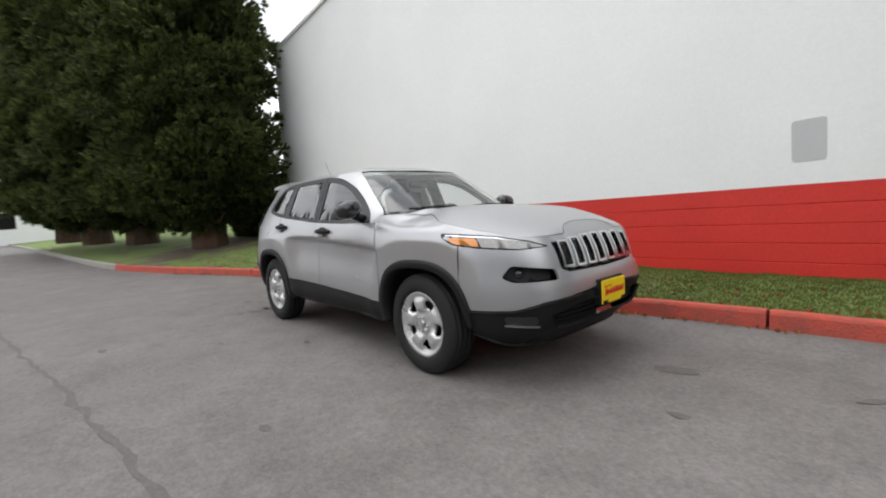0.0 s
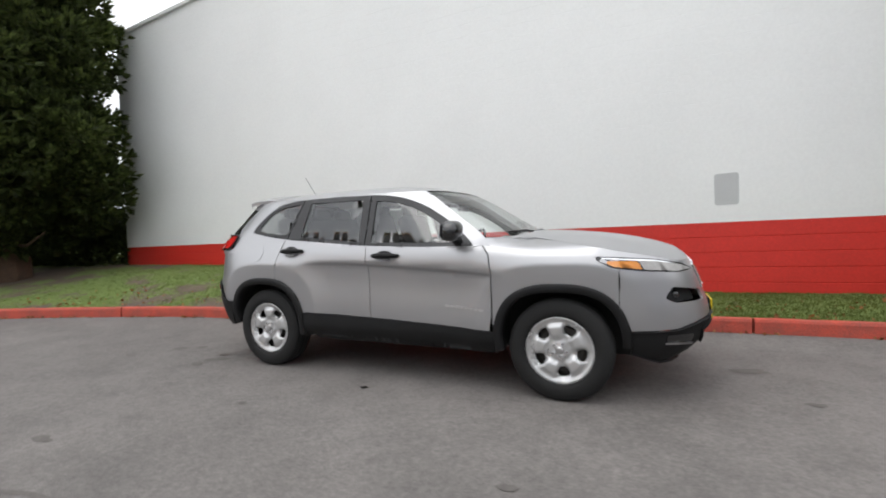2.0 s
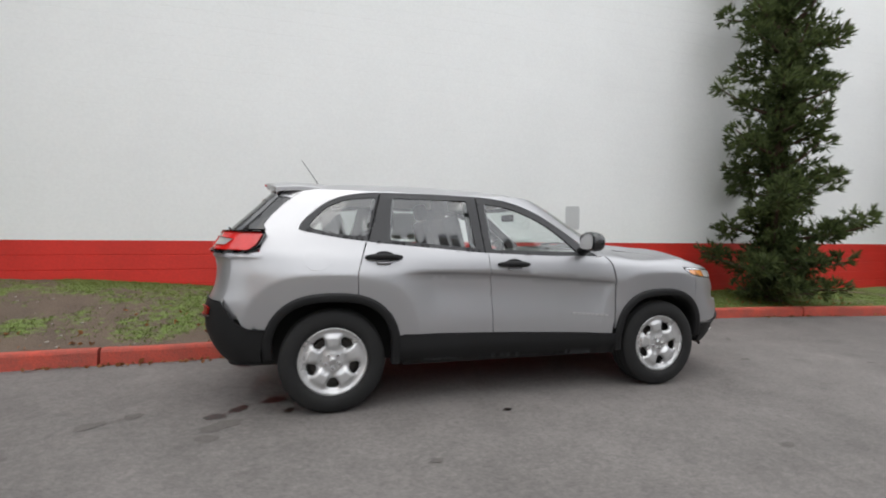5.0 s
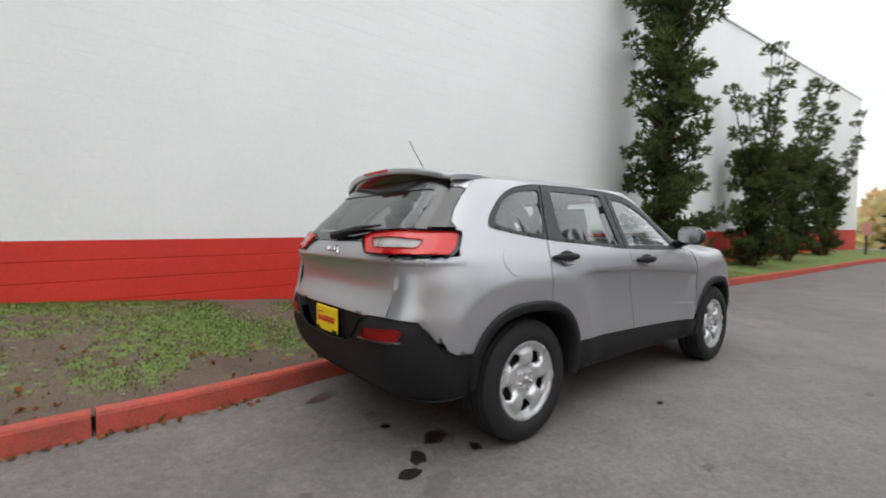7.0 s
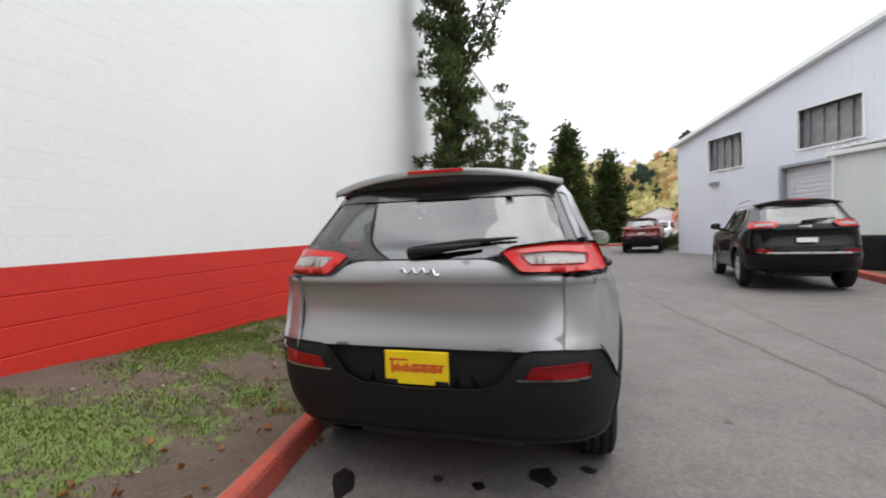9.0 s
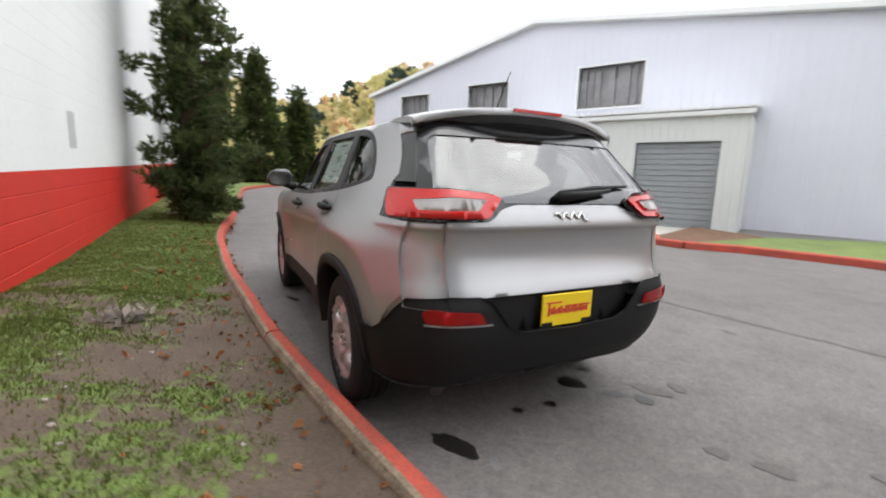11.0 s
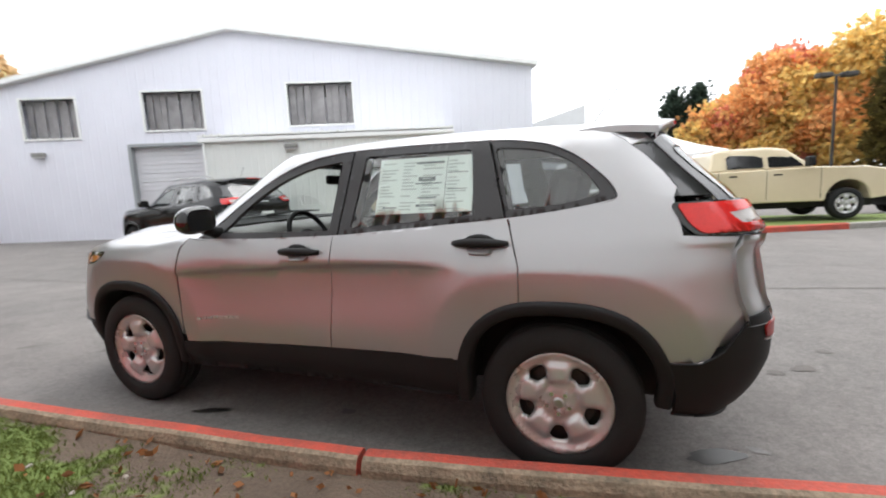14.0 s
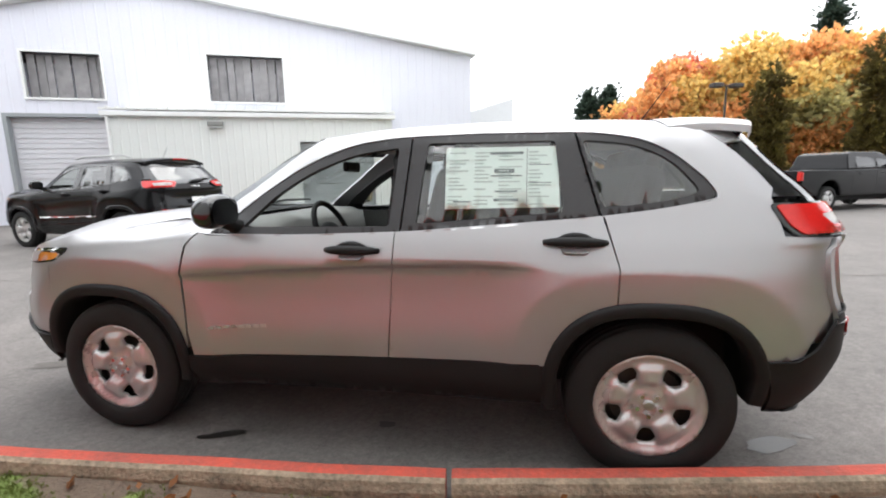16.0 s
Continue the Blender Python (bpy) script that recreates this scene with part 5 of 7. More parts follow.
r1 = [bm.verts.new((-1.815 + 0.13 * abs(v) ** 2.5, 0.625 * v, 1.490 - 0.03 * abs(v) ** 2)) for v in vv]
r2 = [bm.verts.new((-1.50, 0.62 * v, 1.56)) for v in vv]
for a_, b_ in ((r0, r1), (r1, r2)):
    for i in range(20):
        bm.faces.new((a_[i], b_[i], b_[i + 1], a_[i + 1]))
part("spoiler_underside", bm, M_GLOSSBLK, spo, smooth=True)
part("brake_lamp", box_bm(-1.876, -1.86, -0.15, 0.15, 1.622, 1.637), M_REDLENS, spo, "high red brake lamp")
# wiper on the rear window
bm = bmesh.new()
p_ = lambda y, z, o: back_map(y / car_b(z), z, o)
tube(bm, [p_(0.06, 1.215, 0.02), p_(-0.10, 1.232, 0.035), p_(-0.28, 1.252, 0.03)], [0.028, 0.018, 0.010], 8)
part("wiper_arm", bm, M_BLACK, tail, smooth=True)
bm = bmesh.new()
tube(bm, [p_(0.04, 1.235, 0.012), p_(-0.2, 1.26, 0.014), p_(-0.44, 1.275, 0.012)], [0.012, 0.014, 0.006], 6)
part("wiper_blade", bm, M_BLACK, tail, smooth=True)
# antenna
bm = bmesh.new()
tube(bm, [(-1.43, 0, 1.62), (-1.44, 0, 1.655), (-1.455, 0, 1.665)], [0.022, 0.016, 0.008], 10)
ant = part("antenna_base", bm, M_BLACK, suv, smooth=True)
part("antenna_mast", tube_bm([(-1.452, 0, 1.66), (-1.60, 0, 1.875)], [0.0035, 0.0025], 6), M_BLACK, ant)
# front wipers
for y0, y1 in ((0.55, 0.05), (-0.05, -0.6)):
    bm = bmesh.new()
    s_ = lambda y, z, o: shield_map(y / car_b(z), z) + Vector((o, 0, o * 0.5))
    tube(bm, [s_(y0, 1.17, 0.02), s_((y0 + y1) / 2, 1.19, 0.02), s_(y1, 1.185, 0.015)], [0.012, 0.01, 0.006], 6)
    part("front_wiper", bm, M_BLACK, suv, smooth=True)


# --- wheels
def revolve(profile, seg=56, axis_y=True):
    """A body of revolution about the y axis from (radius, y) pairs."""
    bm = bmesh.new()
    rings = []
    for k in range(seg):
        a = 2 * math.pi * k / seg
        rings.append([bm.verts.new((r * math.cos(a), y, r * math.sin(a))) for r, y in profile])
    for k in range(seg):
        r0, r1 = rings[k], rings[(k + 1) % seg]
        for i in range(len(profile) - 1):
            bm.faces.new((r0[i], r0[i + 1], r1[i + 1], r1[i]))
    bmesh.ops.remove_doubles(bm, verts=bm.verts, dist=1e-5)
    bmesh.ops.recalc_face_normals(bm, faces=bm.faces)
    return bm


TYRE = [(0.236, -0.095), (0.244, -0.106), (0.268, -0.1135), (0.30, -0.112), (0.335, -0.102), (0.350, -0.09), (0.358, -0.078), (0.352, -0.072), (0.352, -0.064), (0.361, -0.062), (0.362, -0.03), (0.353, -0.028), (0.353, -0.018), (0.362, -0.016),
        (0.362, 0.016), (0.353, 0.018), (0.353, 0.028), (0.362, 0.03), (0.361, 0.062), (0.352, 0.064), (0.352, 0.072), (0.358, 0.078), (0.350, 0.09), (0.335, 0.102), (0.30, 0.112), (0.268, 0.1135), (0.244, 0.106), (0.236, 0.095)]


def cover_map(x, z):
    """Depth of the wheel cover's face: a raised rim, five swelling spokes and a hub dish."""
    r = math.hypot(x, z)
    a = math.atan2(z, x)
    spoke = smooth01((math.cos(5 * (a - math.pi / 2)) + 0.75) / 1.0)
    y = 0.066 + 0.030 * math.exp(-(((r - 0.229) / 0.011) ** 2)) + 0.010 * smooth01((r - 0.185) / 0.012)
    y += 0.032 * smooth01((r - 0.078) / 0.03) * smooth01((0.204 - r) / 0.04) * spoke
    y += 0.010 * smooth01((0.074 - r) / 0.006) + 0.010 * smooth01((0.030 + 0.006 * math.cos(5 * (a - math.pi / 2)) - r) / 0.006)
    return Vector((x, y, z))


def make_wheel():
    tyre_bm = revolve(TYRE)
    rim_holes = []
    for k in range(5):
        a = math.pi / 2 + math.pi / 5 + k * 2 * math.pi / 5
        h = [(0.118, -0.13), (0.138, -0.22), (0.164, -0.27), (0.181, -0.20), (0.184, 0.0), (0.181, 0.20), (0.164, 0.27), (0.138, 0.22), (0.118, 0.13)]
        rim_holes.append(rounded([(r * math.cos(a + d), r * math.sin(a + d)) for r, d in h], 0.012, 3))
    disc = [(0.237 * math.cos(2 * math.pi * i / 60), 0.237 * math.sin(2 * math.pi * i / 60)) for i in range(60)]
    cover_bm = panel_bm(disc, cover_map, 0.016, holes=rim_holes, flange=0.022, edge=0.014, flip=True)
    return tyre_bm, cover_bm


tyre_bm, cover_bm = make_wheel()
bmesh.ops.remove_doubles(cover_bm, verts=cover_bm.verts, dist=2e-4)
tyre_me, cover_me = bpy.data.meshes.new("tyre"), bpy.data.meshes.new("wheel_cover")
tyre_bm.to_mesh(tyre_me), cover_bm.to_mesh(cover_me)
tyre_bm.free(), cover_bm.free()
tyre_me.materials.append(M_RUBBER), cover_me.materials.append(M_COVER)
tyre_me.shade_smooth()
nut_bm = bmesh.new()
bmesh.ops.create_cone(nut_bm, cap_ends=True, segments=6, radius1=0.0105, radius2=0.009, depth=0.02, matrix=Matrix.Rotation(radians(90), 4, "X"))
nut_me = bpy.data.meshes.new("wheel_nut")
nut_bm.to_mesh(nut_me), nut_bm.free()
nut_me.materials.append(M_CHROME)
cap_me = bpy.data.meshes.new("hub_cap")
cap_bm = revolve([(0.0, 0.012), (0.018, 0.011), (0.024, 0.006), (0.025, 0.0)], 24)
cap_bm.to_mesh(cap_me), cap_bm.free()
cap_me.materials.append(M_SATIN)
back_me = bpy.data.meshes.new("brake_disc")
bk = revolve([(0.0, 0.025), (0.16, 0.025), (0.165, 0.015), (0.165, 0.0), (0.228, 0.0), (0.236, 0.06), (0.236, -0.095)], 40)
bk.to_mesh(back_me), bk.free()
back_me.materials.append(M_STEEL)
for wx in (1.35, -1.35):
    for sign in (1, -1):
        spin = 9 if wx > 0 else 0
        wheel = new("wheel", tyre_me)
        wheel.parent = suv
        wheel.matrix_basis = Matrix.Translation((wx, sign * 0.785, 0.361)) @ (Matrix.Identity(4) if sign > 0 else Matrix.Rotation(math.pi, 4, "Z")) @ Matrix.Rotation(radians(spin), 4, "Y")
        wheel["label"] = "black tyre on a silver five-spoke wheel cover"
        for nm, me, m in [("wheel_cover", cover_me, Matrix.Identity(4)), ("brake_disc", back_me, Matrix.Identity(4)), ("hub_cap", cap_me, Matrix.Translation((0, 0.082, 0)))] + [("wheel_nut", nut_me, Matrix.Translation((0.051 * math.cos(math.pi / 2 + k * 2 * math.pi / 5 + 0.63), 0.086, 0.051 * math.sin(math.pi / 2 + k * 2 * math.pi / 5 + 0.63)))) for k in range(5)]:
            o = new(nm, me)
            o.parent = wheel
            o.matrix_basis = m
# --- underbody and cabin
bm = bmesh.new()
box(bm, -1.95, 1.98, -0.44, 0.44, 0.24, 0.50, bevel=0.03), box(bm, -0.86, 0.86, -0.80, 0.80, 0.28, 0.47, bevel=0.03), box(bm, 0.95, 1.85, -0.43, 0.43, 0.45, 1.05, bevel=0.03)
part("underbody", bm, M_DARK, suv)
bm = bmesh.new()
box(bm, -0.85, 0.85, -0.80, 0.80, 0.50, 0.56), box(bm, -2.0, -0.86, -0.43, 0.43, 0.50, 0.555), box(bm, -2.0, -1.15, -0.43, 0.43, 0.56, 0.98, bevel=0.02)
part("cabin_floor", bm, M_CABIN, suv)
for sign in (1, -1):
    part("door_lining", panel_bm([(0.84, 0.56), (0.84, 1.08), (-0.2, 1.10), (-1.6, 1.17), (-1.7, 1.12), (-1.0, 0.98), (-0.80, 0.9), (-0.80, 0.56)], side_map(sign, -0.075), 0.12, flange=0, flip=sign > 0), M_CABIN, suv)
hl = [(x * 0.93 - 0.05, y * 0.92) for x, y in roof_poly]
part("headliner", panel_bm(hl, lambda x, y: roof_map(x, y) + Vector((0, 0, -0.045)), 0.12, flange=0), M_HEADLINER, suv)


def seat(x, y, w, bench=False, rests=1):
    s_ = part("seat", box_bm(x - 0.25, x + 0.25, y - w / 2, y + w / 2, 0.72, 0.88, bevel=0.05), M_SEAT, suv)
    bm = box_bm(-0.075, 0.075, -w / 2, w / 2, 0.0, 0.60, bevel=0.05)
    b_ = part("backrest", bm, M_SEAT, s_, smooth=False)
    b_.matrix_basis = pose(x - 0.24, y, 0.82, 0, -15, 0)
    for i in range(rests):
        yy = y + (0 if rests == 1 else (-0.4 + 0.4 * i))
        h_ = part("headrest", box_bm(-0.05, 0.05, -0.13, 0.13, 0.0, 0.17, bevel=0.045), M_SEAT, s_)
        h_.matrix_basis = pose(x - 0.41, yy, 1.40 if rests == 1 else 1.34, 0, -10, 0)
    return s_


seat(-0.05, 0.37, 0.50), seat(-0.05, -0.37, 0.50), seat(-0.98, 0.0, 1.30, rests=3)
bm = bmesh.new()
rows = []
for y in [-0.72 + 1.44 * i / 12 for i in range(13)]:
    bul = 0.03 * math.exp(-(((y - 0.37) / 0.16) ** 2))
    rows.append([bm.verts.new(p) for p in ((0.86, y, 1.13), (0.62, y, 1.125 + bul), (0.52, y, 1.09 + bul), (0.50, y, 0.95), (0.60, y, 0.75), (0.85, y, 0.56))])
for r0, r1 in zip(rows, rows[1:]):
    for k in range(5):
        bm.faces.new((r0[k], r1[k], r1[k + 1], r0[k + 1]))
part("dashboard", bm, M_CABIN, suv, smooth=True)
bm = bmesh.new()
ctr, tilt = Vector((0.30, 0.37, 1.05)), Matrix.Rotation(radians(-65), 3, "Y")
ring_pts = [ctr + tilt @ Vector((0.185 * math.cos(a), 0.185 * math.sin(a), 0)) for a in [2 * math.pi * i / 32 for i in range(33)]]
tube(bm, ring_pts, 0.016, 8, cap=False)
sw = part("steering_wheel", bm, M_BLACK, suv, smooth=True)
bm = bmesh.new()
for a in (0.0, math.pi, -math.pi / 2 + math.pi):
    tube(bm, [ctr + Vector((0.03, 0, -0.01)), ctr + tilt @ Vector((0.17 * math.cos(a + math.pi / 2), 0.17 * math.sin(a + math.pi / 2), 0))], [0.03, 0.018], 6)
bmesh.ops.create_uvsphere(bm, u_segments=12, v_segments=8, radius=0.07, matrix=Matrix.Translation(ctr + Vector((0.03, 0, -0.01))))
tube(bm, [ctr + Vector((0.03, 0, -0.01)), (0.6, 0.37, 0.93)], 0.035, 8)
part("wheel_hub", bm, M_BLACK, sw, smooth=True)
part("inside_mirror", box_bm(0.30, 0.335, -0.12, 0.12, 1.40, 1.465, bevel=0.015), M_BLACK, suv)
# price sheet inside the left rear window
def sheet(poly, out, mm, par, nm):
    return part(nm, panel_bm(poly, side_map(1, out), 0.06, flange=0.0, flip=True), mm, par)


st = sheet([(-0.44, 1.215), (-0.97 + 0.02, 1.225), (-0.965 + 0.02, 1.495), (-0.43, 1.495)], -0.019, M_PAPER, suv, "window_sticker")
st["label"] = "printed price sheet behind the rear door glass"
bm = bmesh.new()
SMI = side_map(1, -0.0165)
random.seed(4)


def print_bar(x, z, w, h):
    bm.faces.new([bm.verts.new(SMI(a, b)) for a, b in ((x, z), (x, z + h), (x - w, z + h), (x - w, z))])


for cx, cw in ((-0.45, 0.10), (-0.57, 0.09), (-0.68, 0.11), (-0.815, 0.10)):
    for k in range(15):
        if random.random() < 0.85:
            print_bar(cx, 1.235 + 0.0165 * k, cw * random.uniform(0.4, 1.0), 0.006)
part("fine_print", bm, M_PRINT, st)
bm = bmesh.new()
print_bar(-0.64, 1.46, 0.15, 0.012), print_bar(-0.645, 1.36, 0.14, 0.006), print_bar(-0.66, 1.375, 0.09, 0.02), print_bar(-0.665, 1.29, 0.10, 0.007), print_bar(-0.66, 1.25, 0.11, 0.012), print_bar(-0.475, 1.245, 0.08, 0.006)
print_bar(-0.805, 1.232, 0.003, 0.255), print_bar(-0.815, 1.41, 0.10, 0.004), print_bar(-0.815, 1.33, 0.10, 0.004)
part("bold_print", bm, M_PRINT_DK, st)
# ---------------------------------------------------------------- plants
def leaf_mat(name, color, amount=0.45, tint=None):
    m = mat(name, color, 0.6, var=0.35, scale=1.2, fine=9, random_island=amount, tint=tint, spec=0.3)
    n, l = m.node_tree.nodes, m.node_tree.links
    p, o = n["Principled BSDF"], n["Material Output"]
    tl, mx = n.new("ShaderNodeBsdfTranslucent"), n.new("ShaderNodeMixShader")
    mx.inputs["Fac"].default_value = 0.5
    l.new(p.inputs["Base Color"].links[0].from_socket, tl.inputs["Color"])
    l.new(p.outputs[0], mx.inputs[1])
    l.new(tl.outputs[0], mx.inputs[2])
    l.new(mx.outputs[0], o.inputs["Surface"])
    return m


M_CONIFER = leaf_mat("dark_conifer_foliage", (0.088, 0.112, 0.030), 0.5, (0.016, 0.027, 0.010))
M_JUNIPER = leaf_mat("green_conifer_foliage", (0.115, 0.145, 0.050), 0.5, (0.032, 0.050, 0.020))
M_FARCON = leaf_mat("bluish_conifer_foliage", (0.05, 0.075, 0.055), 0.4)
M_YELLOW = leaf_mat("yellow_autumn_leaves", (0.92, 0.66, 0.25), 0.2)
M_ORANGE = leaf_mat("orange_autumn_leaves", (0.92, 0.50, 0.21), 0.2)
M_REDLEAF = leaf_mat("red_autumn_leaves", (0.88, 0.36, 0.24), 0.2)
# olive paled to paint the hill's haze; one maple shares it
M_OLIVE = leaf_mat("olive_autumn_leaves", (0.62, 0.57, 0.27), 0.25)
M_BROWNLEAF = leaf_mat("fallen_brown_leaves", (0.30, 0.13, 0.05), 0.5)
M_GRASS = leaf_mat("grass_blades", (0.145, 0.18, 0.042), 0.22, (0.085, 0.11, 0.027))


def tufts(points, dirs, size, blades, rng, spread=0.8, width=0.32):
    """Foliage sprays: at each point a fan of narrow pointed blades about its direction. Returns verts and faces."""
    P, D = np.asarray(points), np.asarray(dirs)
    N = len(P)
    d = np.repeat(D, blades, 0) + rng.normal(0, spread, (N * blades, 3)) * 0.7
    d /= np.linalg.norm(d, axis=1, keepdims=True) + 1e-9
    o = np.repeat(P, blades, 0)
    s = np.repeat(np.broadcast_to(size, N), blades) * rng.uniform(0.55, 1.1, N * blades)
    side = np.cross(d, rng.normal(0, 1, d.shape))
    side /= np.linalg.norm(side, axis=1, keepdims=True) + 1e-9
    a = o - d * (0.15 * s)[:, None]
    m = o + d * (0.45 * s)[:, None]
    tip = o + d * s[:, None]
    w = side * (width * s / 2)[:, None]
    v = np.stack([a, m + w, tip, m - w], 1).reshape(-1, 3)
    f = np.arange(len(v)).reshape(-1, 4)
    return v, f


def mesh_np(name, v, f, material, parent=None):
    me = bpy.data.meshes.new(name)
    me.from_pydata(v.tolist(), [], f.tolist())
    me.materials.append(material)
    ob = new(name, me)
    if parent is not None:
        ob.parent = parent
    return ob


def conifer(x, y, z, h, r, material, label, seed, n=2600, size=0.4, blades=7, low=0.06, power=0.8, lump=0.25, trunk=0.28, group="", puffs=0):
    """A conical evergreen: tapered trunk with boughs and a crown of foliage sprays gathered in lumps."""
    rng = np.random.default_rng(seed)
    t = empty("conifer_tree", Matrix.Translation((x, y, z)), label, "tree", group)
    bm = bmesh.new()
    tube(bm, [(0.02 * math.sin(k), 0.02 * math.cos(2 * k), h * 0.96 * k / 6) for k in range(7)], [trunk * (1 - 0.93 * k / 6) * (1.25 if k == 0 else 1) for k in range(7)], 9)
    for k in range(26):
        zz = h * (low + 0.7 * k / 26)
        a = k * 2.4
        rr = r * (1 - zz / h) ** power * 0.8
        tube(bm, [(0, 0, zz), (rr * 0.6 * math.cos(a), rr * 0.6 * math.sin(a), zz - 0.02 * rr), (rr * math.cos(a), rr * math.sin(a), zz + 0.12 * rr)], [0.05, 0.03, 0.012], 5)
    part("trunk", bm, M_BARK, t)
    u = rng.uniform(0, 1, n)
    zz = h * (low + (1 - low) * (1 - (1 - u) ** 0.62))
    ang = rng.uniform(0, 2 * math.pi, n)
    prof = np.clip(1 - (zz / h - low) / (1 - low), 0, 1) ** power
    prof *= np.clip((zz / h - low) / 0.05, 0.35, 1)
    lumps = np.array([noise.noise((math.cos(a) * 2.2, math.sin(a) * 2.2, q * 1.1 + seed)) for a, q in zip(ang, zz)])
    fine = np.array([noise.noise((math.cos(a) * 6, math.sin(a) * 6, q * 2.6 + seed)) for a, q in zip(ang, zz)])
    rad = r * prof * (1 + lump * lumps + 0.5 * lump * fine) * rng.uniform(0.55, 1.0, n) ** 0.35
    pts = np.stack([rad * np.cos(ang), rad * np.sin(ang), zz], 1)
    dirs = np.stack([np.cos(ang), np.sin(ang), rng.uniform(-0.1, 0.8, n)], 1)
    # gather the sprays into upswept boughs
    if puffs:
        heads = rng.integers(0, n, puffs)
        pick = heads[rng.integers(0, puffs, n)]
        d = rng.normal(0, 1, (n, 3))
        d /= np.linalg.norm(d, axis=1, keepdims=True)
        w = rng.uniform(0.28, 0.52, n)[pick]
        out = dirs[pick] * np.array((1, 1, 0))
        shell = d * (rng.uniform(0.3, 1.0, n) ** 0.5 * w)[:, None] * np.array((1.1, 1.1, 0.75))
        stay = rng.uniform(0, 1, n) < 0.14
        pts = np.where(stay[:, None], pts * np.array((0.8, 0.8, 1)), pts[pick] + shell)
        dirs = np.where(stay[:, None], dirs, d + out * 0.5 + np.array((0, 0, 0.5)))
        core = rng.integers(0, n, 2600)
        cp = np.stack([rad[core] * np.cos(ang[core]) * 0.62, rad[core] * np.sin(ang[core]) * 0.62, zz[core]], 1)
        v2, f2 = tufts(cp, rng.normal(0, 1, (2600, 3)), 0.55, 5, rng, spread=0.8, width=0.6)
        v, f = tufts(pts, dirs, size, blades, rng, spread=0.6)
        v, f = np.concatenate([v, v2]), np.concatenate([f, f2 + len(v)])
        mesh_np("crown", v, f, material, t)
        return t
    heads = rng.integers(0, n, max(40, n // (36 if size < 0.5 else 9)))
    pick = heads[rng.integers(0, len(heads), n)]
    loose = rng.uniform(0, 1, n) < 0.72
    puff = rng.normal(0, 1, (n, 3)) * np.array((0.30, 0.30, 0.20)) * (0.5 + 1.3 * size)
    pts = np.where(loose[:, None], pts[pick] + puff, pts)
    dirs = np.where(loose[:, None], dirs[pick] * 0.6 + puff * 1.5 + np.array((0, 0, 0.35)), dirs)
    v, f = tufts(pts, dirs, size, blades, rng)
    mesh_np("crown", v, f, material, t)
    return t


conifer(-10.9, 0.75, 0.35, 14.5, 2.4, M_CONIFER, "tall dense dark green sequoia on the lawn", 3, n=27000, size=0.19, blades=7, puffs=430, low=0.055, power=0.42, lump=0.36, trunk=0.42, group="sequoias on the lawn")
conifer(-16.0, -0.3, 0.4, 15.5, 2.6, M_CONIFER, "tall dense dark green sequoia on the lawn", 5, n=15000, size=0.28, blades=6, puffs=330, low=0.05, power=0.42, lump=0.3, trunk=0.45, group="sequoias on the lawn")
conifer(-19.5, -1.4, 0.4, 15.0, 2.5, M_CONIFER, "tall dense dark green sequoia on the lawn", 7, n=11000, size=0.32, blades=6, puffs=260, low=0.06, power=0.42, lump=0.3, trunk=0.45, group="sequoias on the lawn")
conifer(-24.5, -2.2, 0.4, 15.0, 2.9, M_CONIFER, "tall dense dark green sequoia on the lawn", 9, n=9000, size=0.36, blades=6, puffs=220, low=0.07, power=0.42, lump=0.3, trunk=0.45, group="sequoias on the lawn")
conifer(28.5, -0.95, 0.5, 9.0, 1.75, M_CONIFER, "clipped dark green conical conifer", 11, n=5000, size=0.3, blades=6, low=0.0, power=0.75, lump=0.1, group="conical conifers")
conifer(31.2, -3.9, 0.5, 7.0, 1.5, M_CONIFER, "clipped dark green conical conifer", 13, n=4000, size=0.3, blades=6, low=0.0, power=0.75, lump=0.1, group="conical conifers")


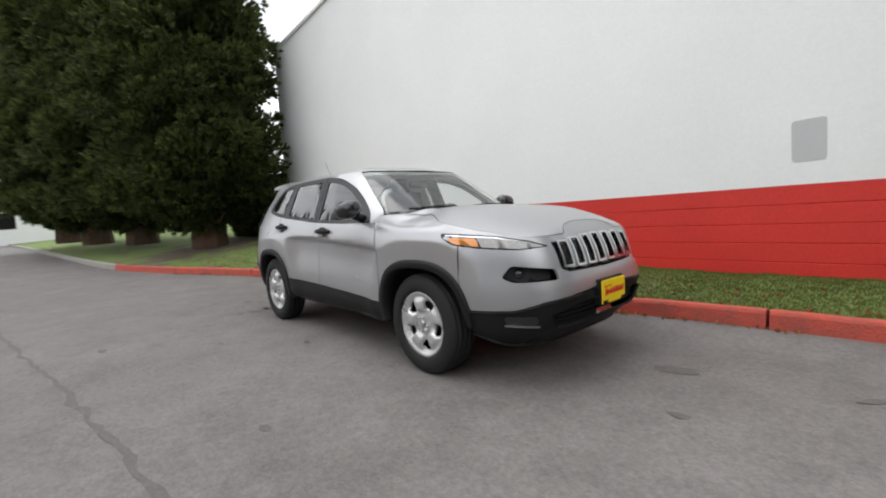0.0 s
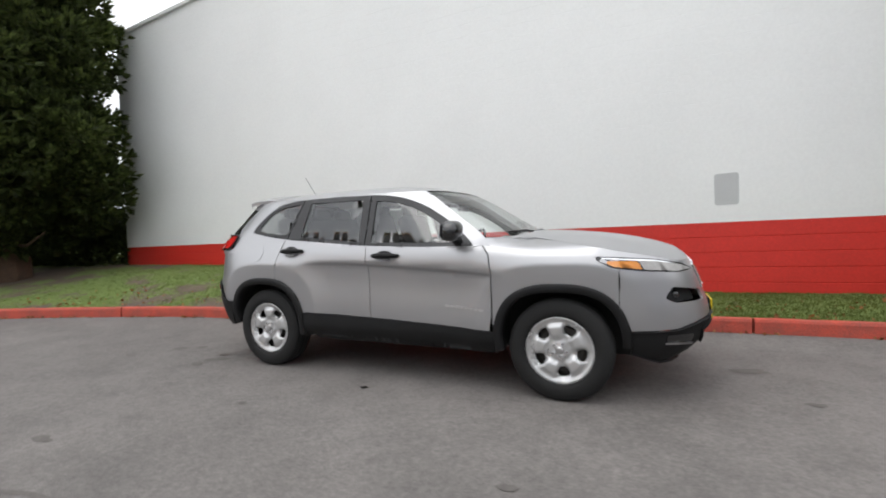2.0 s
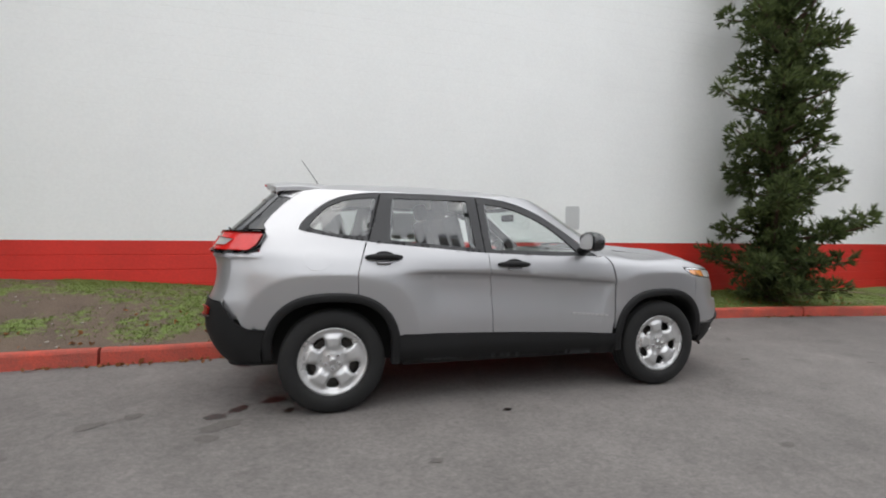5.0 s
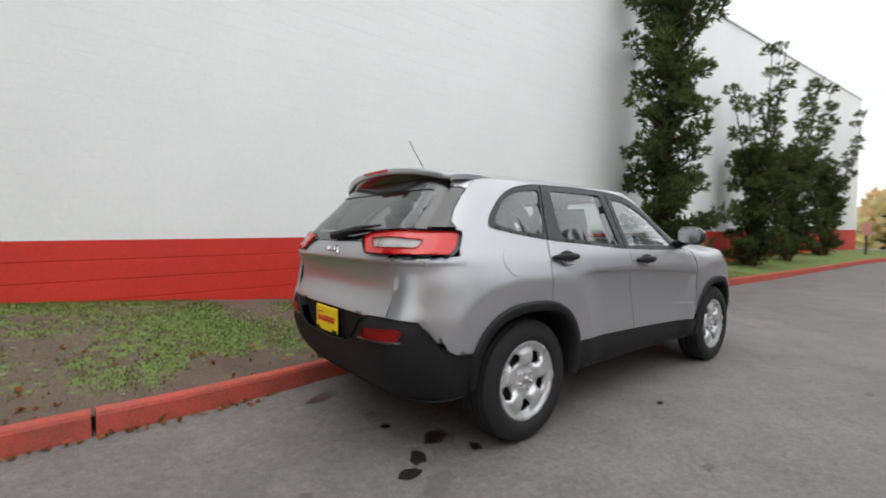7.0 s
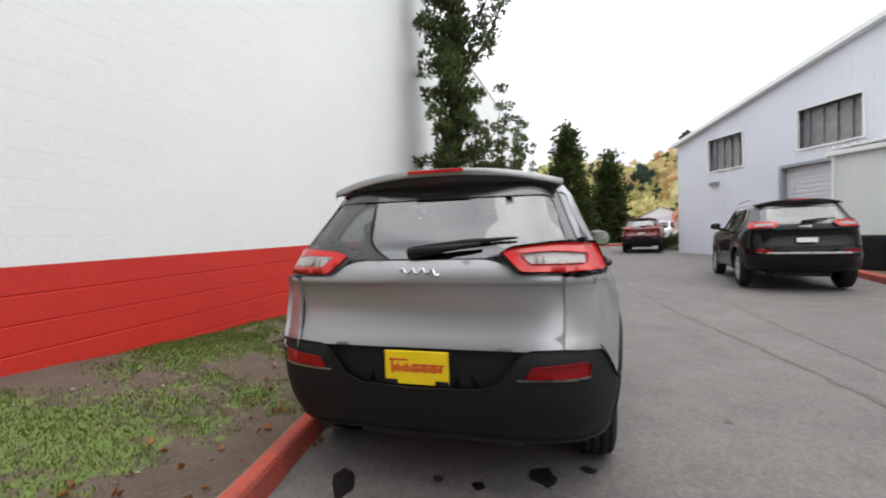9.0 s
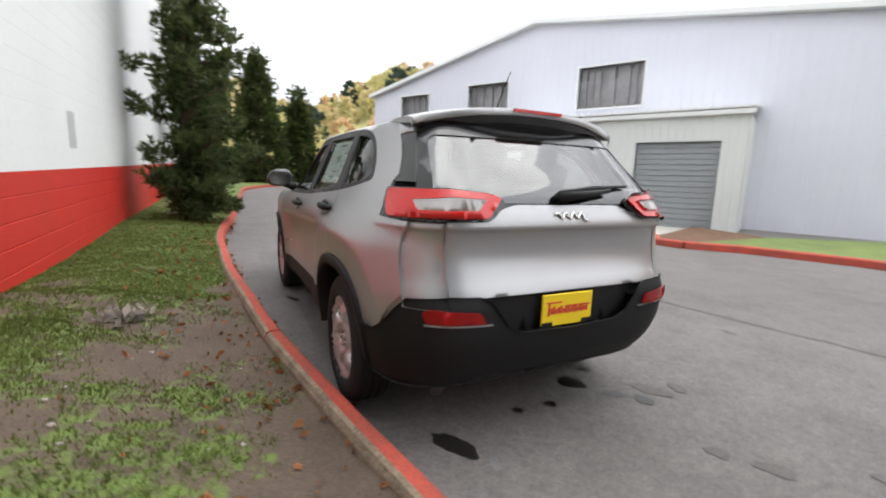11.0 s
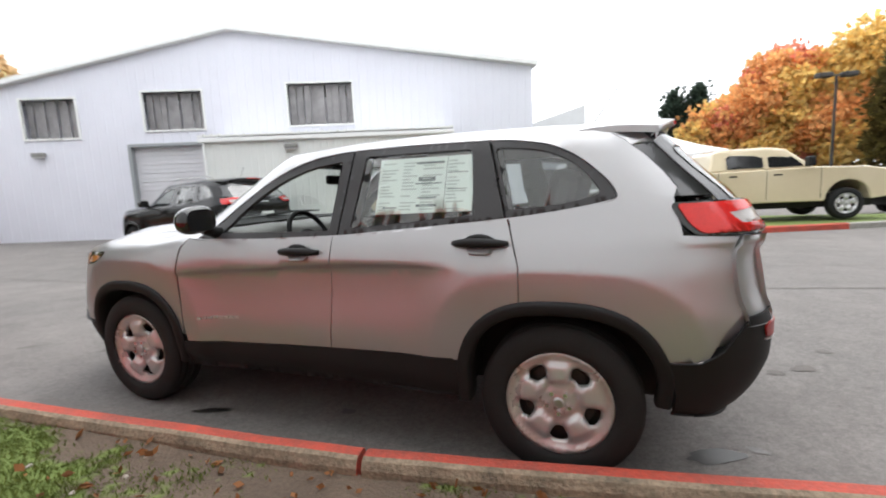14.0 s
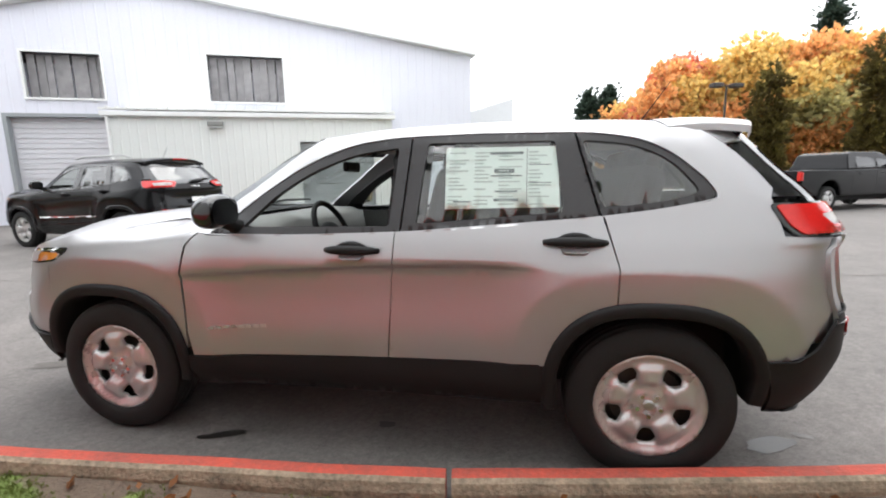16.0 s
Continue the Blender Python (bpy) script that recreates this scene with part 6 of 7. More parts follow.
def wall_tree(x, y, z, h, r, label, seed, limbs=26, big=(), trunk=0.13, top=0.6, lean=(0.0, 0.0)):
    """A wind-shaped juniper: short limbs that carry flat dense pads of foliage, with gaps of light between them."""
    rng = np.random.default_rng(seed)
    rnd = random.Random(seed)
    t = empty("juniper_tree", Matrix.Translation((x, y, z)), label, "tree", "junipers by the wall")
    bm = bmesh.new()

    def stem(zz):
        q = zz / h
        return Vector((0.07 * math.sin(9 * q + seed) + lean[0] * q, 0.05 * math.cos(7 * q) + lean[1] * q, zz))

    tube(bm, [stem(h * 0.97 * k / 10) for k in range(11)], [trunk * (1 - 0.9 * k / 10) for k in range(11)], 8)
    pads = []
    specs = []
    for k in range(limbs):
        f = 0.05 + 0.93 * (k + rnd.uniform(-0.3, 0.3)) / limbs
        ln = r * (1.0 - (1.0 - top) * f) * rnd.uniform(0.55, 1.12) * (1.0 if f < 0.86 else 0.75)
        specs.append((f * h, k * 2.4 + rnd.uniform(-0.5, 0.5), ln, rnd.uniform(0.0, 0.45)))
    for (z0, a, ln, up) in specs + list(big):
        o = stem(z0)
        path = [o + Vector((ln * q * math.cos(a), ln * q * math.sin(a), ln * up * q * (0.4 + 0.9 * q))) for q in (0, 0.2, 0.4, 0.6, 0.8, 1.0)]
        tube(bm, path, [0.032 * (1 - 0.8 * k / 5) * (1 + ln * 0.3) for k in range(6)], 5)
        m = max(3, int(3.4 * ln * math.hypot(1, up)))
        for k in range(m):
            q = 0.28 + 0.74 * (k + rnd.uniform(0, 0.6)) / m
            i0 = min(4, int(q * 5))
            c = path[i0].lerp(path[i0 + 1], min(1.1, q * 5 - i0))
            w = (0.26 - 0.10 * q) * rnd.uniform(0.75, 1.25)
            pads.append((c + Vector((rnd.gauss(0, 0.07), rnd.gauss(0, 0.07), rnd.gauss(0.03, 0.04))), w, w * rnd.uniform(0.5, 0.8), a))
    k = 0.08 * h
    while k < h * 1.0:
        w = 0.21 * (1.1 - 0.55 * k / h)
        pads.append((stem(k) + Vector((rnd.gauss(0, 0.09), rnd.gauss(0, 0.09), 0)), w, w * 1.2, rnd.uniform(0, 6.28)))
        k += 0.14
    part("trunk", bm, M_BARK, t)
    P, D = [], []
    for c, w, hh, a in pads:
        n = int(22 + 330 * w * w)
        d = rng.normal(0, 1, (n, 3))
        d /= np.linalg.norm(d, axis=1, keepdims=True)
        rad = rng.uniform(0.25, 1.0, n) ** 0.5
        P.append(np.array(c) + d * rad[:, None] * np.array((w, w, hh)) * rng.uniform(0.8, 1.35, (n, 1)))
        D.append(d * 0.8 + np.array((math.cos(a) * 0.35, math.sin(a) * 0.35, 0.55)))
    P, D = np.concatenate(P), np.concatenate(D)
    v, f = tufts(P, D, 0.15, 7, rng, spread=0.6, width=0.2)
    mesh_np("crown", v, f, M_JUNIPER, t)
    return t


wall_tree(6.35, 1.95, 0.27, 8.4, 1.3, "tall irregular green juniper growing close to the wall", 21, limbs=60, big=((4.8, -1.5, 1.7, 1.35), (5.4, -1.7, 1.2, 1.2), (0.5, -2.6, 1.3, 0.1), (0.6, -0.4, 1.3, 0.1), (0.55, 3.6, 1.2, 0.1), (1.1, -1.3, 1.25, 0.15), (0.2, -2.0, 1.05, 0.05), (0.25, -1.1, 1.0, 0.05), (0.22, -3.0, 1.0, 0.05), (0.25, 0.3, 1.0, 0.05)), trunk=0.15, top=0.5)
wall_tree(12.3, 2.0, 0.36, 3.6, 1.2, "shorter green juniper with upright arms by the wall", 23, limbs=30, big=((1.8, -2.7, 1.2, 2.7), (2.0, -2.3, 1.0, 3.3), (1.6, 0.6, 1.1, 2.6), (2.2, 2.4, 0.8, 3.2), (1.8, -0.9, 1.4, 1.9)))
wall_tree(15.6, 1.95, 0.42, 4.0, 1.15, "shorter green juniper with upright arms by the wall", 25, limbs=30, big=((2.0, -2.4, 1.2, 2.5), (2.2, 0.9, 1.0, 2.6), (2.4, -0.6, 1.4, 1.7), (2.6, -1.5, 1.0, 2.5)))
wall_tree(20.5, 2.0, 0.48, 4.0, 1.05, "shorter green juniper with upright arms by the wall", 27, limbs=26, big=((2.0, -2.0, 1.3, 2.2), (2.2, 1.2, 1.0, 2.4)))


def leafy(x, y, z, h, r, mats, label, seed, n=900, size=0.55, low=0.25, group=""):
    """A broad-leaved tree: forked trunk and a crown of leaf clumps with gaps."""
    rng = np.random.default_rng(seed)
    rnd = random.Random(seed)
    t = empty("autumn_tree", Matrix.Translation((x, y, z)), label, "tree", group)
    bm = bmesh.new()
    tube(bm, [(0, 0, 0), (0.05, 0.03, h * 0.3), (0.0, 0.1, h * 0.6), (0.05, 0, h * 0.9)], [0.028 * h, 0.022 * h, 0.012 * h, 0.004 * h], 8)
    centres = []
    for k in range(26):
        f = low + (0.97 - low) * k / 26
        a = k * 2.4 + rnd.uniform(-0.3, 0.3)
        wide = math.sin(math.pi * min(0.97, max(0.12, (f - low) / (1 - low) * 0.8 + 0.2))) ** 0.7
        rr = r * wide * rnd.uniform(0.5, 0.95)
        c = (rr * math.cos(a), rr * math.sin(a), h * f)
        centres.append((c, r * rnd.uniform(0.26, 0.42)))
        tube(bm, [(0, 0, max(h * 0.15, c[2] - rr * 0.9)), (c[0] * 0.5, c[1] * 0.5, c[2] - rr * 0.35), c], [0.010 * h, 0.006 * h, 0.002 * h], 5)
    part("trunk", bm, M_BARK, t)
    for mi, mm in enumerate(mats):
        pts, dirs = [], []
        for k, (c, cr) in enumerate(centres):
            if k % len(mats) != mi:
                continue
            p = rng.normal(0, 1, (int(n / 26 * len(mats)), 3))
            p /= np.linalg.norm(p, axis=1, keepdims=True)
            rad = cr * rng.uniform(0.2, 1.5, len(p))
            pts.append(np.array(c) + p * rad[:, None] * np.array((1, 1, 0.8)))
            dirs.append(p + np.array((0, 0, 0.2)))
        v, f = tufts(np.concatenate(pts), np.concatenate(dirs), size, 5, rng, spread=1.0, width=0.7)
        mesh_np("crown", v, f, mm, t)
    return t


AUT = "autumn trees behind the car lot"
leafy(-13.9, -39.5, 0, 10.0, 3.7, (M_ORANGE, M_REDLEAF, M_ORANGE, M_YELLOW), "broad maple with orange and red autumn leaves", 31, n=3600, size=0.40, group=AUT)
leafy(-10.2, -41.5, 0, 7.2, 3.2, (M_YELLOW, M_ORANGE), "yellow and orange autumn tree", 32, n=2600, size=0.40, group=AUT)
leafy(-18.8, -37.5, 0, 10.8, 3.8, (M_YELLOW, M_YELLOW, M_ORANGE), "broad maple with golden autumn leaves", 33, n=3600, size=0.40, group=AUT)
leafy(-23.0, -36.0, 0, 10.5, 4.0, (M_ORANGE, M_YELLOW, M_OLIVE), "broad maple with orange and green autumn leaves", 34, n=3600, size=0.40, group=AUT)
leafy(-27.0, -33.0, 0, 11.0, 4.0, (M_YELLOW, M_ORANGE), "broad maple with golden autumn leaves", 35, n=3000, size=0.42, group=AUT)
leafy(-31.0, -29.0, 0, 10.5, 4.0, (M_ORANGE, M_YELLOW), "broad maple with golden autumn leaves", 36, n=3000, size=0.42, group=AUT)
conifer(-6.9, -42, 0, 9.2, 2.6, M_FARCON, "bluish green fir beyond the car lot", 41, n=4500, size=0.42, power=0.95, lump=0.25, group="far firs")
conifer(-9.0, -43, 0, 9.8, 2.2, M_FARCON, "bluish green fir beyond the car lot", 42, n=4500, size=0.42, power=0.95, lump=0.25, group="far firs")
conifer(-26.5, -42, 0, 16, 2.8, M_FARCON, "tall fir standing behind the autumn maples", 43, n=6000, size=0.45, power=0.95, lump=0.25, group="far firs")
conifer(-31.0, -38, 0, 17, 3.0, M_FARCON, "tall fir standing behind the autumn maples", 44, n=6000, size=0.45, power=0.95, lump=0.25, group="far firs")
M_COLUMN = leaf_mat("browning_column_foliage", (0.14, 0.12, 0.03), 0.5, (0.06, 0.035, 0.015))
conifer(-17.0, -31.0, 0, 8.6, 0.95, M_COLUMN, "slim columnar tree turning brown and green", 45, n=2000, size=0.4, power=0.4, lump=0.2, low=0.03, trunk=0.12)
conifer(-21.5, -28.0, 0, 9.0, 1.1, M_COLUMN, "slim columnar tree turning brown and green", 46, n=2000, size=0.4, power=0.4, lump=0.2, low=0.03, trunk=0.12)

# hedge behind the sequoias and a low shrub by the metal building
def shrub(x, y, z, sx, sy, h, material, label, seed, n=900, size=0.22):
    rng = np.random.default_rng(seed)
    p = rng.normal(0, 1, (n, 3))
    p /= np.linalg.norm(p, axis=1, keepdims=True)
    p[:, 2] = np.abs(p[:, 2])
    lum = np.array([1 + 0.25 * noise.noise(tuple(q * 2.5 + seed)) for q in p])
    r = rng.uniform(0.5, 1, n) ** 0.4 * lum
    pts = p * r[:, None] * np.array((sx, sy, h))
    v, f = tufts(pts, p + np.array((0, 0, 0.3)), size, 6, rng)
    ob = mesh_np("shrub", v + np.array((0, 0, 0.02)), f, material)
    ob.matrix_world = Matrix.Translation((x, y, z))
    return tagged(ob, label, "shrub")


shrub(-12.6, 3.6, 0.5, 2.4, 1.3, 1.4, M_CONIFER, "dark low hedge at the foot of the sequoias", 51, n=1800, size=0.3)
shrub(21.6, -6.3, 0.4, 0.8, 0.6, 0.7, M_JUNIPER, "small round green shrub beside the metal building", 52, n=500, size=0.18)

# wooded hillside far ahead, too fine to count; distance haze painted into its colours
rng = np.random.default_rng(61)


def hill_z(x, y):
    return 0.4 + 25 * smooth01((x - 52) / 55) * smooth01((12 - y) / 14) * (0.75 + 0.25 * math.sin(y * 0.11)) + 1.2 * noise.noise((x * 0.06, y * 0.06, 0))


hx, hy = [48 + 4 * i for i in range(28)], [-95 + 4 * j for j in range(30)]
vs = [(x, y, hill_z(x, y)) for x in hx for y in hy]
fs = [(i * 30 + j, (i + 1) * 30 + j, (i + 1) * 30 + j + 1, i * 30 + j + 1) for i in range(27) for j in range(29)]
# scrub colour lightened to stand in for haze
M_HILL = mat("autumn_scrub", (0.44, 0.38, 0.18), 0.95, var=0.4, scale=0.2, fine=1.5, tint=(0.26, 0.26, 0.11))
hill = pydata("backdrop_hill", vs, fs, M_HILL, smooth=True)
tagged(hill, "hillside covered with yellowing autumn scrub", "hill", kind="structure")
# paler copies of the yellow and orange leaves, with haze put into the colour
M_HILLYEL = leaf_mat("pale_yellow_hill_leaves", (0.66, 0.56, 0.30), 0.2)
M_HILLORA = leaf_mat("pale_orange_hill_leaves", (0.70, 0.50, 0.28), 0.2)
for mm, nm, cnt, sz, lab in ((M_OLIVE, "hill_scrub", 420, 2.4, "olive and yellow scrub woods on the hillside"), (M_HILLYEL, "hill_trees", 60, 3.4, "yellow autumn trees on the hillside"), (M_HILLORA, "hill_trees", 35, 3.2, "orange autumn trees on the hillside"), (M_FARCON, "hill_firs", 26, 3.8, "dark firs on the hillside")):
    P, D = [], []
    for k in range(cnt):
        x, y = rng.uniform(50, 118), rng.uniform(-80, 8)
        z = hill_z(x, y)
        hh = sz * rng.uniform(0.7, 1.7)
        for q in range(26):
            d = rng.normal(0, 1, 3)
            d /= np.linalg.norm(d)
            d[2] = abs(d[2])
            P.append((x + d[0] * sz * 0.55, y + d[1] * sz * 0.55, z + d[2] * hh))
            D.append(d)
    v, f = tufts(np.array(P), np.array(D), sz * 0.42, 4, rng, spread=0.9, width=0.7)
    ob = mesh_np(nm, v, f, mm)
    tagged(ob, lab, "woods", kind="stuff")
leafy(40.5, -12.3, 0.4, 4.6, 1.7, (M_REDLEAF,), "small tree with bright red autumn leaves", 37, n=500, size=0.4)

# turf and fallen leaves
rnd = random.Random(71)
P, D, S = [], [], []
while len(P) < 85000:
    x = rnd.uniform(-9.0, 10.0)
    if rnd.random() > math.exp(-abs(x + 0.5) / 4.5):
        continue
    k = kerb_y(x) + KERB_W
    y = rnd.uniform(k, WALL_Y - 0.02)
    if grass_cover(x, y) + rnd.gauss(0, 0.12) > 0.5:
        P.append((x, y, lawn_z(x, y)))
        D.append((rnd.gauss(0, 0.35), rnd.gauss(0, 0.35), 1.0))
        S.append(rnd.uniform(0.012, 0.032))
v, f = tufts(np.array(P), np.array(D), np.array(S), 3, np.random.default_rng(72), spread=0.45, width=0.16)
tagged(mesh_np("grass", v, f, M_GRASS), "short green grass in patches on the lawn strip", "grass", kind="stuff")
P, D, S = [], [], []
for k in range(900):
    x = rnd.uniform(-8, 8)
    if rnd.random() < 0.55:
        y, gut = kerb_y(x) - abs(rnd.gauss(0.0, 0.035)) - 0.01, True
        if noise.noise((x * 1.3, 4, 0)) < -0.05:
            continue
        z = road_z(x) + 0.012
    else:
        y = kerb_y(x) + KERB_W + abs(rnd.gauss(0.1, 0.5))
        if y > WALL_Y - 0.05:
            continue
        z = lawn_z(x, y) + 0.015
    P.append((x, y, z))
    D.append((rnd.gauss(0, 1), rnd.gauss(0, 1), 0.25))
    S.append(rnd.uniform(0.025, 0.06))
v, f = tufts(np.array(P), np.array(D), np.array(S), 2, np.random.default_rng(73), spread=0.4, width=0.7)
tagged(mesh_np("leaf_litter", v, f, M_BROWNLEAF), "dry brown leaves in the gutter and on the soil", "fallen leaves", kind="stuff")
M_PALELEAF = leaf_mat("pale_dry_leaves", (0.42, 0.38, 0.33), 0.4)
rng = np.random.default_rng(74)
p = rng.normal(0, 1, (70, 3)) * np.array((0.10, 0.08, 0.02)) + np.array((0, 0, 0.035))
v, f = tufts(p, rng.normal(0, 1, (70, 3)) + np.array((0, 0, 0.4)), 0.08, 2, rng, spread=0.6, width=0.6)
clump = mesh_np("leaf_clump", v, f, M_PALELEAF)
clump.matrix_world = Matrix.Translation((-0.15, 2.12, lawn_z(-0.15, 2.12)))
tagged(clump, "pale heap of dried leaves lying on the lawn", "leaf heap", kind="stuff")
bm = bmesh.new()
for k in range(60):
    x = rnd.uniform(-6, 1)
    y = kerb_y(x) + KERB_W + rnd.uniform(0.1, 1.5)
    s = rnd.uniform(0.006, 0.016)
    r_ = bmesh.ops.create_icosphere(bm, subdivisions=1, radius=s, matrix=Matrix.Translation((x, y, lawn_z(x, y) + s * 0.2)) @ Matrix.Rotation(rnd.uniform(0, 6), 4, "Z") @ Matrix.Diagonal((1.5, 1, 0.6, 1)))
tagged(link_mesh("pebbles", bm, mat("pale_pebbles", (0.33, 0.30, 0.26), 0.9, var=0.3)), "pale pebbles scattered on the bare soil", "pebbles", kind="stuff")

# ---------------------------------------------------------------- road marks: oil spots and cracks
M_OIL = mat("oil_stained_asphalt", (0.020, 0.018, 0.016), 0.35, var=0.5, scale=20)
M_OILF = mat("faint_oil_stain", (0.112, 0.102, 0.094), 0.9, var=0.3, scale=20)
# wet spot: its bright sheen is put into a pale base colour
M_WET = mat("pale_chalky_stain", (0.19, 0.185, 0.18), 0.8, var=0.3, scale=20)


def spot(x, y, sx, sy, turn, material, seed, label="dark oil spot on the asphalt"):
    bm = bmesh.new()
    ring = []
    for k in range(28):
        a = 2 * math.pi * k / 28
        q = 1 + 0.45 * noise.noise((math.cos(a) * 1.6 + seed, math.sin(a) * 1.6, seed * 0.7)) + 0.15 * noise.noise((math.cos(a) * 5 + seed, math.sin(a) * 5, 3))
        px, py = sx * q * math.cos(a), sy * q * math.sin(a)
        c, s = math.cos(radians(turn)), math.sin(radians(turn))
        gx_, gy_ = x + px * c - py * s, y + px * s + py * c
        ring.append(bm.verts.new((gx_, gy_, road_z(gx_, gy_) + 0.004)))
    bm.faces.new(ring)
    tagged(link_mesh("oil_stain", bm, material), label, "stain", "stains on the asphalt")


for i, sp in enumerate([(-1.75, -0.51, 0.10, 0.06, 20, M_OIL), (-1.98, -0.65, 0.07, 0.045, 60, M_OIL), (-2.10, -0.76, 0.06, 0.04, 10, M_OIL), (-2.05, -0.92, 0.12, 0.07, 30, M_OILF), (-1.64, -0.75, 0.05, 0.03, 80, M_OIL), (-2.05, 0.50, 0.16, 0.055, 25, M_OIL), (-1.92, -0.2, 0.04, 0.03, 0, M_OIL), (-1.9, 0.02, 0.035, 0.03, 0, M_OIL),
                          (-2.62, -0.65, 0.06, 0.04, 30, M_OILF), (-2.09, -1.1, 0.07, 0.05, 0, M_OILF), (-2.82, -0.76, 0.08, 0.05, 20, M_OILF), (-0.82, -1.67, 0.04, 0.025, 0, M_OILF), (-0.14, -1.09, 0.035, 0.02, 10, M_OIL), (-3.07, -1.15, 0.05, 0.03, 0, M_OILF), (2.64, 0.24, 0.14, 0.07, 20, M_OILF), (3.6, 0.42, 0.1, 0.03, 40, M_OILF),
                          (1.3, -2.0, 0.05, 0.03, 0, M_OILF), (-1.56, -2.54, 0.08, 0.04, 0, M_OILF), (0.78, 0.86, 0.12, 0.03, 20, M_OIL), (-0.07, 0.62, 0.05, 0.03, 0, M_OIL), (-2.25, 0.40, 0.055, 0.018, -20, M_WET), (2.9, -0.4, 0.06, 0.03, 0, M_OILF), (4.1, -0.8, 0.05, 0.03, 0, M_OILF)]):
    spot(*sp, seed=i * 3.1, label="pale chalky spill on the asphalt" if sp[5] is M_WET else "dark oil spot on the asphalt")


def crack(pts, w, seed):
    bm = bmesh.new()
    prev = None
    P_ = dense([(a, b) for a, b in pts], 0.06, closed=False)
    for i, p in enumerate(P_):
        j = 0.035 * noise.noise((p.x * 4, p.y * 4, seed))
        ww = w * (0.5 + abs(noise.noise((p.x * 7, p.y * 7, seed + 3))) * 1.6)
        q_ = [bm.verts.new((p.x, p.y + j + d, road_z(p.x, p.y) + 0.004)) for d in (-ww / 2, ww / 2)]
        if prev:
            bm.faces.new((prev[0], q_[0], q_[1], prev[1]))
        prev = q_
    tagged(link_mesh("road_crack", bm, M_OILF), "dark ragged crack running along the asphalt", "crack", "cracks in the road")


crack([(-9, -4.2), (-3.44, -3.36), (-0.72, -2.88), (0.91, -2.64), (1.6, -2.53), (2.9, -2.3), (6.1, -2.0), (11, -1.7)], 0.045, 1)
crack([(0.0, -3.3), (2.5, -3.25), (6, -3.3), (12, -3.6)], 0.02, 5)
crack([(-12, -6.0), (-7, -5.2), (-2, -4.8)], 0.02, 9)
# ---------------------------------------------------------------- other parked vehicles
def clone_suv(m, label, paint, trim, scale, plain=True):
    """Another SUV of the same body form, in other colours and size."""
    root = empty("parked_suv", m @ Matrix.Diagonal((*scale, 1)), label, "car", "other parked cars")
    swap = {M_PAINT: paint, M_BLACK: trim, M_PILLAR: M_GLOSSBLK, M_GLASS: M_BACKGL, M_GLASS_DK: M_BACKGL}
    made = {suv: root}
    for o in suv.children_recursive:
        if o.parent not in made or o.name.split(".")[0] in ("dealer_plate", "window_sticker", "plate_bracket", "fuel_flap", "wheel_nut", "door_badge"):
            continue
        me = o.data
        if any(k in swap for k in me.materials):
            key = me.name + paint.name
            if key in CLONES:
                me = CLONES[key]
            else:
                me = me.copy()
                for i, k in enumerate(me.materials):
                    me.materials[i] = swap.get(k, k)
                CLONES[key] = me
        n = new(o.name.split(".")[0], me)
        n.parent = made[o.parent]
        n.matrix_basis = o.matrix_basis.copy()
        n.visible_shadow = o.visible_shadow
        made[o] = n
    # plain plate
    pl = part("plate", box_bm(-2.225, -2.215, -0.15, 0.15, 0.86, 0.94), M_TRIM_W, root, "pale number plate")
    return root


CLONES = {}
M_BLACKPAINT = mat("black_car_paint", (0.006, 0.006, 0.007), 0.18, var=0.1, coat=0.0, spec=0.28)
M_REDPAINT = mat("dark_red_car_paint", (0.16, 0.012, 0.016), 0.25, metal=0.3, var=0.1, coat=1.0)
M_WHITEPAINT = mat("white_car_paint", (0.75, 0.76, 0.77), 0.3, var=0.05, coat=1.0)
M_GREYPAINT = mat("grey_car_paint", (0.14, 0.14, 0.145), 0.3, metal=0.4, var=0.1, coat=1.0)
M_BEIGE = mat("beige_truck_paint", (0.62, 0.53, 0.36), 0.35, var=0.05, coat=0.8)
black_suv = clone_suv(pose(7.75, -5.25, road_z(7.7, 0) + 0.005, 0, 0, -8), "black SUV with chrome trim parked across the road", M_BLACKPAINT, M_BLACKPAINT, (1.045, 1.04, 1.06))
bm = bmesh.new()
box(bm, -2.27, -2.255, -0.6, 0.6, 0.66, 0.69, bevel=0.004)
part("chrome_strip", bm, M_CHROME, black_suv, "chrome bumper strip")
for sgn in (1, -1):
    part("chrome_strip", panel_bm([(0.75, 0.60), (-0.8, 0.63), (-0.8, 0.655), (0.75, 0.625)], side_map(sgn, 0.012), 0.1, flange=0.01, flip=sgn > 0), M_CHROME, black_suv, "chrome door strip")
    bm = bmesh.new()
    tube(bm, [(0.0, sgn * 0.60, 1.66), (-0.2, sgn * 0.60, 1.70), (-1.2, sgn * 0.60, 1.70), (-1.4, sgn * 0.60, 1.65)], 0.014, 6)
    part("roof_rail", bm, M_SATIN, black_suv, "silver roof rail")
clone_suv(pose(20.4, -4.55, road_z(20.4, 0) + 0.005, 0, 0, -12), "dark red SUV parked further up the road", M_REDPAINT, M_BLACK, (1.0, 1.0, 1.0))
clone_suv(pose(29.5, -7.0, road_z(26.5, 0), 0, 0, 160), "white SUV parked far up the road", M_WHITEPAINT, M_BLACK, (1.0, 1.0, 1.0))
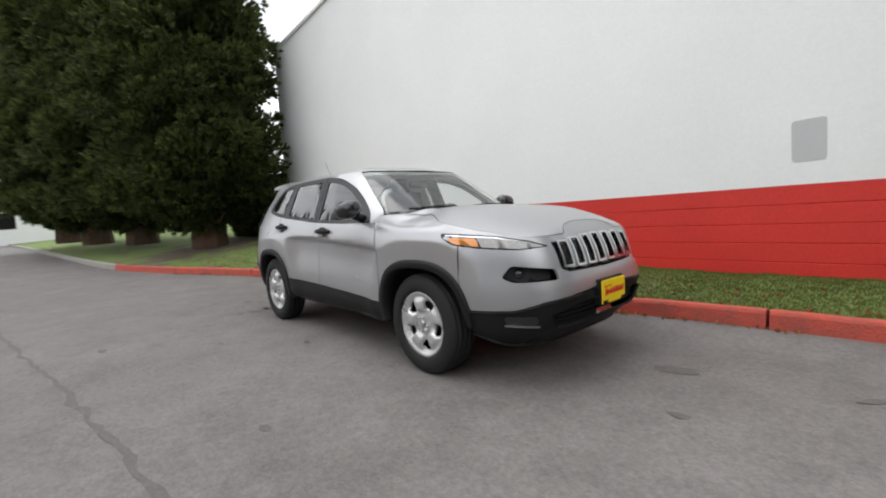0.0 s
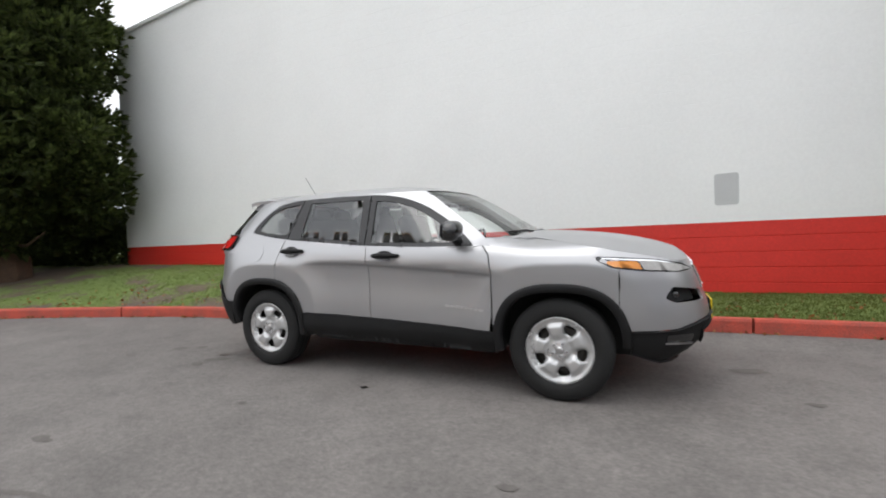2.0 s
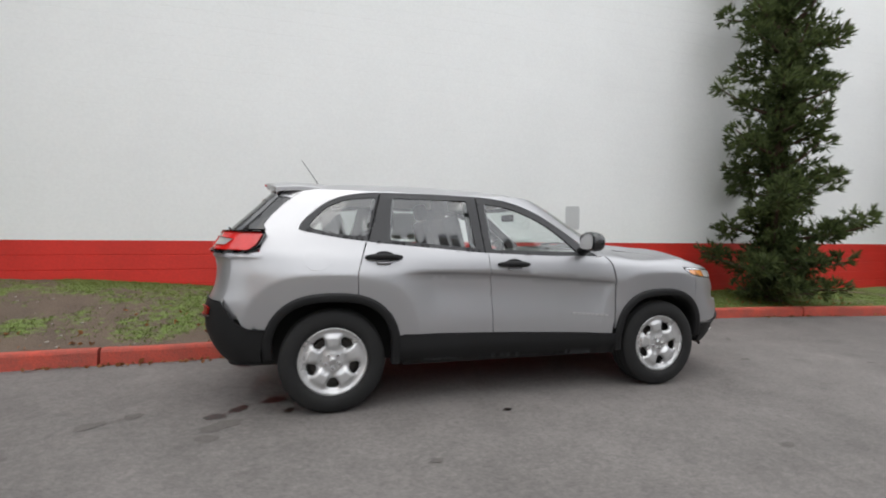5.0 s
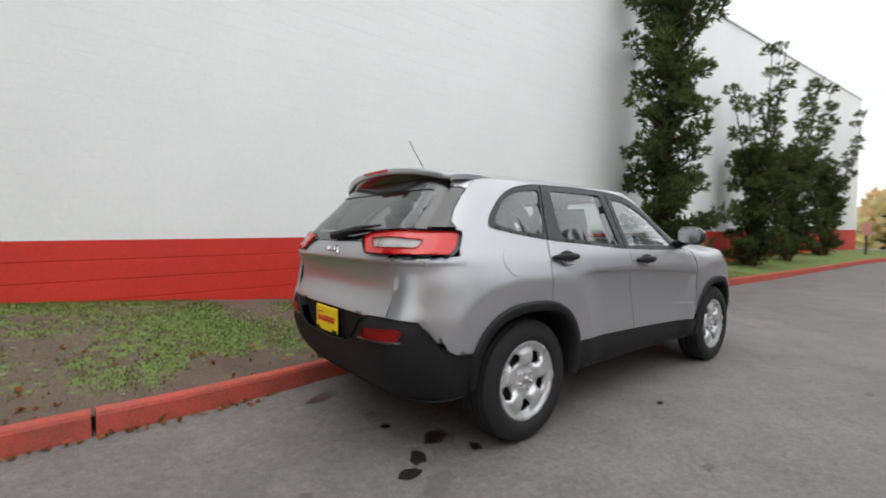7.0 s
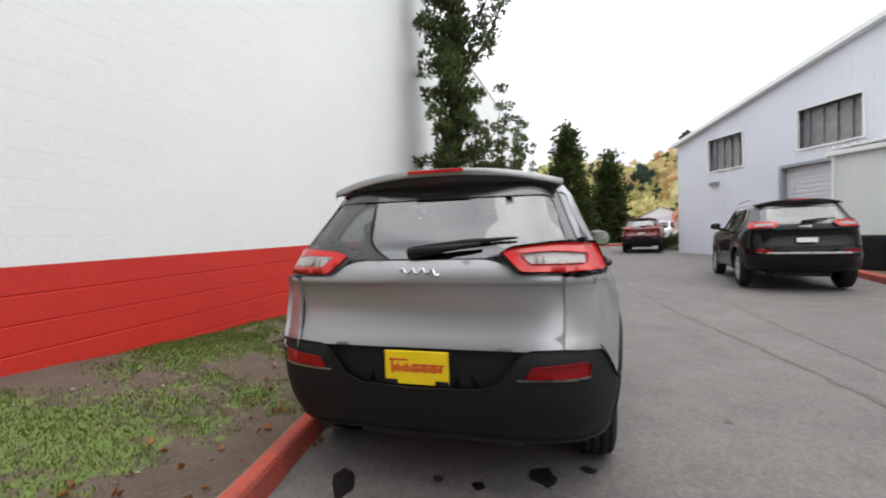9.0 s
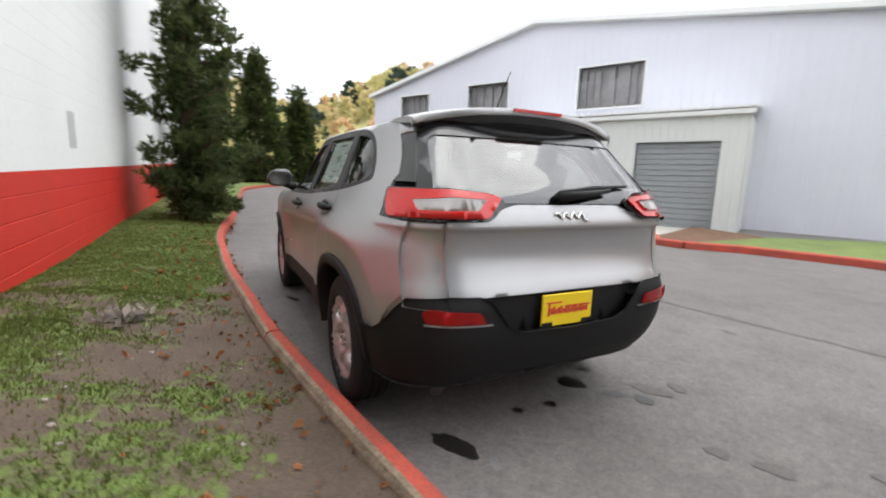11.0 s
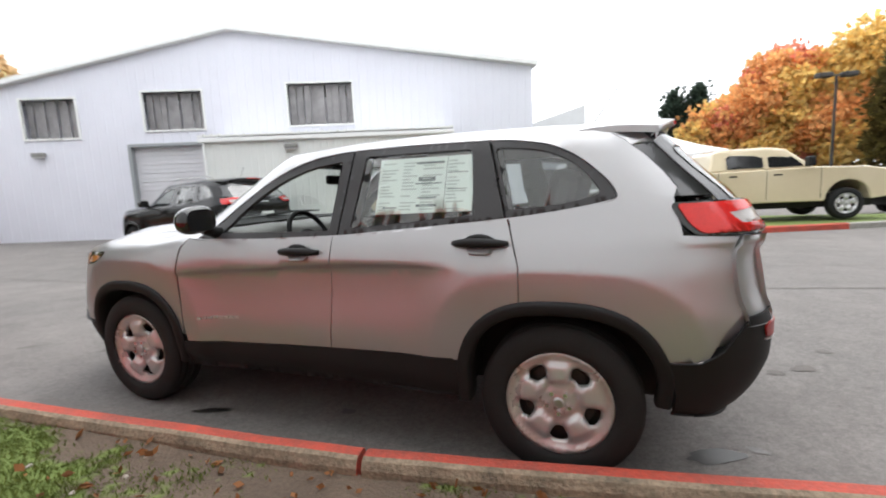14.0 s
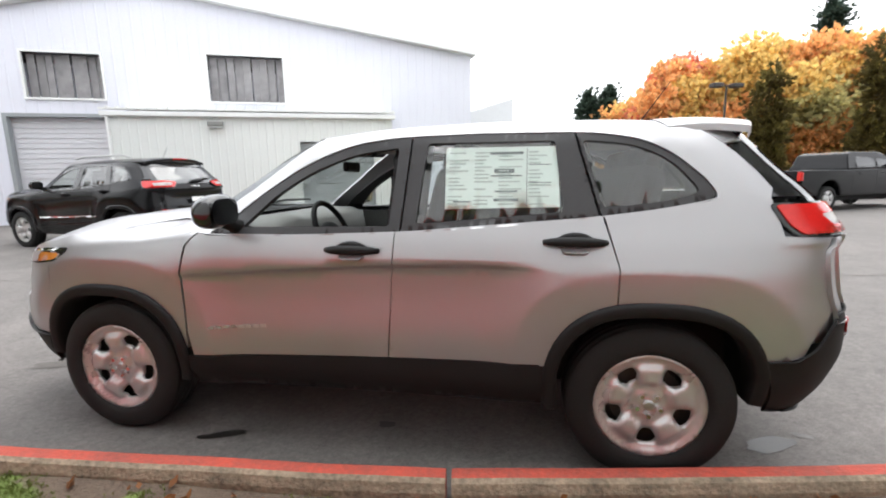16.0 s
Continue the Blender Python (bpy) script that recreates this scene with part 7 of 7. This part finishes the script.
clone_suv(pose(26.5, -8.6, road_z(26.5, 0), 0, 0, -10), "grey SUV parked beside the red one", M_GREYPAINT, M_BLACK, (1.0, 1.0, 1.0))
clone_suv(pose(-1.2, -17.6, 0.0, 0, 0, 182), "white SUV parked beside the tent", M_WHITEPAINT, M_BLACK, (1.0, 1.0, 1.0))
clone_suv(pose(-15.2, -20.5, 0.0, 0, 0, 200), "grey SUV standing in the car lot", M_GREYPAINT, M_BLACK, (1.0, 1.0, 1.0))
clone_suv(pose(-20.5, -19.5, 0.0, 0, 0, 190), "black SUV standing in the car lot", M_BLACKPAINT, M_BLACK, (1.0, 1.0, 1.05))


def prism(poly, half, bevel=0.03, taper=None):
    """A side outline in length and height carried across the width, with softened edges and an inward lean above a height."""
    bm = bmesh.new()
    a = [bm.verts.new((x, half, z)) for x, z in poly]
    b = [bm.verts.new((x, -half, z)) for x, z in poly]
    bm.faces.new(a[::-1]), bm.faces.new(b)
    n = len(poly)
    for i in range(n):
        bm.faces.new((a[i], a[(i + 1) % n], b[(i + 1) % n], b[i]))
    if taper:
        z0, z1, k = taper
        for v in bm.verts:
            v.co.y *= 1 - k * smooth01((v.co.z - z0) / (z1 - z0)) if z1 > z0 else 1
    bmesh.ops.recalc_face_normals(bm, faces=bm.faces)
    es = [e for e in bm.edges if abs(e.calc_face_angle(0)) > 0.4 and any(abs(abs(v.co.y)) > 0.3 for v in e.verts)]
    if bevel:
        bmesh.ops.bevel(bm, geom=es, offset=bevel, segments=2, profile=0.5, affect="EDGES")
    return bm


def arc_cut(cx, r, z0, n=10):
    return [(cx + r * math.cos(math.pi * i / n), z0 + r * math.sin(math.pi * i / n)) for i in range(n + 1)]


def pickup(m, label, paint, bumper):
    """A crew-cab pickup, nose towards +x, rear axle at x = 0."""
    t = empty("pickup_truck", m, label, "pickup truck", "pickups in the car lot")
    WB, R = 4.0, 0.40
    lower = [(-1.28, 0.62)] + [p for p in [(-0.52, 0.50)]] + arc_cut(0, 0.50, 0.50)[::-1] + [(0.6, 0.48), (WB - 0.55, 0.48)] + arc_cut(WB, 0.50, 0.50)[::-1] + [(WB + 0.95, 0.55), (WB + 1.0, 0.95), (WB + 0.92, 1.22), (WB + 0.4, 1.32), (WB - 0.75, 1.36), (0.78, 1.33), (0.74, 1.34), (0.70, 1.34), (-1.28, 1.34)]
    part("body", prism(lower, 1.0, 0.035), paint, t)
    part("bed_floor", box_bm(-1.2, 0.66, -0.85, 0.85, 1.30, 1.345), M_DARK, t)
    cab = [(0.78, 1.33), (WB - 0.72, 1.35), (WB - 1.35, 1.86), (WB - 1.75, 1.92), (1.15, 1.92), (0.92, 1.86)]
    cabp = part("cab", prism(cab, 0.95, 0.05, (1.33, 1.92, 0.17)), paint, t)
    yk = lambda z: 0.95 * (1 - 0.17 * smooth01((z - 1.33) / 0.59)) + 0.004
    for sg in (1, -1):
        for w in ([(WB - 0.98, 1.40), (WB - 1.80, 1.40), (WB - 1.80, 1.83), (WB - 1.40, 1.81)], [(WB - 1.92, 1.40), (1.22, 1.40), (1.22, 1.82), (WB - 1.92, 1.83)]):
            part("window_pane", panel_bm(rounded(w, 0.04, 3), lambda x, z, s=sg: Vector((x, s * yk(z), z)), 0.15, flange=0.01, flip=sg > 0), M_GLOSSBLK, cabp, "dark cab window")
        for gx_ in (WB - 0.62, WB - 1.86, 1.0):
            part("door_seam", box_bm(gx_ - 0.006, gx_ + 0.006, sg * 1.0 - 0.002, sg * 1.0 + 0.003, 0.56, 1.34), M_DARK, t)
        for gx_ in (WB - 1.70, 1.25):
            part("door_handle", box_bm(gx_, gx_ + 0.2, sg * 1.0 - 0.01, sg * 1.0 + 0.03, 1.18, 1.22, bevel=0.008), M_BLACK, t)
        part("door_mirror", box_bm(WB - 1.02, WB - 0.88, sg * 1.13 - 0.12, sg * 1.13 + 0.12, 1.38, 1.62, bevel=0.03), M_BLACK, t, "black door mirror")
        part("tail_light", box_bm(-1.292, -1.20, sg * 0.93 - 0.075, sg * 0.93 + 0.075, 1.0, 1.28, bevel=0.015), M_REDLENS, t, "red tail light")
        part("headlight", box_bm(WB + 0.86, WB + 0.985, sg * 0.82 - 0.16, sg * 0.82 + 0.16, 0.98, 1.18, bevel=0.02), M_CLEARLENS, t)
        for wx in (0, WB):
            wh = new("wheel", tyre_me)
            wh.parent = t
            wh.matrix_basis = Matrix.Translation((wx, sg * 0.86, R)) @ (Matrix.Identity(4) if sg > 0 else Matrix.Rotation(math.pi, 4, "Z")) @ Matrix.Diagonal((R / 0.362, 1.1, R / 0.362, 1))
            for nm, me in (("wheel_cover", cover_me), ("brake_disc", back_me)):
                o = new(nm, me)
                o.parent = wh
    part("rear_bumper", box_bm(-1.42, -1.26, -0.95, 0.95, 0.58, 0.76, bevel=0.03), bumper, t)
    part("front_bumper", box_bm(WB + 0.92, WB + 1.08, -0.98, 0.98, 0.55, 0.80, bevel=0.04), bumper, t)
    part("grille", box_bm(WB + 0.92, WB + 1.01, -0.62, 0.62, 0.84, 1.20, bevel=0.03), M_CHROME, t)
    part("tailgate_seam", box_bm(-1.284, -1.276, -0.78, 0.78, 0.80, 0.81), M_DARK, t)
    bm = bmesh.new()
    box(bm, -1.1, WB + 0.8, -0.55, 0.55, 0.30, 0.62), box(bm, -0.1, 0.1, -0.8, 0.8, 0.3, 0.5), box(bm, WB - 0.1, WB + 0.1, -0.8, 0.8, 0.3, 0.5)
    part("chassis", bm, M_DARK, t)
    part("dealer_plate", box_bm(-1.435, -1.42, -0.15, 0.15, 0.60, 0.74), M_PLATE, t, "yellow dealer plate")
    return t


pickup(pose(-3.1, -11.5, 0.13, 0, 0, 190.5), "beige crew-cab pickup parked on the grass island", M_BEIGE, M_BLACK)
pickup(pose(-10.2, -14.4, 0.0, 0, 0, 206), "black crew-cab pickup with chrome bumper in the lot", M_BLACKPAINT, M_CHROME)

# ---------------------------------------------------------------- far side of the road
M_ISLAND = mat("short_turf", (0.15, 0.20, 0.05), 0.95, var=0.4, scale=2, fine=40, bump=0.6, bump_scale=60, tint=(0.08, 0.11, 0.03))
M_MULCH = mat("brown_bark_mulch", (0.16, 0.085, 0.05), 0.95, var=0.5, scale=4, fine=45, bump=0.9, bump_scale=40)
M_APRON = mat("pale_concrete_apron", (0.42, 0.40, 0.36), 0.85, var=0.12, scale=1.5, fine=40)


def sheet_on_ground(name, poly, dz, material, label, category):
    bm = bmesh.new()
    f = bm.faces.new([bm.verts.new((x, y, road_z(x, 0) + dz)) for x, y in poly])
    r_ = bmesh.ops.extrude_face_region(bm, geom=[f])
    bmesh.ops.translate(bm, verts=[v for v in r_["geom"] if isinstance(v, bmesh.types.BMVert)], vec=(0, 0, -dz - 0.05))
    bmesh.ops.recalc_face_normals(bm, faces=bm.faces)
    return tagged(link_mesh(name, bm, material), label, category, kind="structure")


def far_kerb(name, line, material, parent):
    bm = bmesh.new()
    rows = []
    P_ = dense(line, 0.3, closed=False)
    for i, p in enumerate(P_):
        d = (P_[min(i + 1, len(P_) - 1)] - P_[max(0, i - 1)]).normalized()
        n = Vector((-d.y, d.x))
        z = road_z(p.x, 0)
        rows.append([bm.verts.new((p.x + n.x * o, p.y + n.y * o, z + h)) for o, h in ((0.075, -0.05), (0.07, 0.12), (0.05, 0.145), (-0.05, 0.145), (-0.075, 0.12), (-0.08, -0.05))])
    for r0, r1 in zip(rows, rows[1:]):
        for k in range(5):
            bm.faces.new((r0[k], r1[k], r1[k + 1], r0[k + 1]))
    bm.faces.new(rows[0]), bm.faces.new(rows[-1][::-1])
    bmesh.ops.recalc_face_normals(bm, faces=bm.faces)
    return part(name, bm, material, parent)


line_w = [(1.9, -6.9), (1.2, -7.6), (-0.3, -8.3), (-2.7, -8.95), (-4.5, -9.45), (-6.8, -10.2), (-8.4, -10.9), (-8.9, -11.6), (-8.9, -13.2)]
line_e = [(12.0, -7.9), (8.0, -7.2), (5.9, -6.85), (5.5, -7.1)]
line_m = [(2.9, -7.3), (2.4, -6.75), (1.9, -6.9)]
kerb2 = empty("kerb_far", label="red-painted kerb round the planted beds across the road", category="kerb", kind="structure")
for ln in (line_m, line_w[:4], line_w[3:6]):
    far_kerb("kerb_stone", ln, M_KERB, kerb2)
far_kerb("kerb_stone", line_w[5:], M_KERB_GREY, kerb2)
far_kerb("kerb_stone", line_e, M_KERB, kerb2)
sheet_on_ground("ground_island", [(x, y - 0.02) for x, y in line_w] + [(-6, -13.6), (0.5, -12.9), (2.0, -10.0)], 0.11, M_ISLAND, "mown grass island with a red kerb", "grass island")
sheet_on_ground("ground_mulch_bed", [(5.5, -7.1), (5.9, -6.87), (8.0, -7.2), (12.0, -7.9), (12.6, -8.4), (6.8, -10.0)], 0.09, M_MULCH, "brown bark mulch bed beside the metal building", "mulch bed")
sheet_on_ground("ground_mulch_corner", [(2.4, -6.8), (2.9, -7.3), (4.2, -10.6), (2.2, -10.3), (1.7, -7.2)], 0.09, M_MULCH, "brown bark mulch corner beside the driveway", "mulch bed")
sheet_on_ground("pavement_apron", [(5.45, -6.7), (3.0, -6.75), (4.5, -11.2), (7.0, -10.0)], 0.02, M_APRON, "pale concrete driveway apron", "driveway")

# blue barrel and dark bin by the building
M_BLUE = mat("blue_plastic", (0.02, 0.10, 0.42), 0.4, var=0.15)


def barrel(x, y, material, label):
    bm = revolve([(0.0, 0.0), (0.27, 0.0), (0.285, 0.03), (0.29, 0.29), (0.305, 0.31), (0.29, 0.33), (0.29, 0.56), (0.305, 0.58), (0.29, 0.60), (0.285, 0.86), (0.27, 0.89), (0.25, 0.88), (0.0, 0.88)], 28)
    bmesh.ops.rotate(bm, verts=bm.verts, cent=(0, 0, 0), matrix=Matrix.Rotation(radians(90), 3, "X"))
    ob = link_mesh("barrel", bm, material, smooth=True)
    ob.matrix_world = Matrix.Translation((x, y, road_z(x, 0) + 0.095))
    tagged(ob, label, "barrel")


barrel(8.4, -8.27, M_BLUE, "blue plastic drum standing on the mulch bed")
b_ = link_mesh("waste_bin", box_bm(-0.45, 0.45, -0.4, 0.4, 0, 0.85, bevel=0.05), M_BLACK)
b_.matrix_world = pose(9.22, -8.05, road_z(9.2, 0) + 0.095, 0, 0, 25)
tagged(b_, "dark plastic waste bin beside the blue drum", "bin")

# white peaked tent, long grey workshop, lamp posts
M_CANVAS = mat("white_canvas", (0.80, 0.80, 0.80), 0.8, var=0.04)
tent = empty("party_tent", pose(-2.4, -20.3, 0.0, 0, 0, 10), "white peaked canvas tent in the car lot", "tent")
bm = bmesh.new()
N_ = 12
prof = [(1.0, 2.45), (0.75, 2.75), (0.5, 3.15), (0.28, 3.7), (0.12, 4.4), (0.03, 5.0)]
prev = None
for k, z in prof:
    ring = []
    for cx, cy in ((1, 1), (-1, 1), (-1, -1), (1, -1)):
        ring.append(Vector((cx * 3.1 * k, cy * 3.1 * k, z)))
    pts = []
    for i in range(4):
        for j in range(4):
            q = ring[i].lerp(ring[(i + 1) % 4], j / 4)
            q.z -= 0.10 * math.sin(math.pi * j / 4) * k
            pts.append(bm.verts.new(q))
    if prev:
        for i in range(16):
            bm.faces.new((prev[i], prev[(i + 1) % 16], pts[(i + 1) % 16], pts[i]))
    else:
        drop = [bm.verts.new(v.co + Vector((0, 0, -0.3))) for v in pts]
        for i in range(16):
            bm.faces.new((drop[i], drop[(i + 1) % 16], pts[(i + 1) % 16], pts[i]))
    prev = pts
bm.faces.new(prev)
part("canopy", bm, M_CANVAS, tent)
for cx in (1, -1):
    for cy in (1, -1):
        part("pole", tube_bm([(cx * 3.05, cy * 3.05, 0), (cx * 3.05, cy * 3.05, 2.45)], 0.04, 8), M_TRIM_W, tent)
shop = empty("workshop_building", pose(-3.5, -28.5, 0.0, 0, 0, 3), "long low grey workshop building", "building")
M_SHOP = mat("grey_metal_wall", (0.42, 0.43, 0.47), 0.6, var=0.08, scale=1)
part("wall", box_bm(3.6, 12.5, -3, 3, -0.2, 3.1), M_SHOP, shop)
bm = prism([(3.4, 3.1), (12.8, 3.1), (12.8, 5.5), (6.5, 5.2), (3.4, 6.0)], 3.2, 0.0)
part("roof", bm, M_GREY_PATCH, shop)
for k in range(3):
    part("window", box_bm(4.2 + 2.9 * k, 6.0 + 2.9 * k, 2.99, 3.03, 1.0, 2.4, bevel=0.01), M_GLOSSBLK, shop)
low = empty("white_shed", pose(45.5, -10.3, 0.45, 0, 0, -12), "small white gabled shed far up the road", "building")
part("wall", box_bm(-3, 3, -2.0, 2.0, -0.2, 2.4), M_SIDING, low)
bm = bmesh.new()
for sg in (1, -1):
    bm.faces.new([bm.verts.new(c) for c in ((-3.1, sg * 2.2, 2.35), (3.1, sg * 2.2, 2.35), (3.1, 0, 3.4), (-3.1, 0, 3.4))])
for xx in (-3.0, 3.0):
    bm.faces.new([bm.verts.new(c) for c in ((xx, -2.0, 2.4), (xx, 2.0, 2.4), (xx, 0, 3.36))])
part("roof", bm, M_TRIM_W, low)
M_POLE = mat("dark_bronze_metal", (0.04, 0.035, 0.03), 0.5, metal=0.5, var=0.2)
lamp_post = empty("street_lamp", pose(-12.6, -26.6, 0.0, 0, 0, 20), "dark twin-headed car-lot lamp post", "street lamp")
part("pole", tube_bm([(0, 0, 0), (0, 0, 6.3)], [0.09, 0.06], 10), M_POLE, lamp_post)
for sg in (1, -1):
    part("lamp_head", box_bm(sg * 0.65 - 0.35, sg * 0.65 + 0.35, -0.22, 0.22, 6.2, 6.45, bevel=0.05), M_POLE, lamp_post)
part("arm", tube_bm([(-0.5, 0, 6.32), (0.5, 0, 6.32)], 0.04, 8), M_POLE, lamp_post)
sign_post = empty("post_sign", pose(23.6, 1.1, 0.6, 0, 0, 0), "small red and white sign on a wooden post", "sign")
part("post", box_bm(-0.05, 0.05, -0.05, 0.05, -0.3, 1.3, bevel=0.01), M_BARK, sign_post)
part("sign_board", box_bm(-0.07, -0.052, -0.17, 0.17, 0.85, 1.4, bevel=0.005), mat("pale_red_sign", (0.65, 0.3, 0.26), 0.6), sign_post)
house = empty("far_house", pose(-46, -5.5, 0.3, 0, 0, 5), "pale bungalow beyond the sequoias", "house")
part("wall", box_bm(-4, 4, -5, 5, -0.3, 2.6), M_TRIM_W, house)
part("roof", box_bm(-4.5, 4.5, -5.5, 5.5, 2.6, 3.3, bevel=0.3), M_GREYDOOR, house)
for k in range(3):
    part("window", box_bm(3.98, 4.02, -4 + 3 * k, -2.6 + 3 * k, 0.9, 2.1), M_GLOSSBLK, house)
